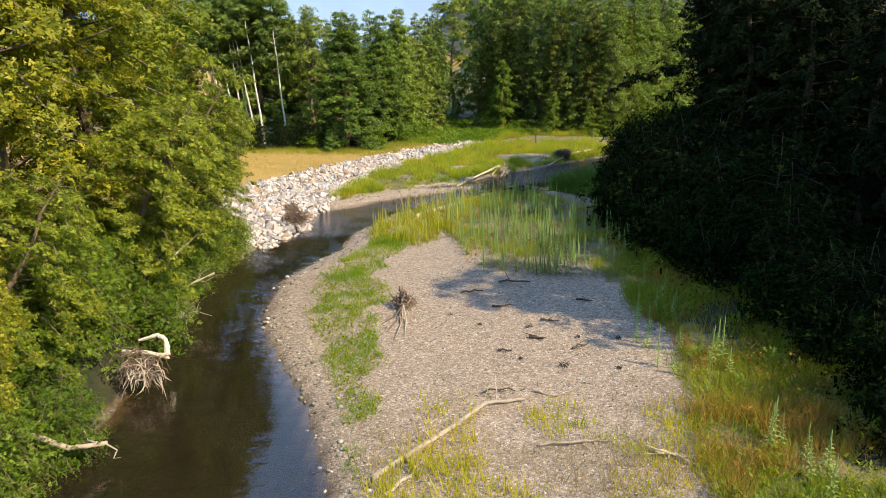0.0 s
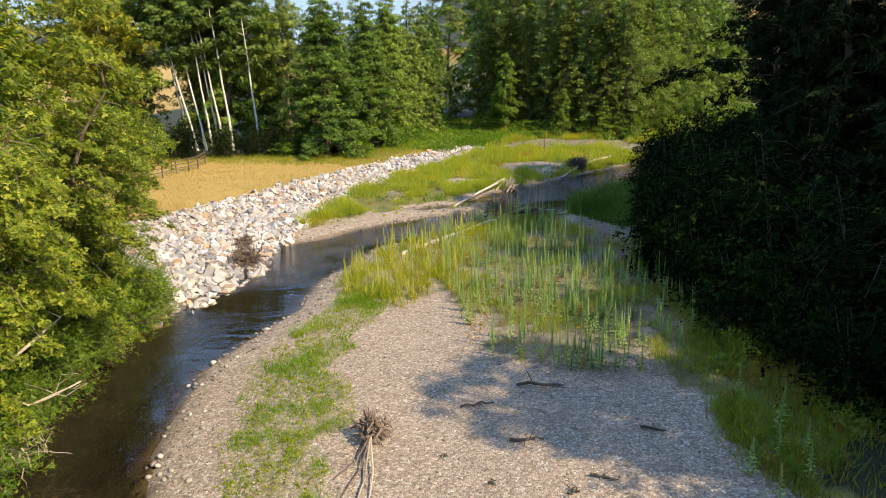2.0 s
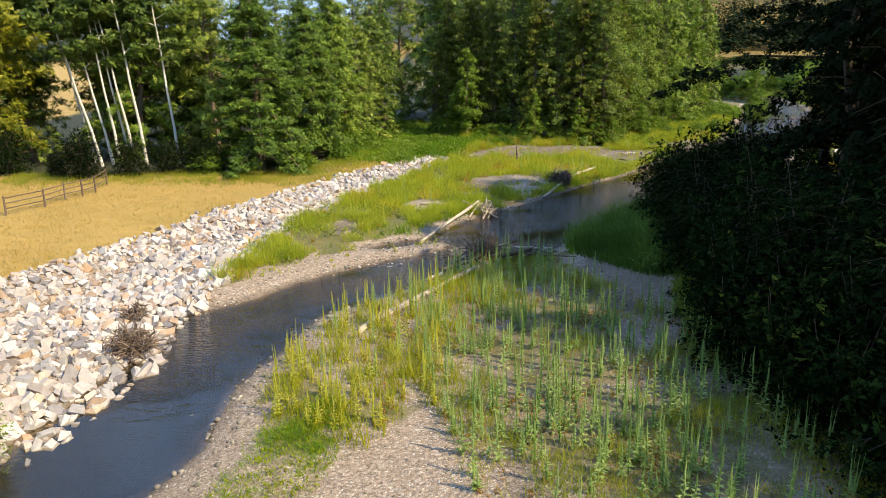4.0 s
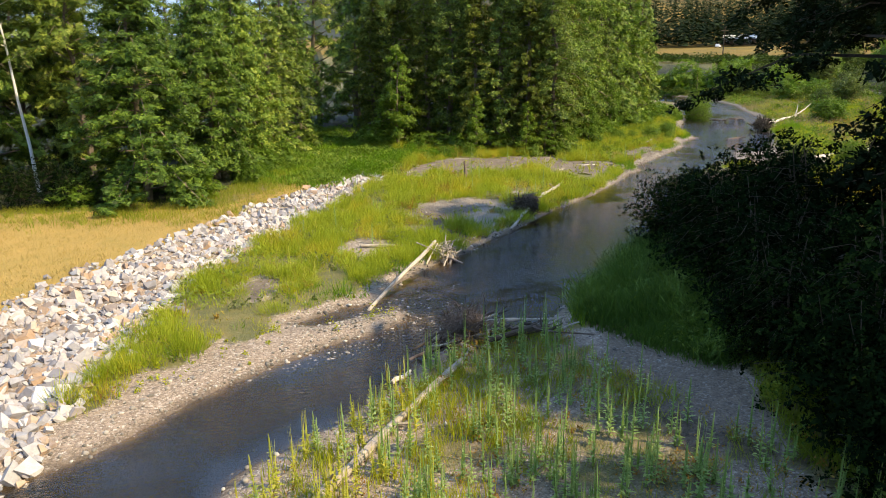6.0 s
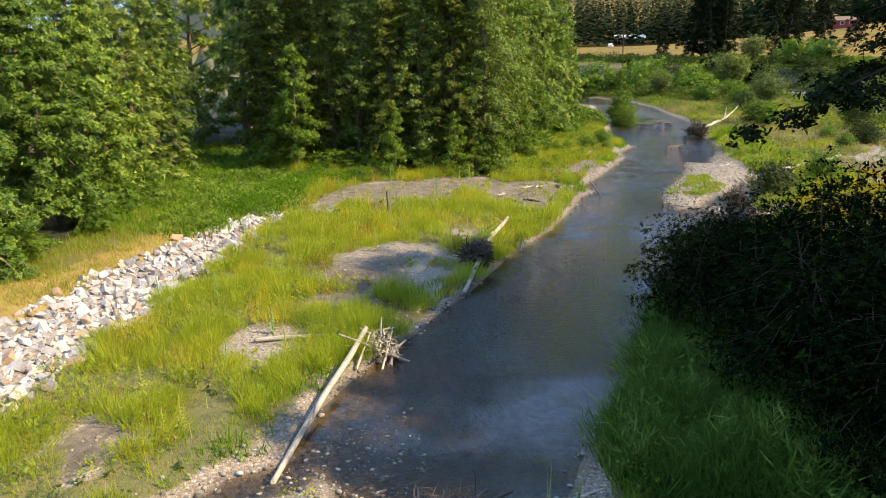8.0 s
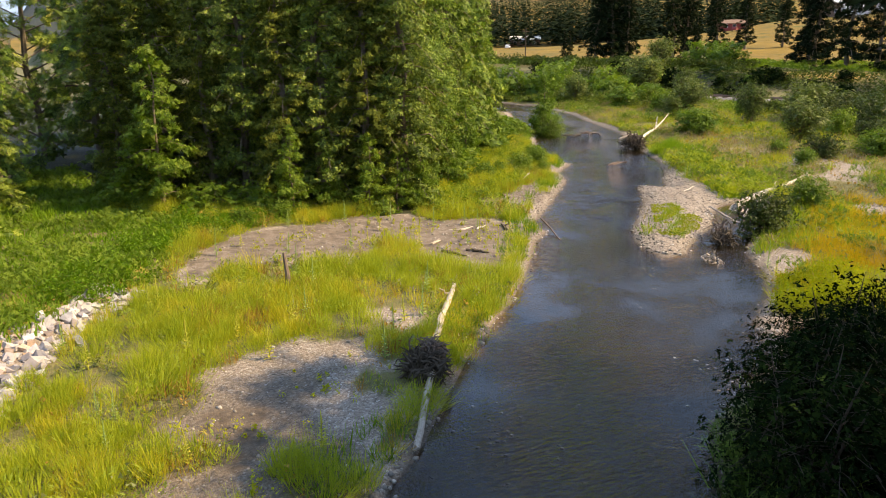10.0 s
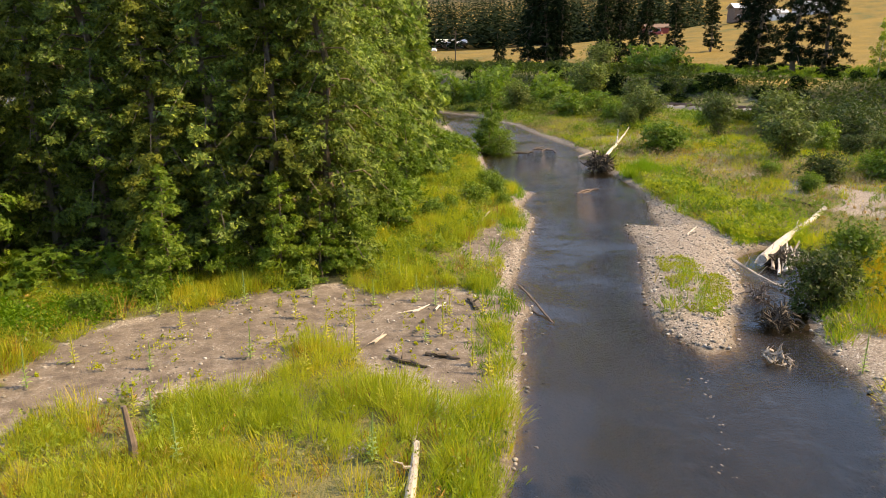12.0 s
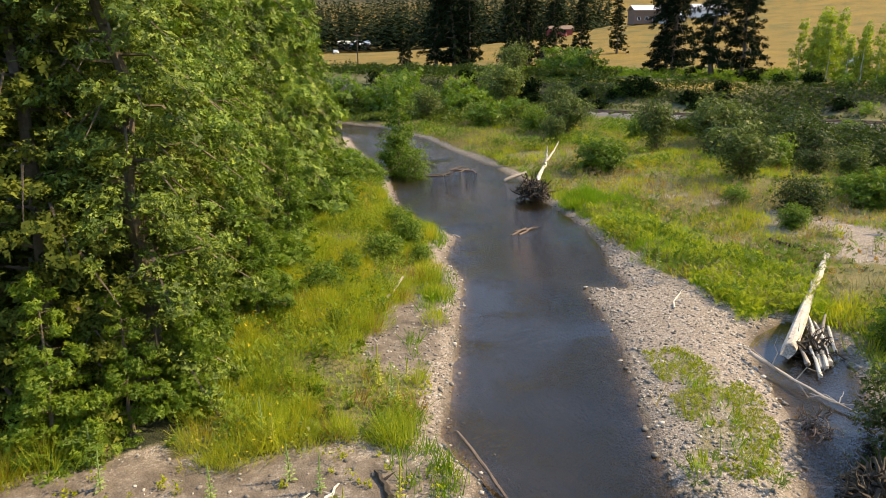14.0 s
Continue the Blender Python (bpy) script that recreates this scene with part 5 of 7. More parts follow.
blades("meadow_green", "green grass between meadow and wood", PLAIN_GRASS, 16000, (-24, 4, 46, 72), lambda x, y: meadow(x, y) * (1 - smooth(away(x, y, FOREST_EDGE)[0], 0.5, 5.5)), (0.12, 0.5), 0.011, 9, 0.2, 0.5, seed=33, patch=1.8)
blades("pasture_tufts", "rough dry grass behind the overgrown bank", GRASS_DRY, 6000, (-46, -11, -12, 36), lambda x, y: (1 - inside(x, y, LEFT_WOOD)) * (away(x, y, RIPRAP_TOP)[0] > 2) * (shore(x, y) > 2) * 1.0, (0.1, 0.4), 0.03, 5, 0.3, 0.5, seed=19)
blades("dry_bar_tufts", "thin brown stalks on the near gravel", WEED_STRAW, 1500, (-1.8, 6, 8, 17), lambda x, y: (1 - smooth(y, 13.0, 17.0)) * (vnoise(x, y, 1.6, 89) > 0.35) * 1.0, (0.1, 0.4), 0.006, 9, 0.22, 0.5, seed=34)
blades("rust_strip", "rust-orange weeds before the shaded bank", WEED_RUST, 2600, (5, 9, 8, 30), lambda x, y: right_strip(x, y) * (vnoise(x, y, 2.2, 90) > 0.55), (0.2, 0.6), 0.008, 14, 0.2, 0.35, seed=35)
blades("bar_tufts", "thin dry weeds on the near gravel", GRASS, 900, (-1.5, 5.6, 9, 16), lambda x, y: (1 - smooth(y, 12.5, 16.5)) * (vnoise(x, y, 1.3, 81) > 0.45) * 1.0, (0.2, 0.55), 0.012, 8, 0.2, 0.35, seed=12)


def weeds(name, label, mat, n, box, accept, tall, leaf, per, seed, flat=1.3, grain=1.4, least=0.45, category="weeds"):
    """Leafy weeds in bushy mounds, patch by patch."""
    rng = np.random.default_rng(seed)
    x, y = rng.uniform(box[0], box[1], n), rng.uniform(box[2], box[3], n)
    keep = (rng.uniform(0, 1, n) < accept(x, y)) & (vnoise(x, y, grain, seed + 3) + 0.4 * vnoise(x, y, grain * 0.4, seed + 4) > least + 0.2)
    x, y = x[keep], y[keep]
    h = rng.uniform(tall[0], tall[1], len(x)) * (0.2 + 1.3 * vnoise(x, y, grain, seed + 5))
    c = np.column_stack([x, y, height(x, y) + h * 0.42])
    v, f = leaves(c, h * 0.45, np.full(len(c), per), leaf, rng, flat, -0.4)
    return tagged(part(name, np_mesh(name, v, f), mat), label, category, kind="stuff")


def mounds(name, label, mat, n, box, accept, radius, tall, per, width, seed, grain=2.0, least=0.3, shoot=8.0, category="weeds"):
    """Bushy herbs, each a dome of fine shoots that spread from one foot."""
    rng = np.random.default_rng(seed)
    x, y = rng.uniform(box[0], box[1], n), rng.uniform(box[2], box[3], n)
    keep = (rng.uniform(0, 1, n) < accept(x, y)) & (vnoise(x, y, grain, seed + 3) > least)
    x, y = x[keep], y[keep]
    size = 0.55 + 0.75 * vnoise(x, y, grain, seed + 3)
    r = rng.uniform(radius[0], radius[1], len(x)) * size
    h = rng.uniform(tall[0], tall[1], len(x)) * size
    z = height(x, y)
    x, y, z, r, h = (np.repeat(a, per) for a in (x, y, z, r, h))
    m = len(x)
    u, a = rng.uniform(0, 1, m) ** 0.5, rng.uniform(0, 2 * math.pi, m)
    ca, sa = np.cos(a), np.sin(a)
    top = h * np.sqrt(1.05 - 0.9 * u * u) * rng.uniform(0.25, 1.12, m) ** 0.6
    at = np.column_stack([x + ca * r * u + rng.normal(size=m) * 0.05, y + sa * r * u + rng.normal(size=m) * 0.05, z + np.maximum(top, 0.05)])
    way = np.column_stack([ca * u * 0.8 + rng.normal(size=m) * 0.55, sa * u * 0.8 + rng.normal(size=m) * 0.55, rng.uniform(0.15, 1.0, m)])
    way *= (rng.uniform(0.6, 1.4, m) * width * shoot / np.linalg.norm(way, axis=1))[:, None]
    foot, tip = at - way * 0.5, at + way * 0.5
    mid = at
    b = rng.uniform(0, math.pi, m)
    w = (width * rng.uniform(0.5, 1.5, m))[:, None] * np.column_stack([np.cos(b), np.sin(b), rng.normal(size=m) * 0.3])
    v = np.stack([foot, mid + w, tip, mid - w], axis=1).reshape(-1, 3)
    return tagged(part(name, np_mesh(name, v, np.arange(4 * m).reshape(-1, 4)), mat), label, category, kind="stuff")


def wisps(name, label, mat, n, box, accept, radius, tall, per, width, seed, grain=2.0, least=0.3, category="weeds"):
    """Feathery plants, each a dome of hair-fine upright shoots."""
    rng = np.random.default_rng(seed)
    x, y = rng.uniform(box[0], box[1], n), rng.uniform(box[2], box[3], n)
    keep = (rng.uniform(0, 1, n) < accept(x, y)) & (vnoise(x, y, grain, seed + 3) > least)
    x, y = x[keep], y[keep]
    size = 0.5 + 0.8 * vnoise(x, y, grain, seed + 3)
    r = rng.uniform(radius[0], radius[1], len(x)) * size
    h = rng.uniform(tall[0], tall[1], len(x)) * size
    z = height(x, y)
    lx, ly = rng.normal(size=len(x)) * 0.12, rng.normal(size=len(x)) * 0.12
    x, y, z, r, h, lx, ly = (np.repeat(a, per) for a in (x, y, z, r, h, lx, ly))
    m = len(x)
    u, a = rng.uniform(0, 1, m) ** 0.5, rng.uniform(0, 2 * math.pi, m)
    fx, fy = x + np.cos(a) * r * u * 0.75, y + np.sin(a) * r * u * 0.75
    top = h * np.sqrt(1.05 - 0.8 * u * u) * rng.uniform(0.35, 1.1, m) ** 0.7
    low = top * rng.uniform(0.0, 0.55, m)
    tip = np.column_stack([fx + np.cos(a) * r * u * 0.35 + lx * top + rng.normal(size=m) * 0.10 * top, fy + np.sin(a) * r * u * 0.35 + ly * top + rng.normal(size=m) * 0.10 * top, z + top])
    b = rng.uniform(0, math.pi, m)
    w = width * rng.uniform(0.5, 1.5, m)
    dx, dy = np.cos(b) * w, np.sin(b) * w
    v = np.stack([np.column_stack([fx - dx, fy - dy, z + low - 0.02]), np.column_stack([fx + dx, fy + dy, z + low - 0.02]), tip], axis=1).reshape(-1, 3)
    return tagged(part(name, np_mesh(name, v, np.arange(3 * m).reshape(-1, 3)), mat), label, category, kind="stuff")


def either_plain(x, y):
    return np.maximum(left_plain(x, y) > 0, right_plain(x, y) > 0) * 1.0


def forest_foot(x, y):
    return (open_land(x, y) > 0) * (away(x, y, FOREST_EDGE)[0] < 5) * (x > 15) * 1.0


wisps("feathery_weeds", "soft green feathery weeds on the flood plain", WISP, 15000, (-7, 38, 43, 100), lambda x, y: np.minimum(1, 1.6 * left_plain(x, y)), (0.35, 0.75), (0.35, 0.95), 130, 0.0075, 401, 1.9, 0.36)
mounds("weed_foliage", "soft green foliage under the feathery weeds", FEATHER, 15000, (-7, 38, 43, 100), lambda x, y: np.minimum(1, 1.6 * left_plain(x, y)), (0.35, 0.7), (0.25, 0.6), 16, 0.032, 401, 2.4, 0.36, 5.5)
wisps("lime_weeds", "yellow-green bushy weeds on the flood plain", WISP_GOLD, 7000, (-7, 38, 43, 100), left_plain, (0.3, 0.6), (0.4, 0.85), 80, 0.008, 421, 2.0, 0.52)
mounds("olive_weeds", "olive-brown seeding weeds on the flood plain", WEED_OLIVE, 2600, (-7, 38, 43, 100), left_plain, (0.2, 0.45), (0.3, 0.8), 40, 0.012, 422, 1.6, 0.5, 12.0)
mounds("bank_tussocks", "dark green tussocks on the shaded bank", SEDGE, 420, (7.3, 14.5, 41, 54), grassy_bank, (0.4, 0.8), (0.6, 1.2), 110, 0.013, 423, 2.0, 0.2, 34.0)
mounds("plain_mounds", "green bushy herbs across the river", FEATHER_DEEP, 8000, (22, 80, 54, 130), open_plain, (0.35, 0.9), (0.35, 0.95), 26, 0.085, 424, 3.0, 0.42, 3.6)
wisps("plain_wisps", "yellow-green feathery weeds across the river", WISP, 7000, (22, 72, 54, 112), open_plain, (0.35, 0.75), (0.3, 0.8), 44, 0.015, 425, 2.6, 0.46)
mounds("plain_dead_mounds", "grey-brown dead stalks across the river", DEAD_STALK, 4200, (28, 76, 60, 120), lambda x, y: right_plain(x, y) * np.maximum(0.8 * inside(x, y, TAN), smooth(vnoise(x, y, 5.0, 64) + 0.4 * vnoise(x, y, 1.4, 65), 0.55, 0.75)), (0.3, 0.7), (0.4, 0.8), 28, 0.018, 426, 2.0, 0.2, 14.0)
mounds("glade_tussocks", "lush green tussocks of the glade", FEATHER_DEEP, 1000, (-4, 9, 65, 98), lane, (0.4, 0.9), (0.3, 0.6), 30, 0.07, 427, 2.0, 0.3, 4.0)
mounds("bank_docks", "green herbs before the shaded bank", FEATHER_DEEP, 500, (5, 13.5, 8, 53), right_strip, (0.25, 0.5), (0.4, 0.8), 40, 0.04, 428, 1.4, 0.4, 4.5)
mounds("lime_mounds", "bright lime-green herbs along the cobble bar", FEATHER_LIME, 1500, (33, 44, 67, 85), lambda x, y: inside(x, y, LIME) * (shore(x, y) > 0.5) * 0.8, (0.3, 0.6), (0.35, 0.7), 34, 0.05, 429, 1.6, 0.35, 5.0)
wisps("plain_gold_wisps", "golden feathery weeds across the river", WISP_GOLD, 5000, (22, 72, 54, 112), open_plain, (0.35, 0.7), (0.3, 0.75), 40, 0.014, 430, 4.0, 0.62)
blades("rusty_tufts", "rust-orange seeding tufts among the weeds", WEED_RUST, 5200, (-7, 60, 43, 110), lambda x, y: either_plain(x, y) * (vnoise(x, y, 1.8, 87) > 0.66), (0.2, 0.7), 0.009, 16, 0.14, 0.3, seed=31, patch=1.2)
blades("straw_tufts", "straw-coloured seeding tufts on the flood plain", GRASS_YELLOW, 4200, (-7, 38, 43, 100), lambda x, y: left_plain(x, y) * (vnoise(x, y, 2.1, 88) > 0.6), (0.3, 0.8), 0.008, 16, 0.16, 0.25, seed=32, patch=1.2)
wisps("lime_tussock", "bright lime-green tussocks beside the snag's roots", GRASS_LUSH, 160, (42, 46, 80, 86), lambda x, y: inside(x, y, [(42.4, 84.8), (44.8, 85.0), (45.6, 82.2), (43.4, 80.6), (42.8, 82.2)]) * (shore(x, y) > 0.2), (0.5, 0.8), (0.6, 1.0), 130, 0.013, 436, 2.0, 0.1)
mounds("edge_mounds", "deep green herbs along the foot of the wood", FEATHER_DEEP, 2200, (14, 42, 70, 100), forest_foot, (0.3, 0.7), (0.4, 0.9), 40, 0.04, 437, 2.2, 0.42, 4.5)
weeds("cobble_sprouts", "small yellow-green sprouts among the cobbles", WEED, 5200, (-6, -1.2, 8, 33), lambda x, y: np.minimum(1, open_land(x, y) * 3.0) * (x < -1.3), (0.07, 0.22), 0.04, 12, 431, least=0.10, grain=0.9)
weeds("glade_herbs", "bright green brambles at the mouth of the glade", GRASS_LUSH, 3000, (0, 14, 66, 80), lambda x, y: inside(x, y, [(1.5, 68.5), (3.5, 73), (7.5, 78.5), (13, 77), (9, 75.2), (6.6, 73.4), (4.8, 69.6), (3.2, 67.6)]) * 1.0, (0.4, 0.95), 0.09, 36, 415, least=0.15)
weeds("patch_sprouts", "scattered green sprouts on the bare gravel", WEED, 5600, (-7, 24, 43, 78), lambda x, y: (shore(x, y) > 0.5) * (growth(x, y) < 0.5) * (away(x, y, LEFT_SHORE)[1] > 0) * (away(x, y, RIPRAP_TOP)[0] > 4) * 0.7, (0.14, 0.5), 0.06, 20, 412, least=0.5, grain=1.2)
weeds("point_bar_sprouts", "bright green sprouts on the cobble bar", WEED, 9000, (25, 31, 65, 72), lambda x, y: inside(x, y, BAR_GREEN) * 1.0, (0.05, 0.18), 0.03, 12, 413, least=0.28, grain=0.8)
wisps("rust_wisps", "rust-orange seeding weeds before the wood", WEED_RUST, 2600, (4, 36, 52, 96), lambda x, y: left_plain(x, y) * (vnoise(x, y, 1.5, 91) > 0.6), (0.25, 0.5), (0.35, 0.8), 46, 0.010, 439, 1.6, 0.3)
wisps("orange_mounds", "soft orange seeding grass by the backwater", GRASS_ORANGE, 900, (26, 41, 57, 69), lambda x, y: right_plain(x, y) * inside(x, y, ORANGE) * (vnoise(x, y, 1.7, 89) > 0.42), (0.35, 0.7), (0.35, 0.7), 70, 0.012, 438, 1.8, 0.2)
blades("orange_grass", "tall orange seeding grass by the backwater", GRASS_ORANGE, 3600, (24, 42, 57, 68), lambda x, y: right_plain(x, y) * (vnoise(x, y, 2.5, 83) > 0.5) * (y < 0.55 * x + 46.5), (0.2, 0.7), 0.008, 14, 0.25, 0.35, seed=13)
blades("lime_strip", "lush lime-green grass along the cobble bar", GRASS_LUSH, 5200, (33, 44, 67, 85), lambda x, y: inside(x, y, LIME) * (shore(x, y) > 0.6) * (0.2 + 0.8 * (vnoise(x, y, 1.5, 84) > 0.35)), (0.2, 0.7), 0.011, 14, 0.22, 0.4, seed=17, patch=1.1)
weeds("bank_mound", "thick green grass mound overhanging the pool", WEED, 1500, (21.4, 27, 56, 61), lambda x, y: (shore(x, y) > 0.5) * inside(x, y, [(21.7, 58.2), (23.0, 59.2), (25.0, 60.6), (26.5, 59.5), (26.0, 57.0), (22.9, 56.4)]), (0.5, 1.0), 0.06, 36, 414, least=0.1)
weeds("grey_weeds", "grey-green weeds on the flood plain", WEED_GREY, 6500, (-7, 60, 43, 110), either_plain, (0.3, 0.7), 0.09, 24, 402)
weeds("rusty_weeds", "rust-coloured dock on the flood plain", WEED_RUST, 4200, (-7, 60, 43, 110), either_plain, (0.2, 0.6), 0.07, 22, 403, least=0.62)
weeds("yellow_blooms", "yellow flowering weeds", BLOOM, 3600, (18, 70, 60, 115), lambda x, y: either_plain(x, y), (0.5, 0.9), 0.07, 10, 406, least=0.66, category="flowers")
weeds("strip_weeds", "mixed olive weeds before the shaded bank", BANK_GRASS, 2600, (5, 13, 8, 53), right_strip, (0.3, 0.8), 0.07, 28, 407, grain=1.1)
weeds("strip_dock", "rusty dock before the shaded bank", WEED_RUST, 1800, (5, 9, 8, 53), right_strip, (0.2, 0.6), 0.06, 22, 408, least=0.6)
weeds("bar_dock", "rusty dock among the mulleins", WEED_RUST, 1100, (-3, 9, 25, 45), lambda x, y: inside(x, y, BAR) * 1.0, (0.25, 0.7), 0.05, 26, 409, least=0.52, grain=1.0)
weeds("bank_herbs", "tall dark herbs on the shaded bank", SEDGE, 1600, (7.3, 14.5, 41, 54), grassy_bank, (0.5, 1.0), 0.08, 24, 410, least=0.3)
weeds("edge_herbs", "bright green herbs at the foot of the wood", LEAF_SHRUB, 2600, (14, 40, 72, 100), forest_foot, (0.4, 0.9), 0.16, 26, 411)


def mullein(name, label, leaf_mat, seed, h):
    rng = np.random.default_rng(seed)
    root = thing(name, label, "plant")
    part("stalk", Geo().tube([(0, 0, -0.05), (0.01, 0, h * 0.5), (0.0, 0.01, h * 0.62)], [0.017, 0.013, 0.011], 5).mesh("stalk"), leaf_mat, root)
    zs = [h * (0.50 + 0.50 * i / 7) for i in range(8)]
    part("flower_spike", Geo().tube([(0.006 * math.sin(i), 0.006 * math.cos(i), z) for i, z in enumerate(zs)], [0.012, 0.021, 0.016, 0.021, 0.016, 0.018, 0.012, 0.003], 5).mesh("flower_spike"), leaf_mat, root, "tall flower spike")
    v, f = [], []
    for i in range(34):
        s = i / 33
        z, a = h * (0.03 + 0.78 * s), i * 2.4
        ln = (0.17 * (1 - s) + 0.04) * rng.uniform(0.8, 1.2)
        d, b = Vector((math.cos(a), math.sin(a), 0)), Vector((-math.sin(a), math.cos(a), 0))
        q = len(v)
        w = ln * 0.19
        up = 0.35 + 0.25 * s
        v += [Vector((0, 0, z)), d * ln * 0.5 + b * w + Vector((0, 0, z + ln * up * 0.6)), d * ln * 0.5 - b * w + Vector((0, 0, z + ln * up * 0.6)), d * ln + Vector((0, 0, z + ln * (up - 0.25)))]
        f += [(q, q + 1, q + 2), (q + 1, q + 3, q + 2)]
    me = bpy.data.meshes.new("leaves")
    me.from_pydata([tuple(p) for p in v], [], f)
    part("foliage", me, leaf_mat, root)
    return root


def mulleins():
    rng = np.random.default_rng(21)
    green = [mullein("mullein", "pale green mullein with a tall flower spike on gravel", MULLEIN_LEAF, 30 + i, h) for i, h in enumerate((0.95, 1.2, 1.4))]
    yellow = [mullein("mullein", "yellowed mullein with a tall spike in the sun", MULLEIN_YELLOW, 40 + i, h) for i, h in enumerate((0.95, 1.25))]
    spots = []
    while len(spots) < 230:
        x, y = rng.uniform(-3.5, 8.6), rng.uniform(24.8, 44.5)
        if inside(np.array([x]), np.array([y]), BAR)[0] and float(vnoise(np.array([x]), np.array([y]), 1.8, 91)[0]) > 0.3:
            spots.append((x, y, "mulleins of the gravel bar"))
    for _ in range(26):
        spots.append((rng.uniform(5.4, 7.4), rng.uniform(11, 24.5), "mulleins beside the shaded bank"))
    for _ in range(170):
        x, y = rng.uniform(-2, 24), rng.uniform(48, 76)
        if float(shore(np.array([x]), np.array([y]))[0]) > 0.8 and float(away(np.array([x]), np.array([y]), LEFT_SHORE)[1][0]) > 0 and not inside(np.array([x]), np.array([y]), RIPRAP_TOP + RIPRAP_FOOT[::-1])[0]:
            d, side = away(np.array([x]), np.array([y]), RIPRAP_TOP)
            if side[0] < 0:
                spots.append((x, y, "mulleins of the flood plain"))
    for x, y in ((25.2, 60.6), (25.8, 61.4), (36.8, 75.6), (37.1, 76), (36.2, 74.8)):
        spots.append((x, y, "mulleins of the flood plain"))
    for x, y, group in spots:
        sunny = (x < 0.4 and y < 45) or (y > 45 and rng.uniform() < 0.9)
        pick = yellow[rng.integers(2)] if sunny and rng.uniform() < 0.7 else green[rng.integers(3)]
        plant(pick, x, y, rng.uniform(0.6, 1.0), rng.uniform(0, 360), group, tip=rng.uniform(-4, 4))
    for ob in green + yellow:
        for o in (*ob.children, ob):
            bpy.data.objects.remove(o)


def mullein_stand(name, label, mat, n, box, accept, tall, seed):
    """The further mulleins of a dense stand, too many to tell apart."""
    rng = np.random.default_rng(seed)
    x, y = rng.uniform(box[0], box[1], n), rng.uniform(box[2], box[3], n)
    keep = accept(x, y) > rng.uniform(0, 1, n)
    x, y = x[keep], y[keep]
    z, h = height(x, y), rng.uniform(tall[0], tall[1], keep.sum())
    m, vs = len(x), []
    for k in range(3):
        a = rng.uniform(0, math.pi, m)
        dx, dy = np.cos(a) * 0.022, np.sin(a) * 0.022
        lx, ly = rng.normal(size=m) * 0.03, rng.normal(size=m) * 0.03
        vs.append(np.stack([np.column_stack([x - dx, y - dy, z]), np.column_stack([x + dx, y + dy, z]), np.column_stack([x + lx, y + ly, z + h])], axis=1))
    for k in range(20):
        s = k / 19
        a = rng.uniform(0, 2 * math.pi, m)
        ln = (0.13 * (1 - s) + 0.05) * rng.uniform(0.7, 1.2, m)
        zz = z + h * (0.03 + 0.55 * s)
        w = ln * 0.22
        vs.append(np.stack([np.column_stack([x - np.sin(a) * w, y + np.cos(a) * w, zz + ln * 0.25]), np.column_stack([x + np.sin(a) * w, y - np.cos(a) * w, zz + ln * 0.25]), np.column_stack([x + np.cos(a) * ln, y + np.sin(a) * ln, zz + ln * 0.35])], axis=1))
    v = np.concatenate(vs).reshape(-1, 3)
    return tagged(part(name, np_mesh(name, v, np.arange(len(v)).reshape(-1, 3)), mat), label, "plants", kind="stuff")


mulleins()
mullein_stand("mullein_stand", "dense stand of pale green mulleins on the gravel bar", MULLEIN_LEAF, 900, (-3, 9, 25, 45), lambda x, y: inside(x, y, BAR) * (x > 0.2) * (0.25 + 0.75 * (vnoise(x, y, 1.7, 92) > 0.35)), (0.6, 1.4), 93)
mullein_stand("yellow_mullein_stand", "dense stand of yellowing mulleins on the sunny bar", MULLEIN_YELLOW, 300, (-3.6, 1.8, 26, 44), lambda x, y: inside(x, y, BAR) * (x < 0.4 + 0.1 * (y - 30)) * 0.9, (0.55, 1.25), 94)


# ---- driftwood ----
def crooked(p0, p1, n, amount, rng):
    p0, p1 = Vector(p0), Vector(p1)
    ln = (p1 - p0).length
    return [p0.lerp(p1, i / n) + (Vector(rng.normal(size=3)) * amount * ln if 0 < i < n else Vector((0, 0, 0))) for i in range(n + 1)]


def onto(x, y, dz=0.0):
    return Vector((x, y, max(zat(x, y), -0.05) + dz))


def root_mass(center, r, n, rng, thick=0.03, hang=0.12, flat=0.8):
    """A tangle: crooked tapering roots starting all over a ball and curling outward."""
    g = Geo()
    c = Vector(center)
    for _ in range(n):
        d = Vector(rng.normal(size=3)).normalized()
        d.z = d.z * flat
        if d.z < -0.25:
            d.z *= 0.3
        p = c + d * r * rng.uniform(0.1, 0.75)
        t = thick * rng.uniform(0.4, 1.4)
        pts = [p]
        step = d * 0.6 + Vector(rng.normal(size=3)) * 0.7
        for k in range(3):
            step = (step + Vector(rng.normal(size=3)) * 0.55 + Vector((0, 0, -hang))).normalized()
            pts.append(pts[-1] + step * r * rng.uniform(0.14, 0.3))
        g.tube(pts, [t * 1.3, t, t * 0.7, t * 0.2], 4, cap=False)
    return g


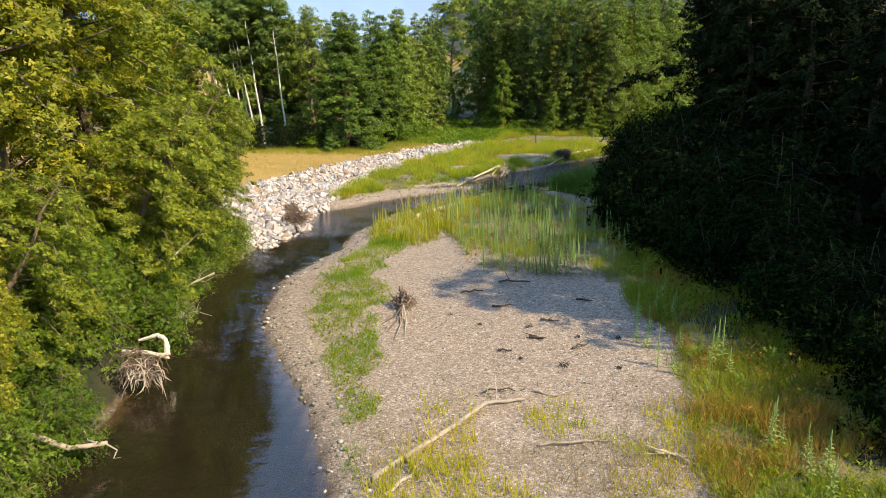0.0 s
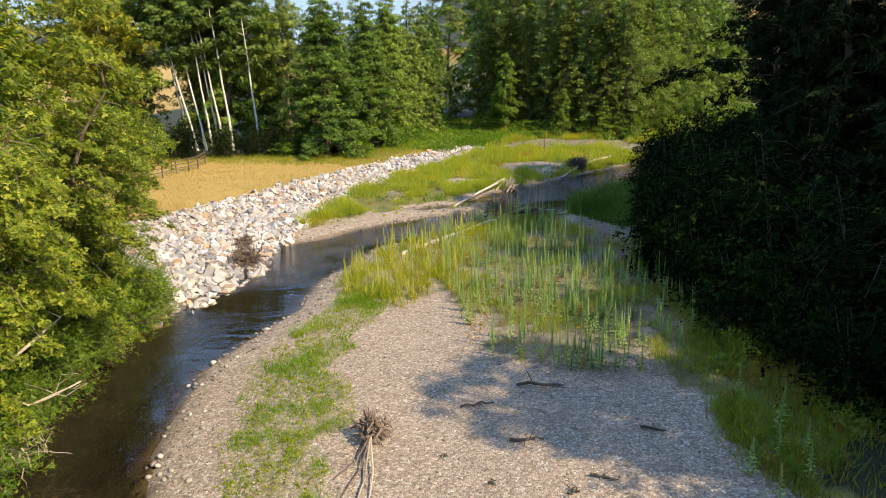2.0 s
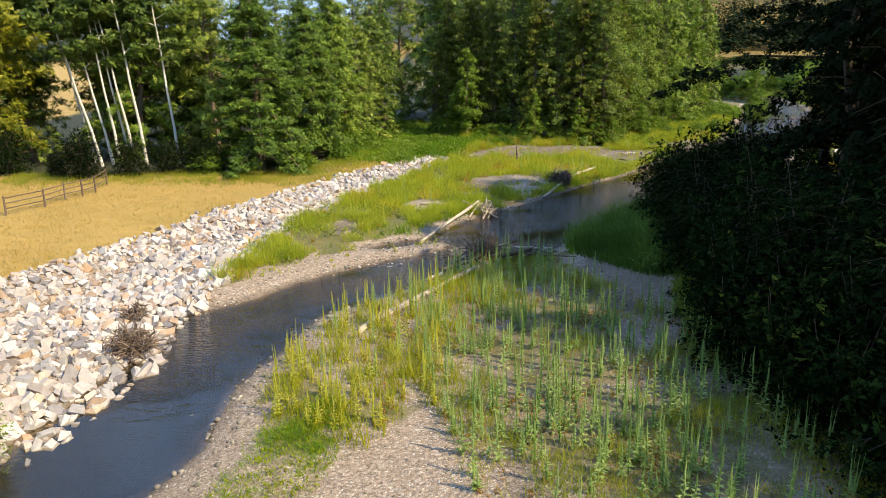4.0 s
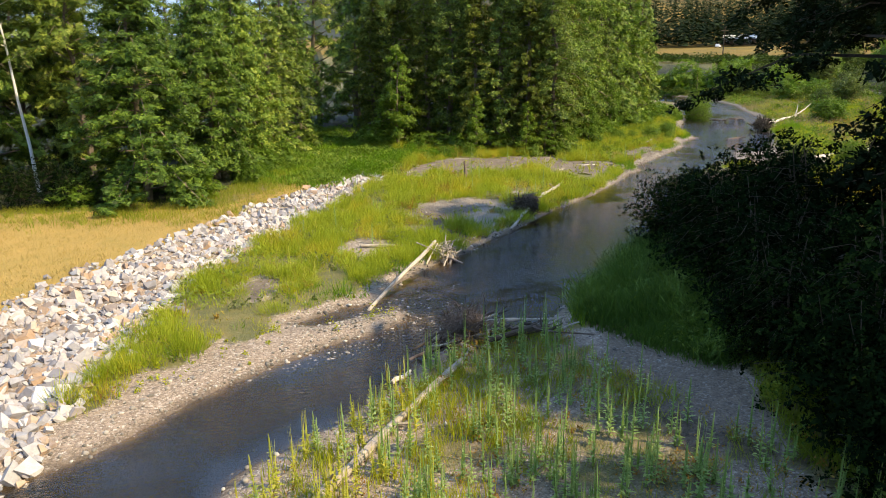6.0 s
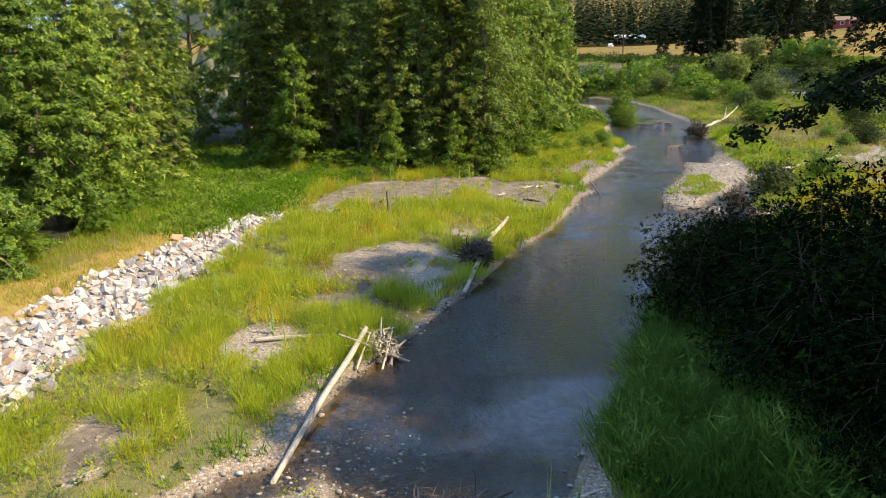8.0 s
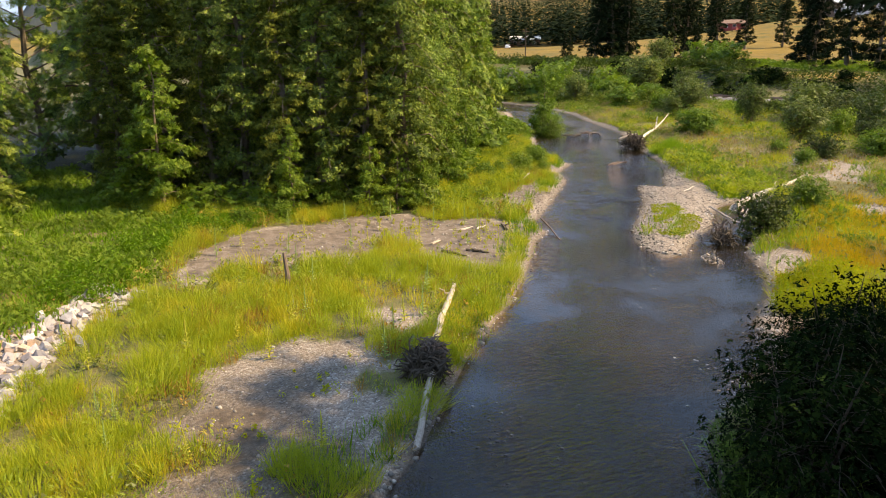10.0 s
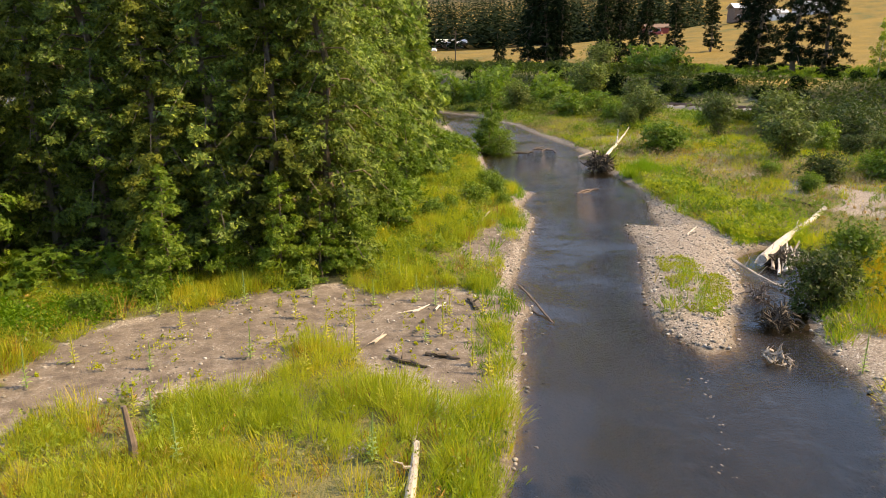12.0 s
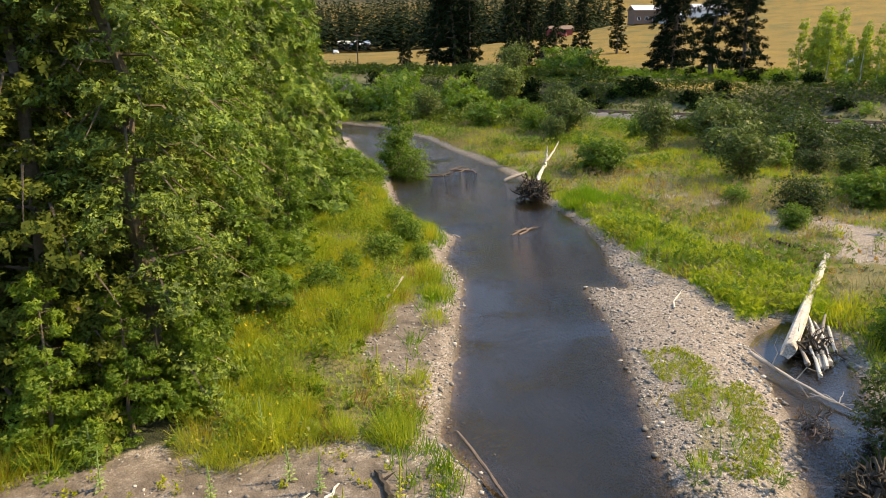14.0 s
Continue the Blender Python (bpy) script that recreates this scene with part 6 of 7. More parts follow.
def drift_log(label, pts, r0, r1, mat, seed, roots=None, branches=0, name="driftwood_log"):
    """A bleached trunk over plan points (x, y, lift); roots: (mass radius, count, material) at its first end."""
    rng = np.random.default_rng(seed)
    ob = thing(name, label, "log")
    path = [onto(x, y, dz) for x, y, dz in pts]
    fine = []
    for a, b in zip(path, path[1:]):
        for k in range(4):
            fine.append(a.lerp(b, k / 4) + Vector(rng.normal(size=3)) * r0 * 0.18)
    fine.append(path[-1])
    n = len(fine) - 1
    g = Geo().tube(fine, [(r0 + (r1 - r0) * i / n) * rng.uniform(0.86, 1.1) for i in range(n + 1)], 9)
    for k, v in enumerate(g.v):
        # fluted, weathered sides and splintered ends
        v += Vector(rng.normal(size=3)) * r0 * 0.07
        if k < 9 or k >= 9 * n:
            v += (fine[0] - fine[1] if k < 9 else fine[n] - fine[n - 1]).normalized() * r0 * rng.uniform(-0.8, 1.3)
    part("trunk", g.mesh("log"), mat, ob)
    for _ in range(branches):
        k = rng.integers(1, n + 1)
        d = Vector(rng.normal(size=3))
        d.z = abs(d.z) * 0.7
        ln = rng.uniform(0.4, 1.1)
        part("branch", Geo().tube(crooked(fine[k], fine[k] + d.normalized() * ln, 3, 0.08, rng), [r1 * 0.5, r1 * 0.35, r1 * 0.25, 0.006], 5).mesh("branch"), mat, ob)
    if roots:
        part("root_plate", root_mass(path[0], roots[0], roots[1] * 3, rng, roots[0] * 0.04).mesh("root_plate"), roots[2], ob)
    return ob


def twig_heap(label, x, y, r, n, mat, seed, name="brush_heap", dz=0.3, thick=0.022, hang=0.12):
    rng = np.random.default_rng(seed)
    ob = thing(name, label, "brush")
    tagged(part("tangle", root_mass(onto(x, y, dz), r, int(n * 1.8), rng, thick, hang).mesh("tangle"), mat, ob), kind="stuff")
    return ob


def stick(label, x0, y0, x1, y1, r, mat, seed, dz=0.05, lift=0.0):
    rng = np.random.default_rng(seed)
    ob = thing("driftwood_stick", label, "stick", "loose driftwood sticks")
    pts = crooked(onto(x0, y0, dz), onto(x1, y1, dz + lift), 5, 0.03, rng)
    part("stem", Geo().tube(pts, [r, r, r * 0.9, r * 0.8, r * 0.65, r * 0.4], 6).mesh("stick"), mat, ob)
    for k in (2, 3):
        d = Vector(rng.normal(size=3)) * 0.35
        d.z = abs(d.z) * 0.4
        part("twig", Geo().tube([pts[k], pts[k] + d * 0.5, pts[k] + d], [r * 0.5, r * 0.35, 0.004], 4).mesh("twig"), mat, ob)


drift_log("forked grey driftwood log on the near gravel", [(-1.5, 12.5, 0.05), (0.1, 14.2, 0.08), (1.0, 15.3, 0.1), (1.9, 15.5, 0.08)], 0.065, 0.035, DRIFT, 1, branches=6)
drift_log("pale weathered log half sunk at the bar's edge", [(-1.4, 37.4, 0.05), (0.7, 40.3, 0.12), (2.9, 43.0, 0.15)], 0.11, 0.09, DRIFT, 2, branches=5)
drift_log("straight tan log leaning from the bank into the river", [(1.0, 48.4, 0.08), (4.4, 54.0, 0.42)], 0.062, 0.072, DRIFT, 3, branches=1)
drift_log("white bare trunk lying through a root mass", [(8.6, 56.9, 0.1), (10.0, 59.0, 0.3), (10.6, 59.9, 0.4)], 0.08, 0.095, DRIFT, 4)
drift_log("white bare trunk with a dark root plate", [(10.2, 59.6, 0.35), (12.1, 62.2, 0.25), (14.0, 64.8, 0.15)], 0.11, 0.085, DRIFT, 5, (0.72, 170, DARK_WOOD), 1)
twig_heap("brown root ball bound round a white trunk", 10.6, 59.9, 0.5, 130, TWIG, 149, "root_ball", 0.6, 0.02)
drift_log("great bleached trunk on the grassy bank", [(32.3, 68.3, 0.42), (41.6, 70.8, 0.2)], 0.18, 0.10, PALE_WOOD, 6, branches=2)
drift_log("thin grey branch lying across the backwater", [(31.4, 69.0, 0.25), (30.9, 67.6, 0.2), (30.4, 66.0, 0.15)], 0.06, 0.03, DRIFT, 7, branches=7)
drift_log("white forked snag with its roots in the river", [(43.6, 87.4, 0.55), (47.5, 90.2, 0.40), (51.5, 93.0, 0.35)], 0.17, 0.10, PALE_WOOD, 8, (1.15, 90, DARK_WOOD), 1)
drift_log("upright prong of a white snag", [(51.3, 92.9, 0.3), (51.7, 93.1, 0.9), (51.8, 93.2, 1.45)], 0.09, 0.03, PALE_WOOD, 9)
drift_log("slanting prong of a white snag", [(51.3, 92.9, 0.35), (52.6, 93.4, 0.8), (53.8, 93.8, 1.4)], 0.10, 0.03, PALE_WOOD, 19)
drift_log("thin snag dipping from the bank into the water", [(22.6, 71.5, 0.4), (22.2, 70.2, 0.22), (21.8, 68.9, 0.0)], 0.045, 0.035, TWIG, 10)
drift_log("pale branch on the sandy bank", [(25.8, 78.7, 0.1), (27.0, 79.4, 0.2), (27.9, 79.9, 0.45)], 0.06, 0.04, DRIFT, 11, branches=2)
drift_log("dark sunken log on the far flood plain", [(42.7, 73.4, 0.1), (42.0, 71.6, 0.12)], 0.11, 0.08, DARK_WOOD, 12, branches=2)
drift_log("short pale log beside the wood", [(20.2, 78.4, 0.12), (21.3, 78.8, 0.12)], 0.07, 0.06, PALE_WOOD, 13)
drift_log("grey log among the weeds", [(1.4, 54.8, 0.1), (3.2, 54.5, 0.1)], 0.06, 0.05, DRIFT, 14)
for i, (x0, y0, x1, y1, r, m) in enumerate(((2.0, 13.4, 3.5, 13.4, 0.035, DRIFT), (4.2, 13.1, 4.9, 12.4, 0.05, DRIFT), (4.3, 12.9, 5.0, 12.6, 0.04, PALE_WOOD), (2.2, 16.0, 2.8, 15.7, 0.03, DRIFT), (-1.2, 11.9, -0.5, 13.0, 0.04, DRIFT),
                                              (0.9, 15.9, 2.0, 16.1, 0.02, DARK_WOOD), (3.0, 20.6, 3.5, 20.4, 0.03, DARK_WOOD), (1.6, 22.0, 2.3, 21.9, 0.035, DARK_WOOD), (2.0, 24.4, 3.1, 24.2, 0.04, DARK_WOOD), (4.4, 22.2, 4.9, 22.0, 0.03, DARK_WOOD),
                                              (0.6, 23.5, 1.4, 23.6, 0.03, DARK_WOOD), (2.5, 19.4, 2.9, 19.2, 0.05, DARK_WOOD), (1.5, 18.6, 1.9, 18.5, 0.03, DARK_WOOD), (3.6, 18.4, 4.1, 18.7, 0.03, DARK_WOOD), (16.0, 70.2, 16.6, 70.5, 0.06, DRIFT),
                                              (18.2, 71.6, 19.0, 71.8, 0.04, PALE_WOOD), (18.9, 71.3, 19.6, 71.7, 0.04, PALE_WOOD), (20.1, 70.7, 20.4, 71.6, 0.08, DARK_WOOD), (15.9, 69.1, 16.4, 68.0, 0.07, DARK_WOOD), (16.8, 68.7, 17.4, 67.9, 0.06, DARK_WOOD),
                                              (32.9, 72.2, 34.5, 72.9, 0.035, PALE_WOOD), (-8.3, 38.4, -9.2, 40.6, 0.045, DRIFT), (14.6, 65.9, 13.9, 64.7, 0.05, DRIFT))):
    stick("short weathered stick on the gravel" if m is not DARK_WOOD else "dark wet stick on the gravel", x0, y0, x1, y1, r, m, 100 + i)
for i, (x, y, r) in enumerate(((1.1, 20.6, 0.2), (2.6, 20.2, 0.22), (3.9, 19.2, 0.18), (3.2, 17.4, 0.28), (5.0, 18.9, 0.16), (2.1, 18.0, 0.16), (4.6, 17.0, 0.18), (0.2, 21.6, 0.14))):
    twig_heap("small dark clump of flood debris on the gravel", x, y, r * 0.75, 14, DARK_WOOD, 130 + i, "debris_clump", 0.0, 0.012)
twig_heap("torn root clump with brown earth on the gravel", -1.35, 22.4, 0.5, 90, TWIG, 141, "root_clump", 0.25)
for i, (x1, y1) in enumerate(((-1.5, 19.6), (-1.75, 20.3), (-1.2, 20.0), (-1.95, 20.9))):
    drift_log("thin root trailing from a root clump", [(-1.35, 22.2, 0.2), ((x1 - 1.35) / 2 + 0.08, (y1 + 22.0) / 2, 0.08), (x1, y1, 0.03)], 0.024, 0.010, (DRIFT, TWIG)[i % 2], 280 + i, branches=2, name="trailing_root")
twig_heap("bleached root plate hanging over the dark water", -8.0, 17.2, 0.85, 90, TWIG, 143, "root_plate", 0.75, 0.014, 0.6)
twig_heap("bleached roots hanging from the bank", -7.85, 16.9, 0.8, 40, DRIFT, 158, "root_plate", 0.7, 0.013, 0.7)
drift_log("cut pale log end above a root plate", [(-8.7, 17.8, 0.8), (-7.45, 17.6, 0.85)], 0.06, 0.07, PALE_WOOD, 144)
drift_log("white broken stub over a root plate", [(-8.5, 18.4, 1.0), (-8.0, 18.4, 1.15), (-7.75, 18.3, 1.05), (-7.7, 18.2, 0.65)], 0.045, 0.08, PALE_WOOD, 154)
drift_log("bare grey branch reaching over the water", [(-10.2, 22.4, 1.0), (-8.9, 22.9, 1.1), (-7.9, 23.2, 1.5)], 0.05, 0.02, DRIFT, 155, branches=7)
drift_log("bare grey branch reaching over the water", [(-10.2, 21.6, 1.6), (-9.2, 22.6, 2.1), (-8.3, 23.6, 2.9)], 0.05, 0.02, DRIFT, 156, branches=5)
drift_log("fallen grey stem on the near bank", [(-8.9, 12.9, 1.0), (-7.9, 13.2, 0.7), (-7.4, 13.7, 0.5)], 0.07, 0.04, DRIFT, 157, branches=4)
twig_heap("bare grey branches over the water", -8.6, 21.8, 0.8, 26, DRIFT, 145, "bare_branches", 0.6, 0.014)
twig_heap("brown root ball caught on the stones", -7.9, 36.9, 0.85, 150, TWIG, 146, "root_ball", 0.4, 0.02)
twig_heap("brown root ball caught on the stones", -8.6, 39.4, 0.5, 70, TWIG, 147, "root_ball", 0.3, 0.02)
twig_heap("bushy brown brush on the log jam", 3.4, 45.1, 0.95, 220, TWIG, 148, "brush_heap", 0.45, 0.016)
twig_heap("tangled sticks on the bank", 4.7, 53.3, 0.75, 60, DRIFT, 149, "brush_heap", 0.2, 0.03)
twig_heap("white twisted roots in the backwater", 24.9, 63.1, 0.6, 16, DRIFT, 150, "root_plate", 0.15, 0.03)
twig_heap("grey root tangle in the backwater", 29.1, 66.4, 0.6, 26, TWIG, 151, "root_plate", 0.15, 0.022)
twig_heap("dark root stump in the backwater", 27.2, 64.6, 0.7, 80, DARK_WOOD, 152, "root_plate", 0.3, 0.03)
twig_heap("pile of broken roots under the great trunk", 33.2, 68.0, 0.8, 60, DARK_WOOD, 153, "root_plate", 0.15, 0.03)
splits = np.random.default_rng(78)
for i in range(14):
    x, y = 31.9 + 0.17 * i + splits.normal() * 0.15, 67.2 + 0.06 * i + splits.normal() * 0.2
    ln = splits.uniform(0.8, 2.0)
    drift_log("split bleached branch under the great trunk", [(x, y, splits.uniform(0.05, 0.2)), (x + 0.9 * ln, y + 0.45 * ln + splits.normal() * 0.2, splits.uniform(0.15, 0.45))], splits.uniform(0.04, 0.085), 0.035, (PALE_WOOD, DRIFT, PALE_WOOD)[i % 3], 160 + i, name="split_branch")["group"] = "splintered branches"
jam = np.random.default_rng(77)
for i in range(64):
    cx, cy = 2.6 + 3.7 * (i % 38) / 37 + jam.normal() * 0.3, 44.7 + jam.normal() * 0.4 + (0.2 if i < 18 else -0.1)
    a, ln = jam.normal() * 0.9 + (0.6 if i < 18 else -0.2), 0.25 + 0.75 * jam.uniform() ** 2
    z0 = jam.uniform(0.0, 0.35)
    drift_log("grey broken branch in the log jam", [(cx - math.cos(a) * ln, cy - math.sin(a) * ln, z0), (cx + math.cos(a) * ln, cy + math.sin(a) * ln, z0 + jam.uniform(-0.1, 0.3))], jam.uniform(0.02, 0.06) + (0.06 if i % 9 == 4 else 0), jam.uniform(0.015, 0.04) + (0.05 if i % 9 == 4 else 0), (DRIFT, TWIG, DARK_WOOD, TWIG)[i % 4], 200 + i, branches=i % 2, name="jam_branch")["group"] = "log jam"
for i in range(9):
    cx, cy = 46.6 + jam.normal() * 1.0, 97.6 + jam.normal() * 0.7
    a = jam.uniform(0, 3.1)
    drift_log("stranded branch on a midstream shoal", [(cx - math.cos(a) * 0.7, cy - math.sin(a) * 0.7, 0.05), (cx + math.cos(a) * 0.7, cy + math.sin(a) * 0.7, 0.14)], 0.06, 0.03, (TWIG, DARK_WOOD)[i % 2], 240 + i, name="jam_branch")["group"] = "midstream driftwood"
for i in range(7):
    drift_log("bleached stick leaning in a tangle on the bank", [(4.4 + jam.normal() * 0.35, 52.9 + jam.normal() * 0.3, 0.05), (4.6 + jam.normal() * 0.6, 53.5 + jam.normal() * 0.5, jam.uniform(0.2, 0.9))], jam.uniform(0.03, 0.06), 0.02, DRIFT, 270 + i, branches=i % 2, name="leaning_stick")["group"] = "tangle on the bank"
for i, (x0, y0, x1, y1) in enumerate(((36.9, 82.9, 38.2, 83.2), (37.2, 82.7, 38.4, 83.0), (37.6, 83.3, 38.6, 82.8))):
    drift_log("low brown branch stranded in the stream", [(x0, y0, 0.04), (x1, y1, 0.12)], 0.06, 0.03, TWIG, 260 + i, branches=1, name="stranded_branch")
drift_log("sunken log at the far bank", [(46.6, 92.4, 0.15), (48.2, 92.0, 0.3)], 0.12, 0.1, DRIFT, 268)
drift_log("sawn stub floating by the bank", [(1.0, 42.9, 0.06), (1.5, 43.2, 0.08)], 0.07, 0.06, PALE_WOOD, 269)


def post(x, y, h):
    ob = thing("wooden_post", "weathered leaning wooden post among the weeds", "post")
    p = onto(x, y, -0.2)
    part("shaft", Geo().tube([p, p + Vector((0.05, 0.02, h * 0.5)), p + Vector((0.0, 0.12, h + 0.2))], [0.10, 0.09, 0.05], 7).mesh("post"), TWIG, ob)


post(9.0, 67.6, 1.25)


def fence():
    ob = thing("rail_fence", "old grey wooden rail fence at the meadow's edge", "fence")
    pts = [(-18.6, 52.0), (-17.6, 53.8), (-17.3, 55.45), (-16.8, 56.4), (-16.5, 57.4), (-16.8, 59.9)]
    for x, y in pts:
        p = onto(x, y)
        part("post", Geo().tube([p - Vector((0, 0, 0.2)), p + Vector((0.02, 0, 0.95))], [0.055, 0.045], 6).mesh("post"), TWIG, ob)
    for (x0, y0), (x1, y1) in zip(pts, pts[1:]):
        for h in (0.35, 0.6, 0.85):
            part("rail", Geo().tube([onto(x0, y0, h), onto(x1, y1, h)], [0.032, 0.028], 5).mesh("rail"), TWIG, ob)


fence()


# ---- the far side: railway, houses, vehicles, pole ----
STEEL = plain_material("rusty_rail", (0.16, 0.10, 0.07), 0.5, 0.6)
WHITE = plain_material("white_paint", (0.80, 0.80, 0.78), 0.5, spread=0.08)
RED = plain_material("red_paint", (0.24, 0.035, 0.03), 0.5, spread=0.2)
ROOF = plain_material("pale_metal_roof", (0.72, 0.74, 0.76), 0.35, spread=0.1)
SIDING = plain_material("brown_siding", (0.20, 0.13, 0.09), 0.8)
GLASS = plain_material("dark_window_glass", (0.03, 0.035, 0.04), 0.08)
RUBBER = plain_material("black_tyre", (0.03, 0.03, 0.03), 0.8)
BALLAST = stone_material("track_ballast", [(0.0, (0.10, 0.095, 0.09)), (0.5, (0.19, 0.18, 0.17)), (1.0, (0.29, 0.27, 0.25))])


def railway():
    ob = thing("railway_track", "single railway track on a grey ballast bed", "railway", kind="structure")
    line = []
    for (x0, y0), (x1, y1) in zip(RAILWAY[:-1], RAILWAY[1:]):
        line += [(x0 + (x1 - x0) * k / 8, y0 + (y1 - y0) * k / 8) for k in range(8)]
    for off in (-0.72, 0.72):
        pts = []
        for (x0, y0), (x1, y1) in zip(line, line[1:]):
            d = Vector((x1 - x0, y1 - y0)).normalized()
            pts.append(Vector((x0 - d.y * off, y0 + d.x * off, zat(x0, y0) + 0.27)))
        part("rail", Geo().tube(pts, [0.08] * len(pts), 4).mesh("rail"), STEEL, ob)
    n = 0
    for (x0, y0), (x1, y1) in zip(line[10:40], line[11:41]):
        d = Vector((x1 - x0, y1 - y0))
        for k in range(int(d.length / 0.8)):
            if n < 110:
                p = Vector((x0, y0, 0)) + Vector((d.x, d.y, 0)).normalized() * 0.8 * k
                a = math.degrees(math.atan2(d.y, d.x))
                part("sleeper", Geo().box((-0.12, -1.2, 0.06), (0.12, 1.2, 0.2), pose(p.x, p.y, zat(p.x, p.y), 0, 0, a)).mesh("sleeper"), DARK_WOOD, ob)
                n += 1
    g = Geo()
    for i in range(len(line) - 2):
        (x0, y0), (x1, y1), (x2, y2) = line[i], line[i + 1], line[i + 2]
        da, db = Vector((x1 - x0, y1 - y0)).normalized(), Vector((x2 - x1, y2 - y1)).normalized()
        q = len(g.v)
        for (x, y), d in (((x0, y0), da), ((x1, y1), db)):
            z = zat(x, y)
            for o, h in ((-3.2, -0.5), (-1.6, 0.1), (1.6, 0.1), (3.2, -0.5)):
                g.v.append(Vector((x - d.y * o, y + d.x * o, z + h)))
        for k in range(3):
            g.f.append((q + k, q + k + 1, q + k + 5, q + k + 4))
    part("ballast", g.mesh("ballast"), BALLAST, ob)


railway()


def house(name, label, x, y, turn, size, wall_mat, roof_mat, category="house"):
    ob = thing(name, label, category, at=(x, y, zat(x, y) - 0.6))
    ob.rotation_euler.z = radians(turn)
    w, d, h, rise = size
    part("wall", Geo().box((-w / 2, -d / 2, 0), (w / 2, d / 2, h + 0.6)).mesh("wall"), wall_mat, ob)
    g = Geo()
    o, e = 0.6, h + 0.6
    g.v = [Vector(p) for p in ((-w / 2 - o, -d / 2 - o, e - 0.2), (w / 2 + o, -d / 2 - o, e - 0.2), (w / 2 + o, 0, e + rise), (-w / 2 - o, 0, e + rise), (-w / 2 - o, d / 2 + o, e - 0.2), (w / 2 + o, d / 2 + o, e - 0.2))]
    g.v += [p + Vector((0, 0, 0.18)) for p in g.v]
    g.f = [(0, 1, 2, 3), (3, 2, 5, 4), (9, 8, 7, 6), (10, 11, 8, 9), (0, 3, 9, 6), (3, 4, 10, 9), (1, 7, 8, 2), (2, 8, 11, 5), (0, 6, 7, 1), (4, 5, 11, 10)]
    part("roof", g.mesh("roof"), roof_mat, ob)
    for k in range(int(w / 3.2)):
        cx = -w / 2 + 1.8 + 3.2 * k
        win = part("window", Geo().box((cx - 0.7, -d / 2 - 0.06, 1.6), (cx + 0.7, -d / 2 - 0.003, 2.9)).mesh("window"), WHITE, ob)
        part("pane", Geo().box((cx - 0.58, -d / 2 - 0.08, 1.72), (cx + 0.58, -d / 2 - 0.063, 2.78)).mesh("pane"), GLASS, win)
    return ob


house("farmhouse", "two-storey brown farmhouse with a pale metal roof on the hillside", 281, 230, -36, (15, 8, 5, 1.8), SIDING, ROOF)
house("porch_annex", "low white annex with a pale roof beside the farmhouse", 283, 221, -36, (9, 6, 2.6, 1.2), WHITE, ROOF, "house")
house("red_barn", "low dark red barn with a brown roof on the far field", 247, 249, -36, (9, 6, 2.6, 1.3), RED, SIDING, "barn")
house("pale_shed", "long shed with a pale metal roof at the forest's foot", 214, 345, -30, (14, 7, 3.0, 1.6), SIDING, ROOF, "shed")
house("hillside_house", "white roofed house half hidden by trees", 300, 214, -40, (14, 8, 3, 1.6), WHITE, ROOF)


def vehicle(name, label, x, y, turn, paint, cab):
    ob = thing(name, label, "vehicle", at=(x, y, zat(x, y)))
    ob.rotation_euler.z = radians(turn)
    part("body", Geo().box((-2.5, -0.95, 0.45), (2.5, 0.95, 1.05)).mesh("body"), paint, ob)
    g = Geo().box((cab[0], -0.85, 1.05), (cab[1], 0.85, 1.75))
    for i in (4, 7):
        g.v[i].x += 0.3
    for i in (5, 6):
        g.v[i].x -= 0.35
    part("cabin", g.mesh("cabin"), paint, ob)
    part("window", Geo().box((cab[0] + 0.4, -0.88, 1.15), (cab[1] - 0.4, 0.88, 1.6)).mesh("window"), GLASS, ob)
    for wx in (-1.6, 1.6):
        for wy in (-0.9, 0.9):
            wheel = part("wheel", Geo().tube([(wx, wy - 0.12, 0.36), (wx, wy + 0.12, 0.36)], [0.36, 0.36], 14).mesh("wheel"), RUBBER, ob)
            part("rim", Geo().tube([(wx, wy - 0.13, 0.36), (wx, wy + 0.13, 0.36)], [0.2, 0.2], 10).mesh("rim"), ROOF, wheel)


vehicle("pickup_truck", "white pickup truck parked in the field", 152, 107, 35, WHITE, (-0.2, 1.6))
vehicle("car", "white car parked on the far field", 181, 311, 50, WHITE, (-1.6, 1.2))
vehicle("car", "red car parked beside the barn", 236, 238, 30, RED, (-1.6, 1.2))


def utility_pole(x, y):
    ob = thing("utility_pole", "wooden utility pole in the dry field", "pole")
    p = onto(x, y, -0.3)
    part("shaft", Geo().tube([p, p + Vector((0, 0, 8.2))], [0.16, 0.11], 8).mesh("pole"), DARK_WOOD, ob)
    part("crossarm", Geo().box((-1.0, -0.06, 7.3), (1.0, 0.06, 7.45), Matrix.Translation(p)).mesh("crossarm"), DARK_WOOD, ob)


utility_pole(105.6, 190.7)


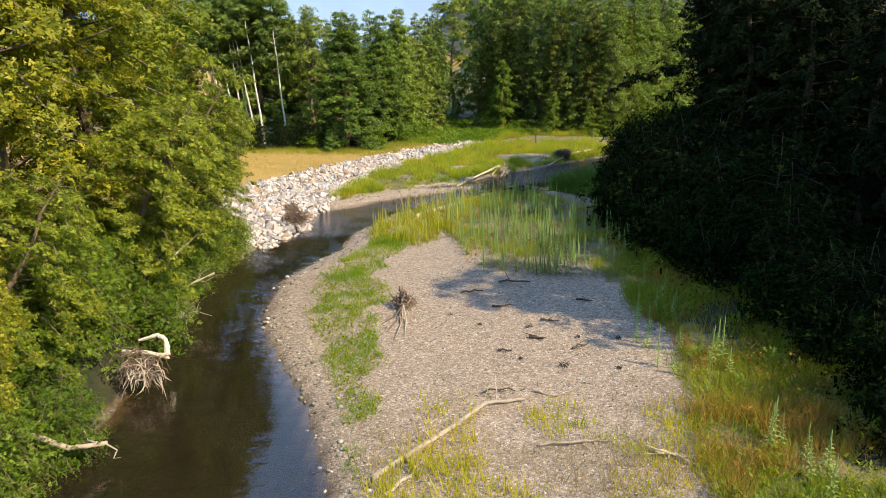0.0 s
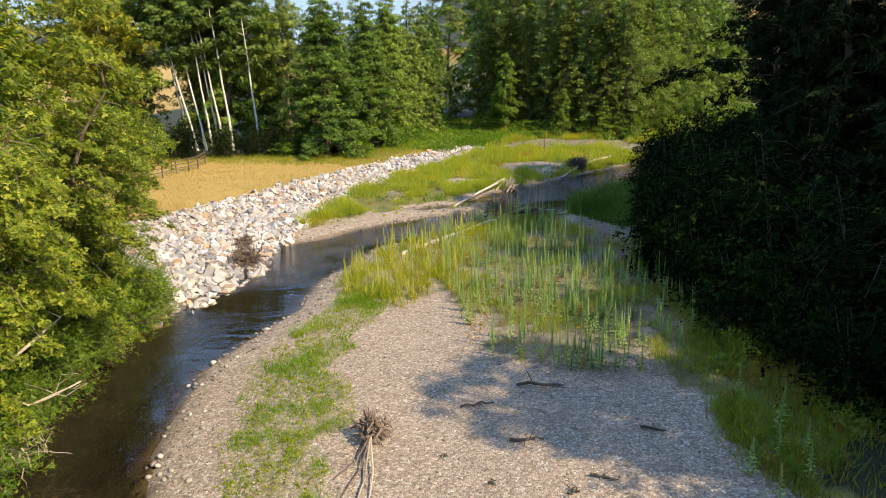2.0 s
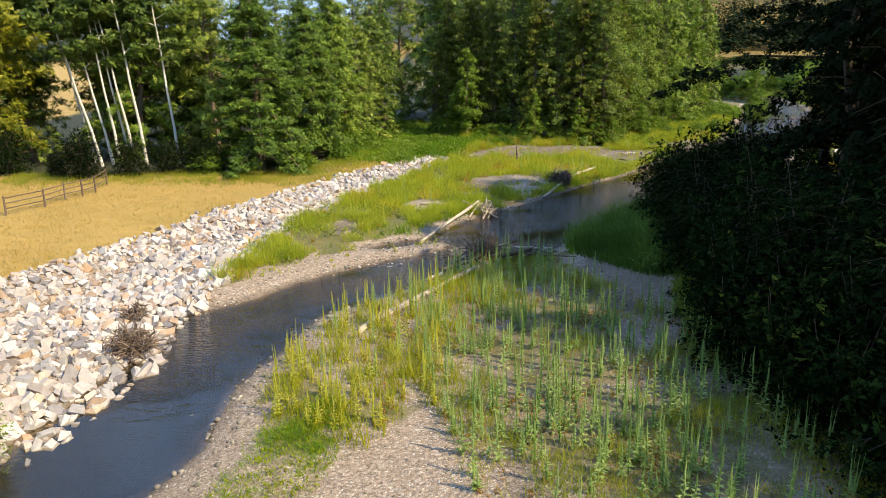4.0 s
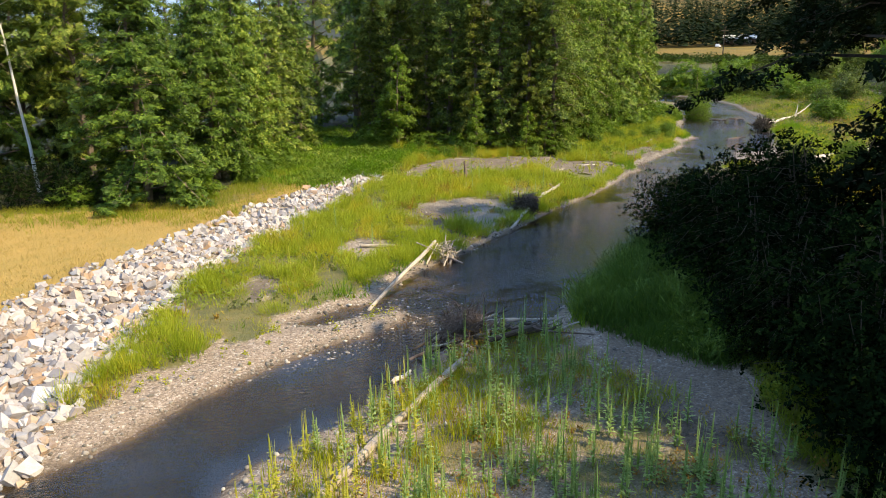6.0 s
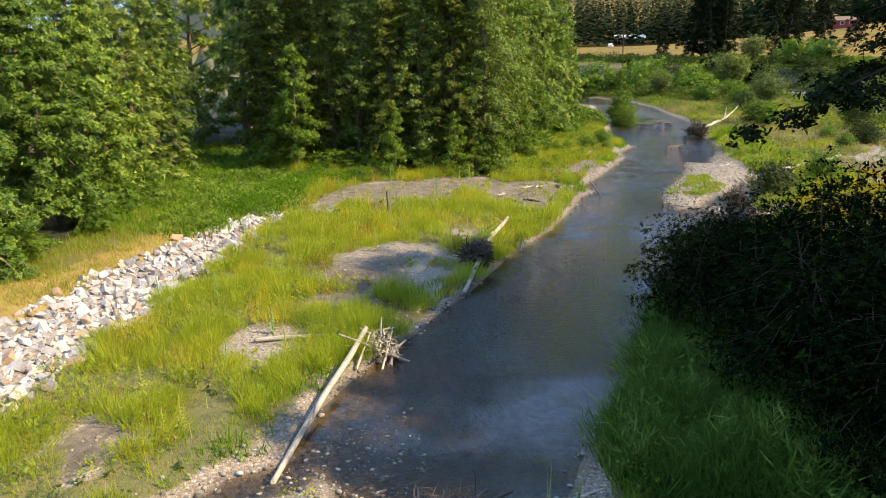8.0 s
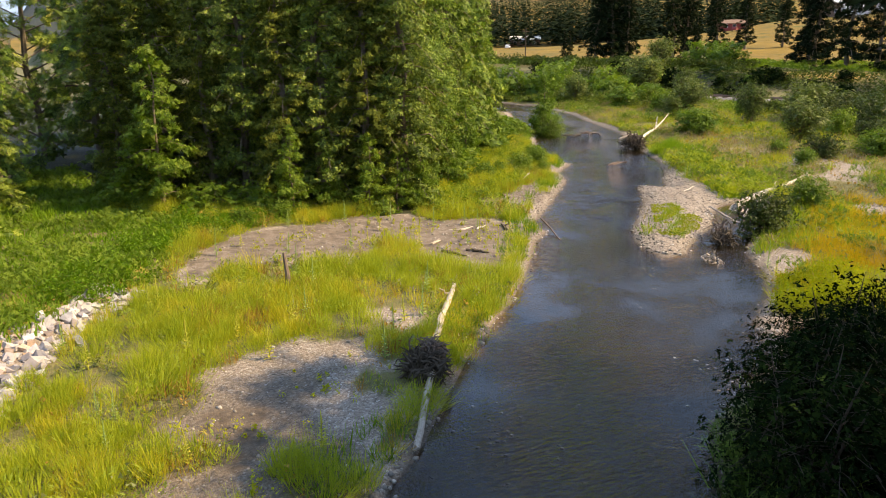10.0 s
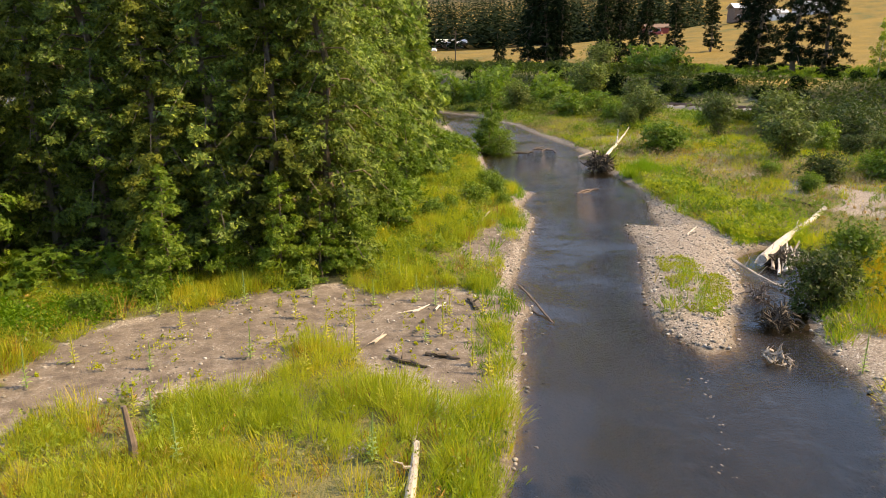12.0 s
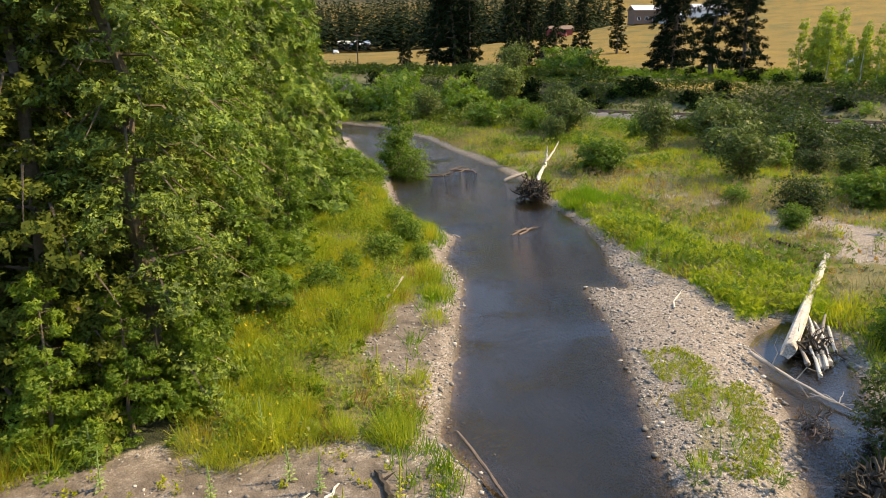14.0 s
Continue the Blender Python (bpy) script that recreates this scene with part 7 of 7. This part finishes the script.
# ---- stones, last ----
def hull_stone(seed, flat=0.6):
    """A broken block: jittered corners of a box, some knocked off."""
    rng = np.random.default_rng(seed)
    bm = bmesh.new()
    for sx in (-1, 1):
        for sy in (-1, 1):
            for sz in (-1, 1):
                k = rng.uniform(0.75, 1.0)
                bm.verts.new((sx * k * rng.uniform(0.55, 1.2), sy * k * rng.uniform(0.5, 1.0), sz * flat * k * rng.uniform(0.5, 1.2)))
    d = Vector(rng.normal(size=3)).normalized()
    bm.verts.new((d.x * 1.15, d.y * 0.8, d.z * flat))
    bmesh.ops.convex_hull(bm, input=bm.verts)
    bmesh.ops.delete(bm, geom=[v for v in bm.verts if not v.link_faces], context="VERTS")
    bmesh.ops.triangulate(bm, faces=bm.faces)
    me = bpy.data.meshes.new("stone")
    bm.to_mesh(me)
    bm.free()
    me.materials.append(RIPRAP)
    return me


def revetment():
    rng = np.random.default_rng(9)
    ob = thing("stone_revetment", "long bank of pale angular quarry stones along the river", "revetment", kind="structure")
    kinds = [hull_stone(300 + i) for i in range(14)]

    def along(line, k):
        seg = np.hypot(*np.diff(np.array(line), axis=0).T)
        cum = np.concatenate([[0], np.cumsum(seg)]) / seg.sum()
        return np.array([np.interp(k, cum, [p[0] for p in line]), np.interp(k, cum, [p[1] for p in line])])
    spots = []
    for k in np.arange(0, 1.0, 0.0046):
        a, b = along(RIPRAP_TOP, k), along(RIPRAP_FOOT, k)
        w = float(np.hypot(*(b - a)))
        for j in np.arange(-0.05, 1.06, (0.22 if a[1] < 48 else 0.19) / max(w, 1)):
            f = j + rng.normal() * 0.2 / max(w, 1)
            p = a + (b - a) * f + rng.normal(size=2) * 0.12
            spots.append((p[0], p[1], rng.uniform(0.08, 0.135 + 0.15 * rng.uniform() ** 2) * (1.12 if f > 0.7 else 1) * (0.95 if p[1] < 47 else 0.85)))
    xy = np.array(spots)
    zs = height(xy[:, 0], xy[:, 1])
    single, vs, fs, base = 0, [], [], 0
    for (x, y, r), z in zip(spots, zs):
        me = kinds[rng.integers(len(kinds))]
        m = pose(x, y, max(z, -0.1) + r * 0.25, rng.uniform(-60, 60), rng.uniform(-60, 60), rng.uniform(0, 360)) @ Matrix.Diagonal((r * 1.1, r * 1.1, r, 1))
        if 34 < y < 49 and single < 300 and rng.uniform() < 0.3:
            o = new("stone", me)
            o.parent, o.matrix_basis = ob, m
            single += 1
        else:
            co = np.empty(len(me.vertices) * 3, np.float32)
            me.vertices.foreach_get("co", co)
            tri = np.empty(len(me.loops), np.int32)
            me.loops.foreach_get("vertex_index", tri)
            mm = np.array(m)
            vs.append(co.reshape(-1, 3) @ mm[:3, :3].T + mm[:3, 3])
            fs.append(tri.reshape(-1, 3) + base)
            base += len(me.vertices)
    tagged(part("stones", np_mesh("stones", np.concatenate(vs), np.concatenate(fs)), RIPRAP, ob), kind="stuff")


def cobbles(name, label, n, box, accept, size, seed, mat=COBBLE):
    rng = np.random.default_rng(seed)
    x, y = rng.uniform(box[0], box[1], n), rng.uniform(box[2], box[3], n)
    keep = rng.uniform(0, 1, n) < accept(x, y)
    x, y = x[keep], y[keep]
    z = height(x, y)
    g = (1 + 5 ** 0.5) / 2
    ico = np.array([(-1, g, 0), (1, g, 0), (-1, -g, 0), (1, -g, 0), (0, -1, g), (0, 1, g), (0, -1, -g), (0, 1, -g), (g, 0, -1), (g, 0, 1), (-g, 0, -1), (-g, 0, 1)]) / 1.9
    tri = np.array([(0, 11, 5), (0, 5, 1), (0, 1, 7), (0, 7, 10), (0, 10, 11), (1, 5, 9), (5, 11, 4), (11, 10, 2), (10, 7, 6), (7, 1, 8), (3, 9, 4), (3, 4, 2), (3, 2, 6), (3, 6, 8), (3, 8, 9), (4, 9, 5), (2, 4, 11), (6, 2, 10), (8, 6, 7), (9, 8, 1)])
    m = len(x)
    r = size[0] + (size[1] - size[0]) * rng.uniform(0, 1, m) ** 2.2
    a = rng.uniform(0, 2 * math.pi, m)
    sx, sy, sz = r * rng.uniform(0.8, 1.3, m), r * rng.uniform(0.6, 1.0, m), r * rng.uniform(0.4, 0.7, m)
    p = ico[None] * np.stack([sx, sy, sz], axis=1)[:, None, :]
    c, s = np.cos(a)[:, None], np.sin(a)[:, None]
    p = np.stack([p[..., 0] * c - p[..., 1] * s + x[:, None], p[..., 0] * s + p[..., 1] * c + y[:, None], p[..., 2] + (np.maximum(z, -0.025) + sz * 0.15)[:, None]], axis=2)
    f = tri[None] + 12 * np.arange(m)[:, None, None]
    ob = part(name, np_mesh(name, p.reshape(-1, 3), f.reshape(-1, 3)), mat, smooth=True)
    return tagged(ob, label, "cobbles", kind="stuff")


def edge_stones(x, y):
    sd = shore(x, y)
    return ((sd > -0.06) & (sd < 1.0)) * 1.0 * (away(x, y, RIPRAP_TOP)[0] > 3.5)


def bar_stones(x, y):
    return ((shore(x, y) > 0.2) & (growth(x, y) < 0.5)) * 1.0


revetment()
cobbles("shore_cobbles", "grey and tan river cobbles along the water's edge", 66000, (-8, 45, 10, 95), edge_stones, (0.025, 0.095), 1)
cobbles("shallow_stones", "stones standing out of the shallows", 2600, (-4, 5, 43, 51), lambda x, y: inside(x, y, [(-3.5, 43.6), (1, 45.2), (4.0, 47.5), (4.6, 50.2), (2, 49.6), (0, 47.6)]) * 1.0, (0.02, 0.07), 5)
cobbles("spit_stones", "dark wet stones scattered in the shallows off the spit", 2600, (14.5, 26, 54, 67), lambda x, y: inside(x, y, [(22.6, 64.8), (23.3, 64.3), (21.7, 63.0), (20.4, 61.7), (19.1, 60.5), (18.6, 60.9), (20.0, 61.9), (21.1, 63.5)]) * 0.55 + inside(x, y, [(16.5, 55.3), (15.6, 56.6), (17.4, 58.6), (20.4, 59.6), (21.6, 58.6), (19.4, 55.6)]) * (vnoise(x, y, 0.9, 95) > 0.6), (0.02, 0.06), 6)
cobbles("point_bar_cobbles", "rounded grey cobbles of the point bar", 15000, (22, 42, 63, 82), bar_stones, (0.024, 0.065), 2)
cobbles("gravel_bar_cobbles", "pale pebbles of the wide gravel bar", 5200, (-6, 7, 9, 33), bar_stones, (0.014, 0.045), 3)
cobbles("flood_plain_cobbles", "grey pebbles in the bare patches of the flood plain", 6000, (-7, 23, 40, 77), bar_stones, (0.025, 0.08), 4)
cobbles("riffle_stones", "dark wet stones breaking the surface of the riffle", 9000, (3, 19, 48, 62), lambda x, y: inside(x, y, [(5.6, 52.4), (7.6, 54.9), (11.0, 57.8), (14.6, 61.0), (17.6, 62.6), (16.4, 59.4), (13.4, 56.0), (10.6, 53.6), (8.0, 51.2), (6.0, 50.2)]) * smooth(vnoise(x, y, 1.5, 96) + 0.5 * vnoise(x, y, 0.5, 97), 0.55, 0.95) * 0.6, (0.02, 0.06), 7, WET_STONE)
cobbles("bar_edge_stones", "dark wet stones in the shallows along the banks", 42000, (-8, 45, 10, 95), lambda x, y: ((shore(x, y) < 0) & (shore(x, y) > -0.8)) * 0.35, (0.02, 0.065), 8, WET_STONE)
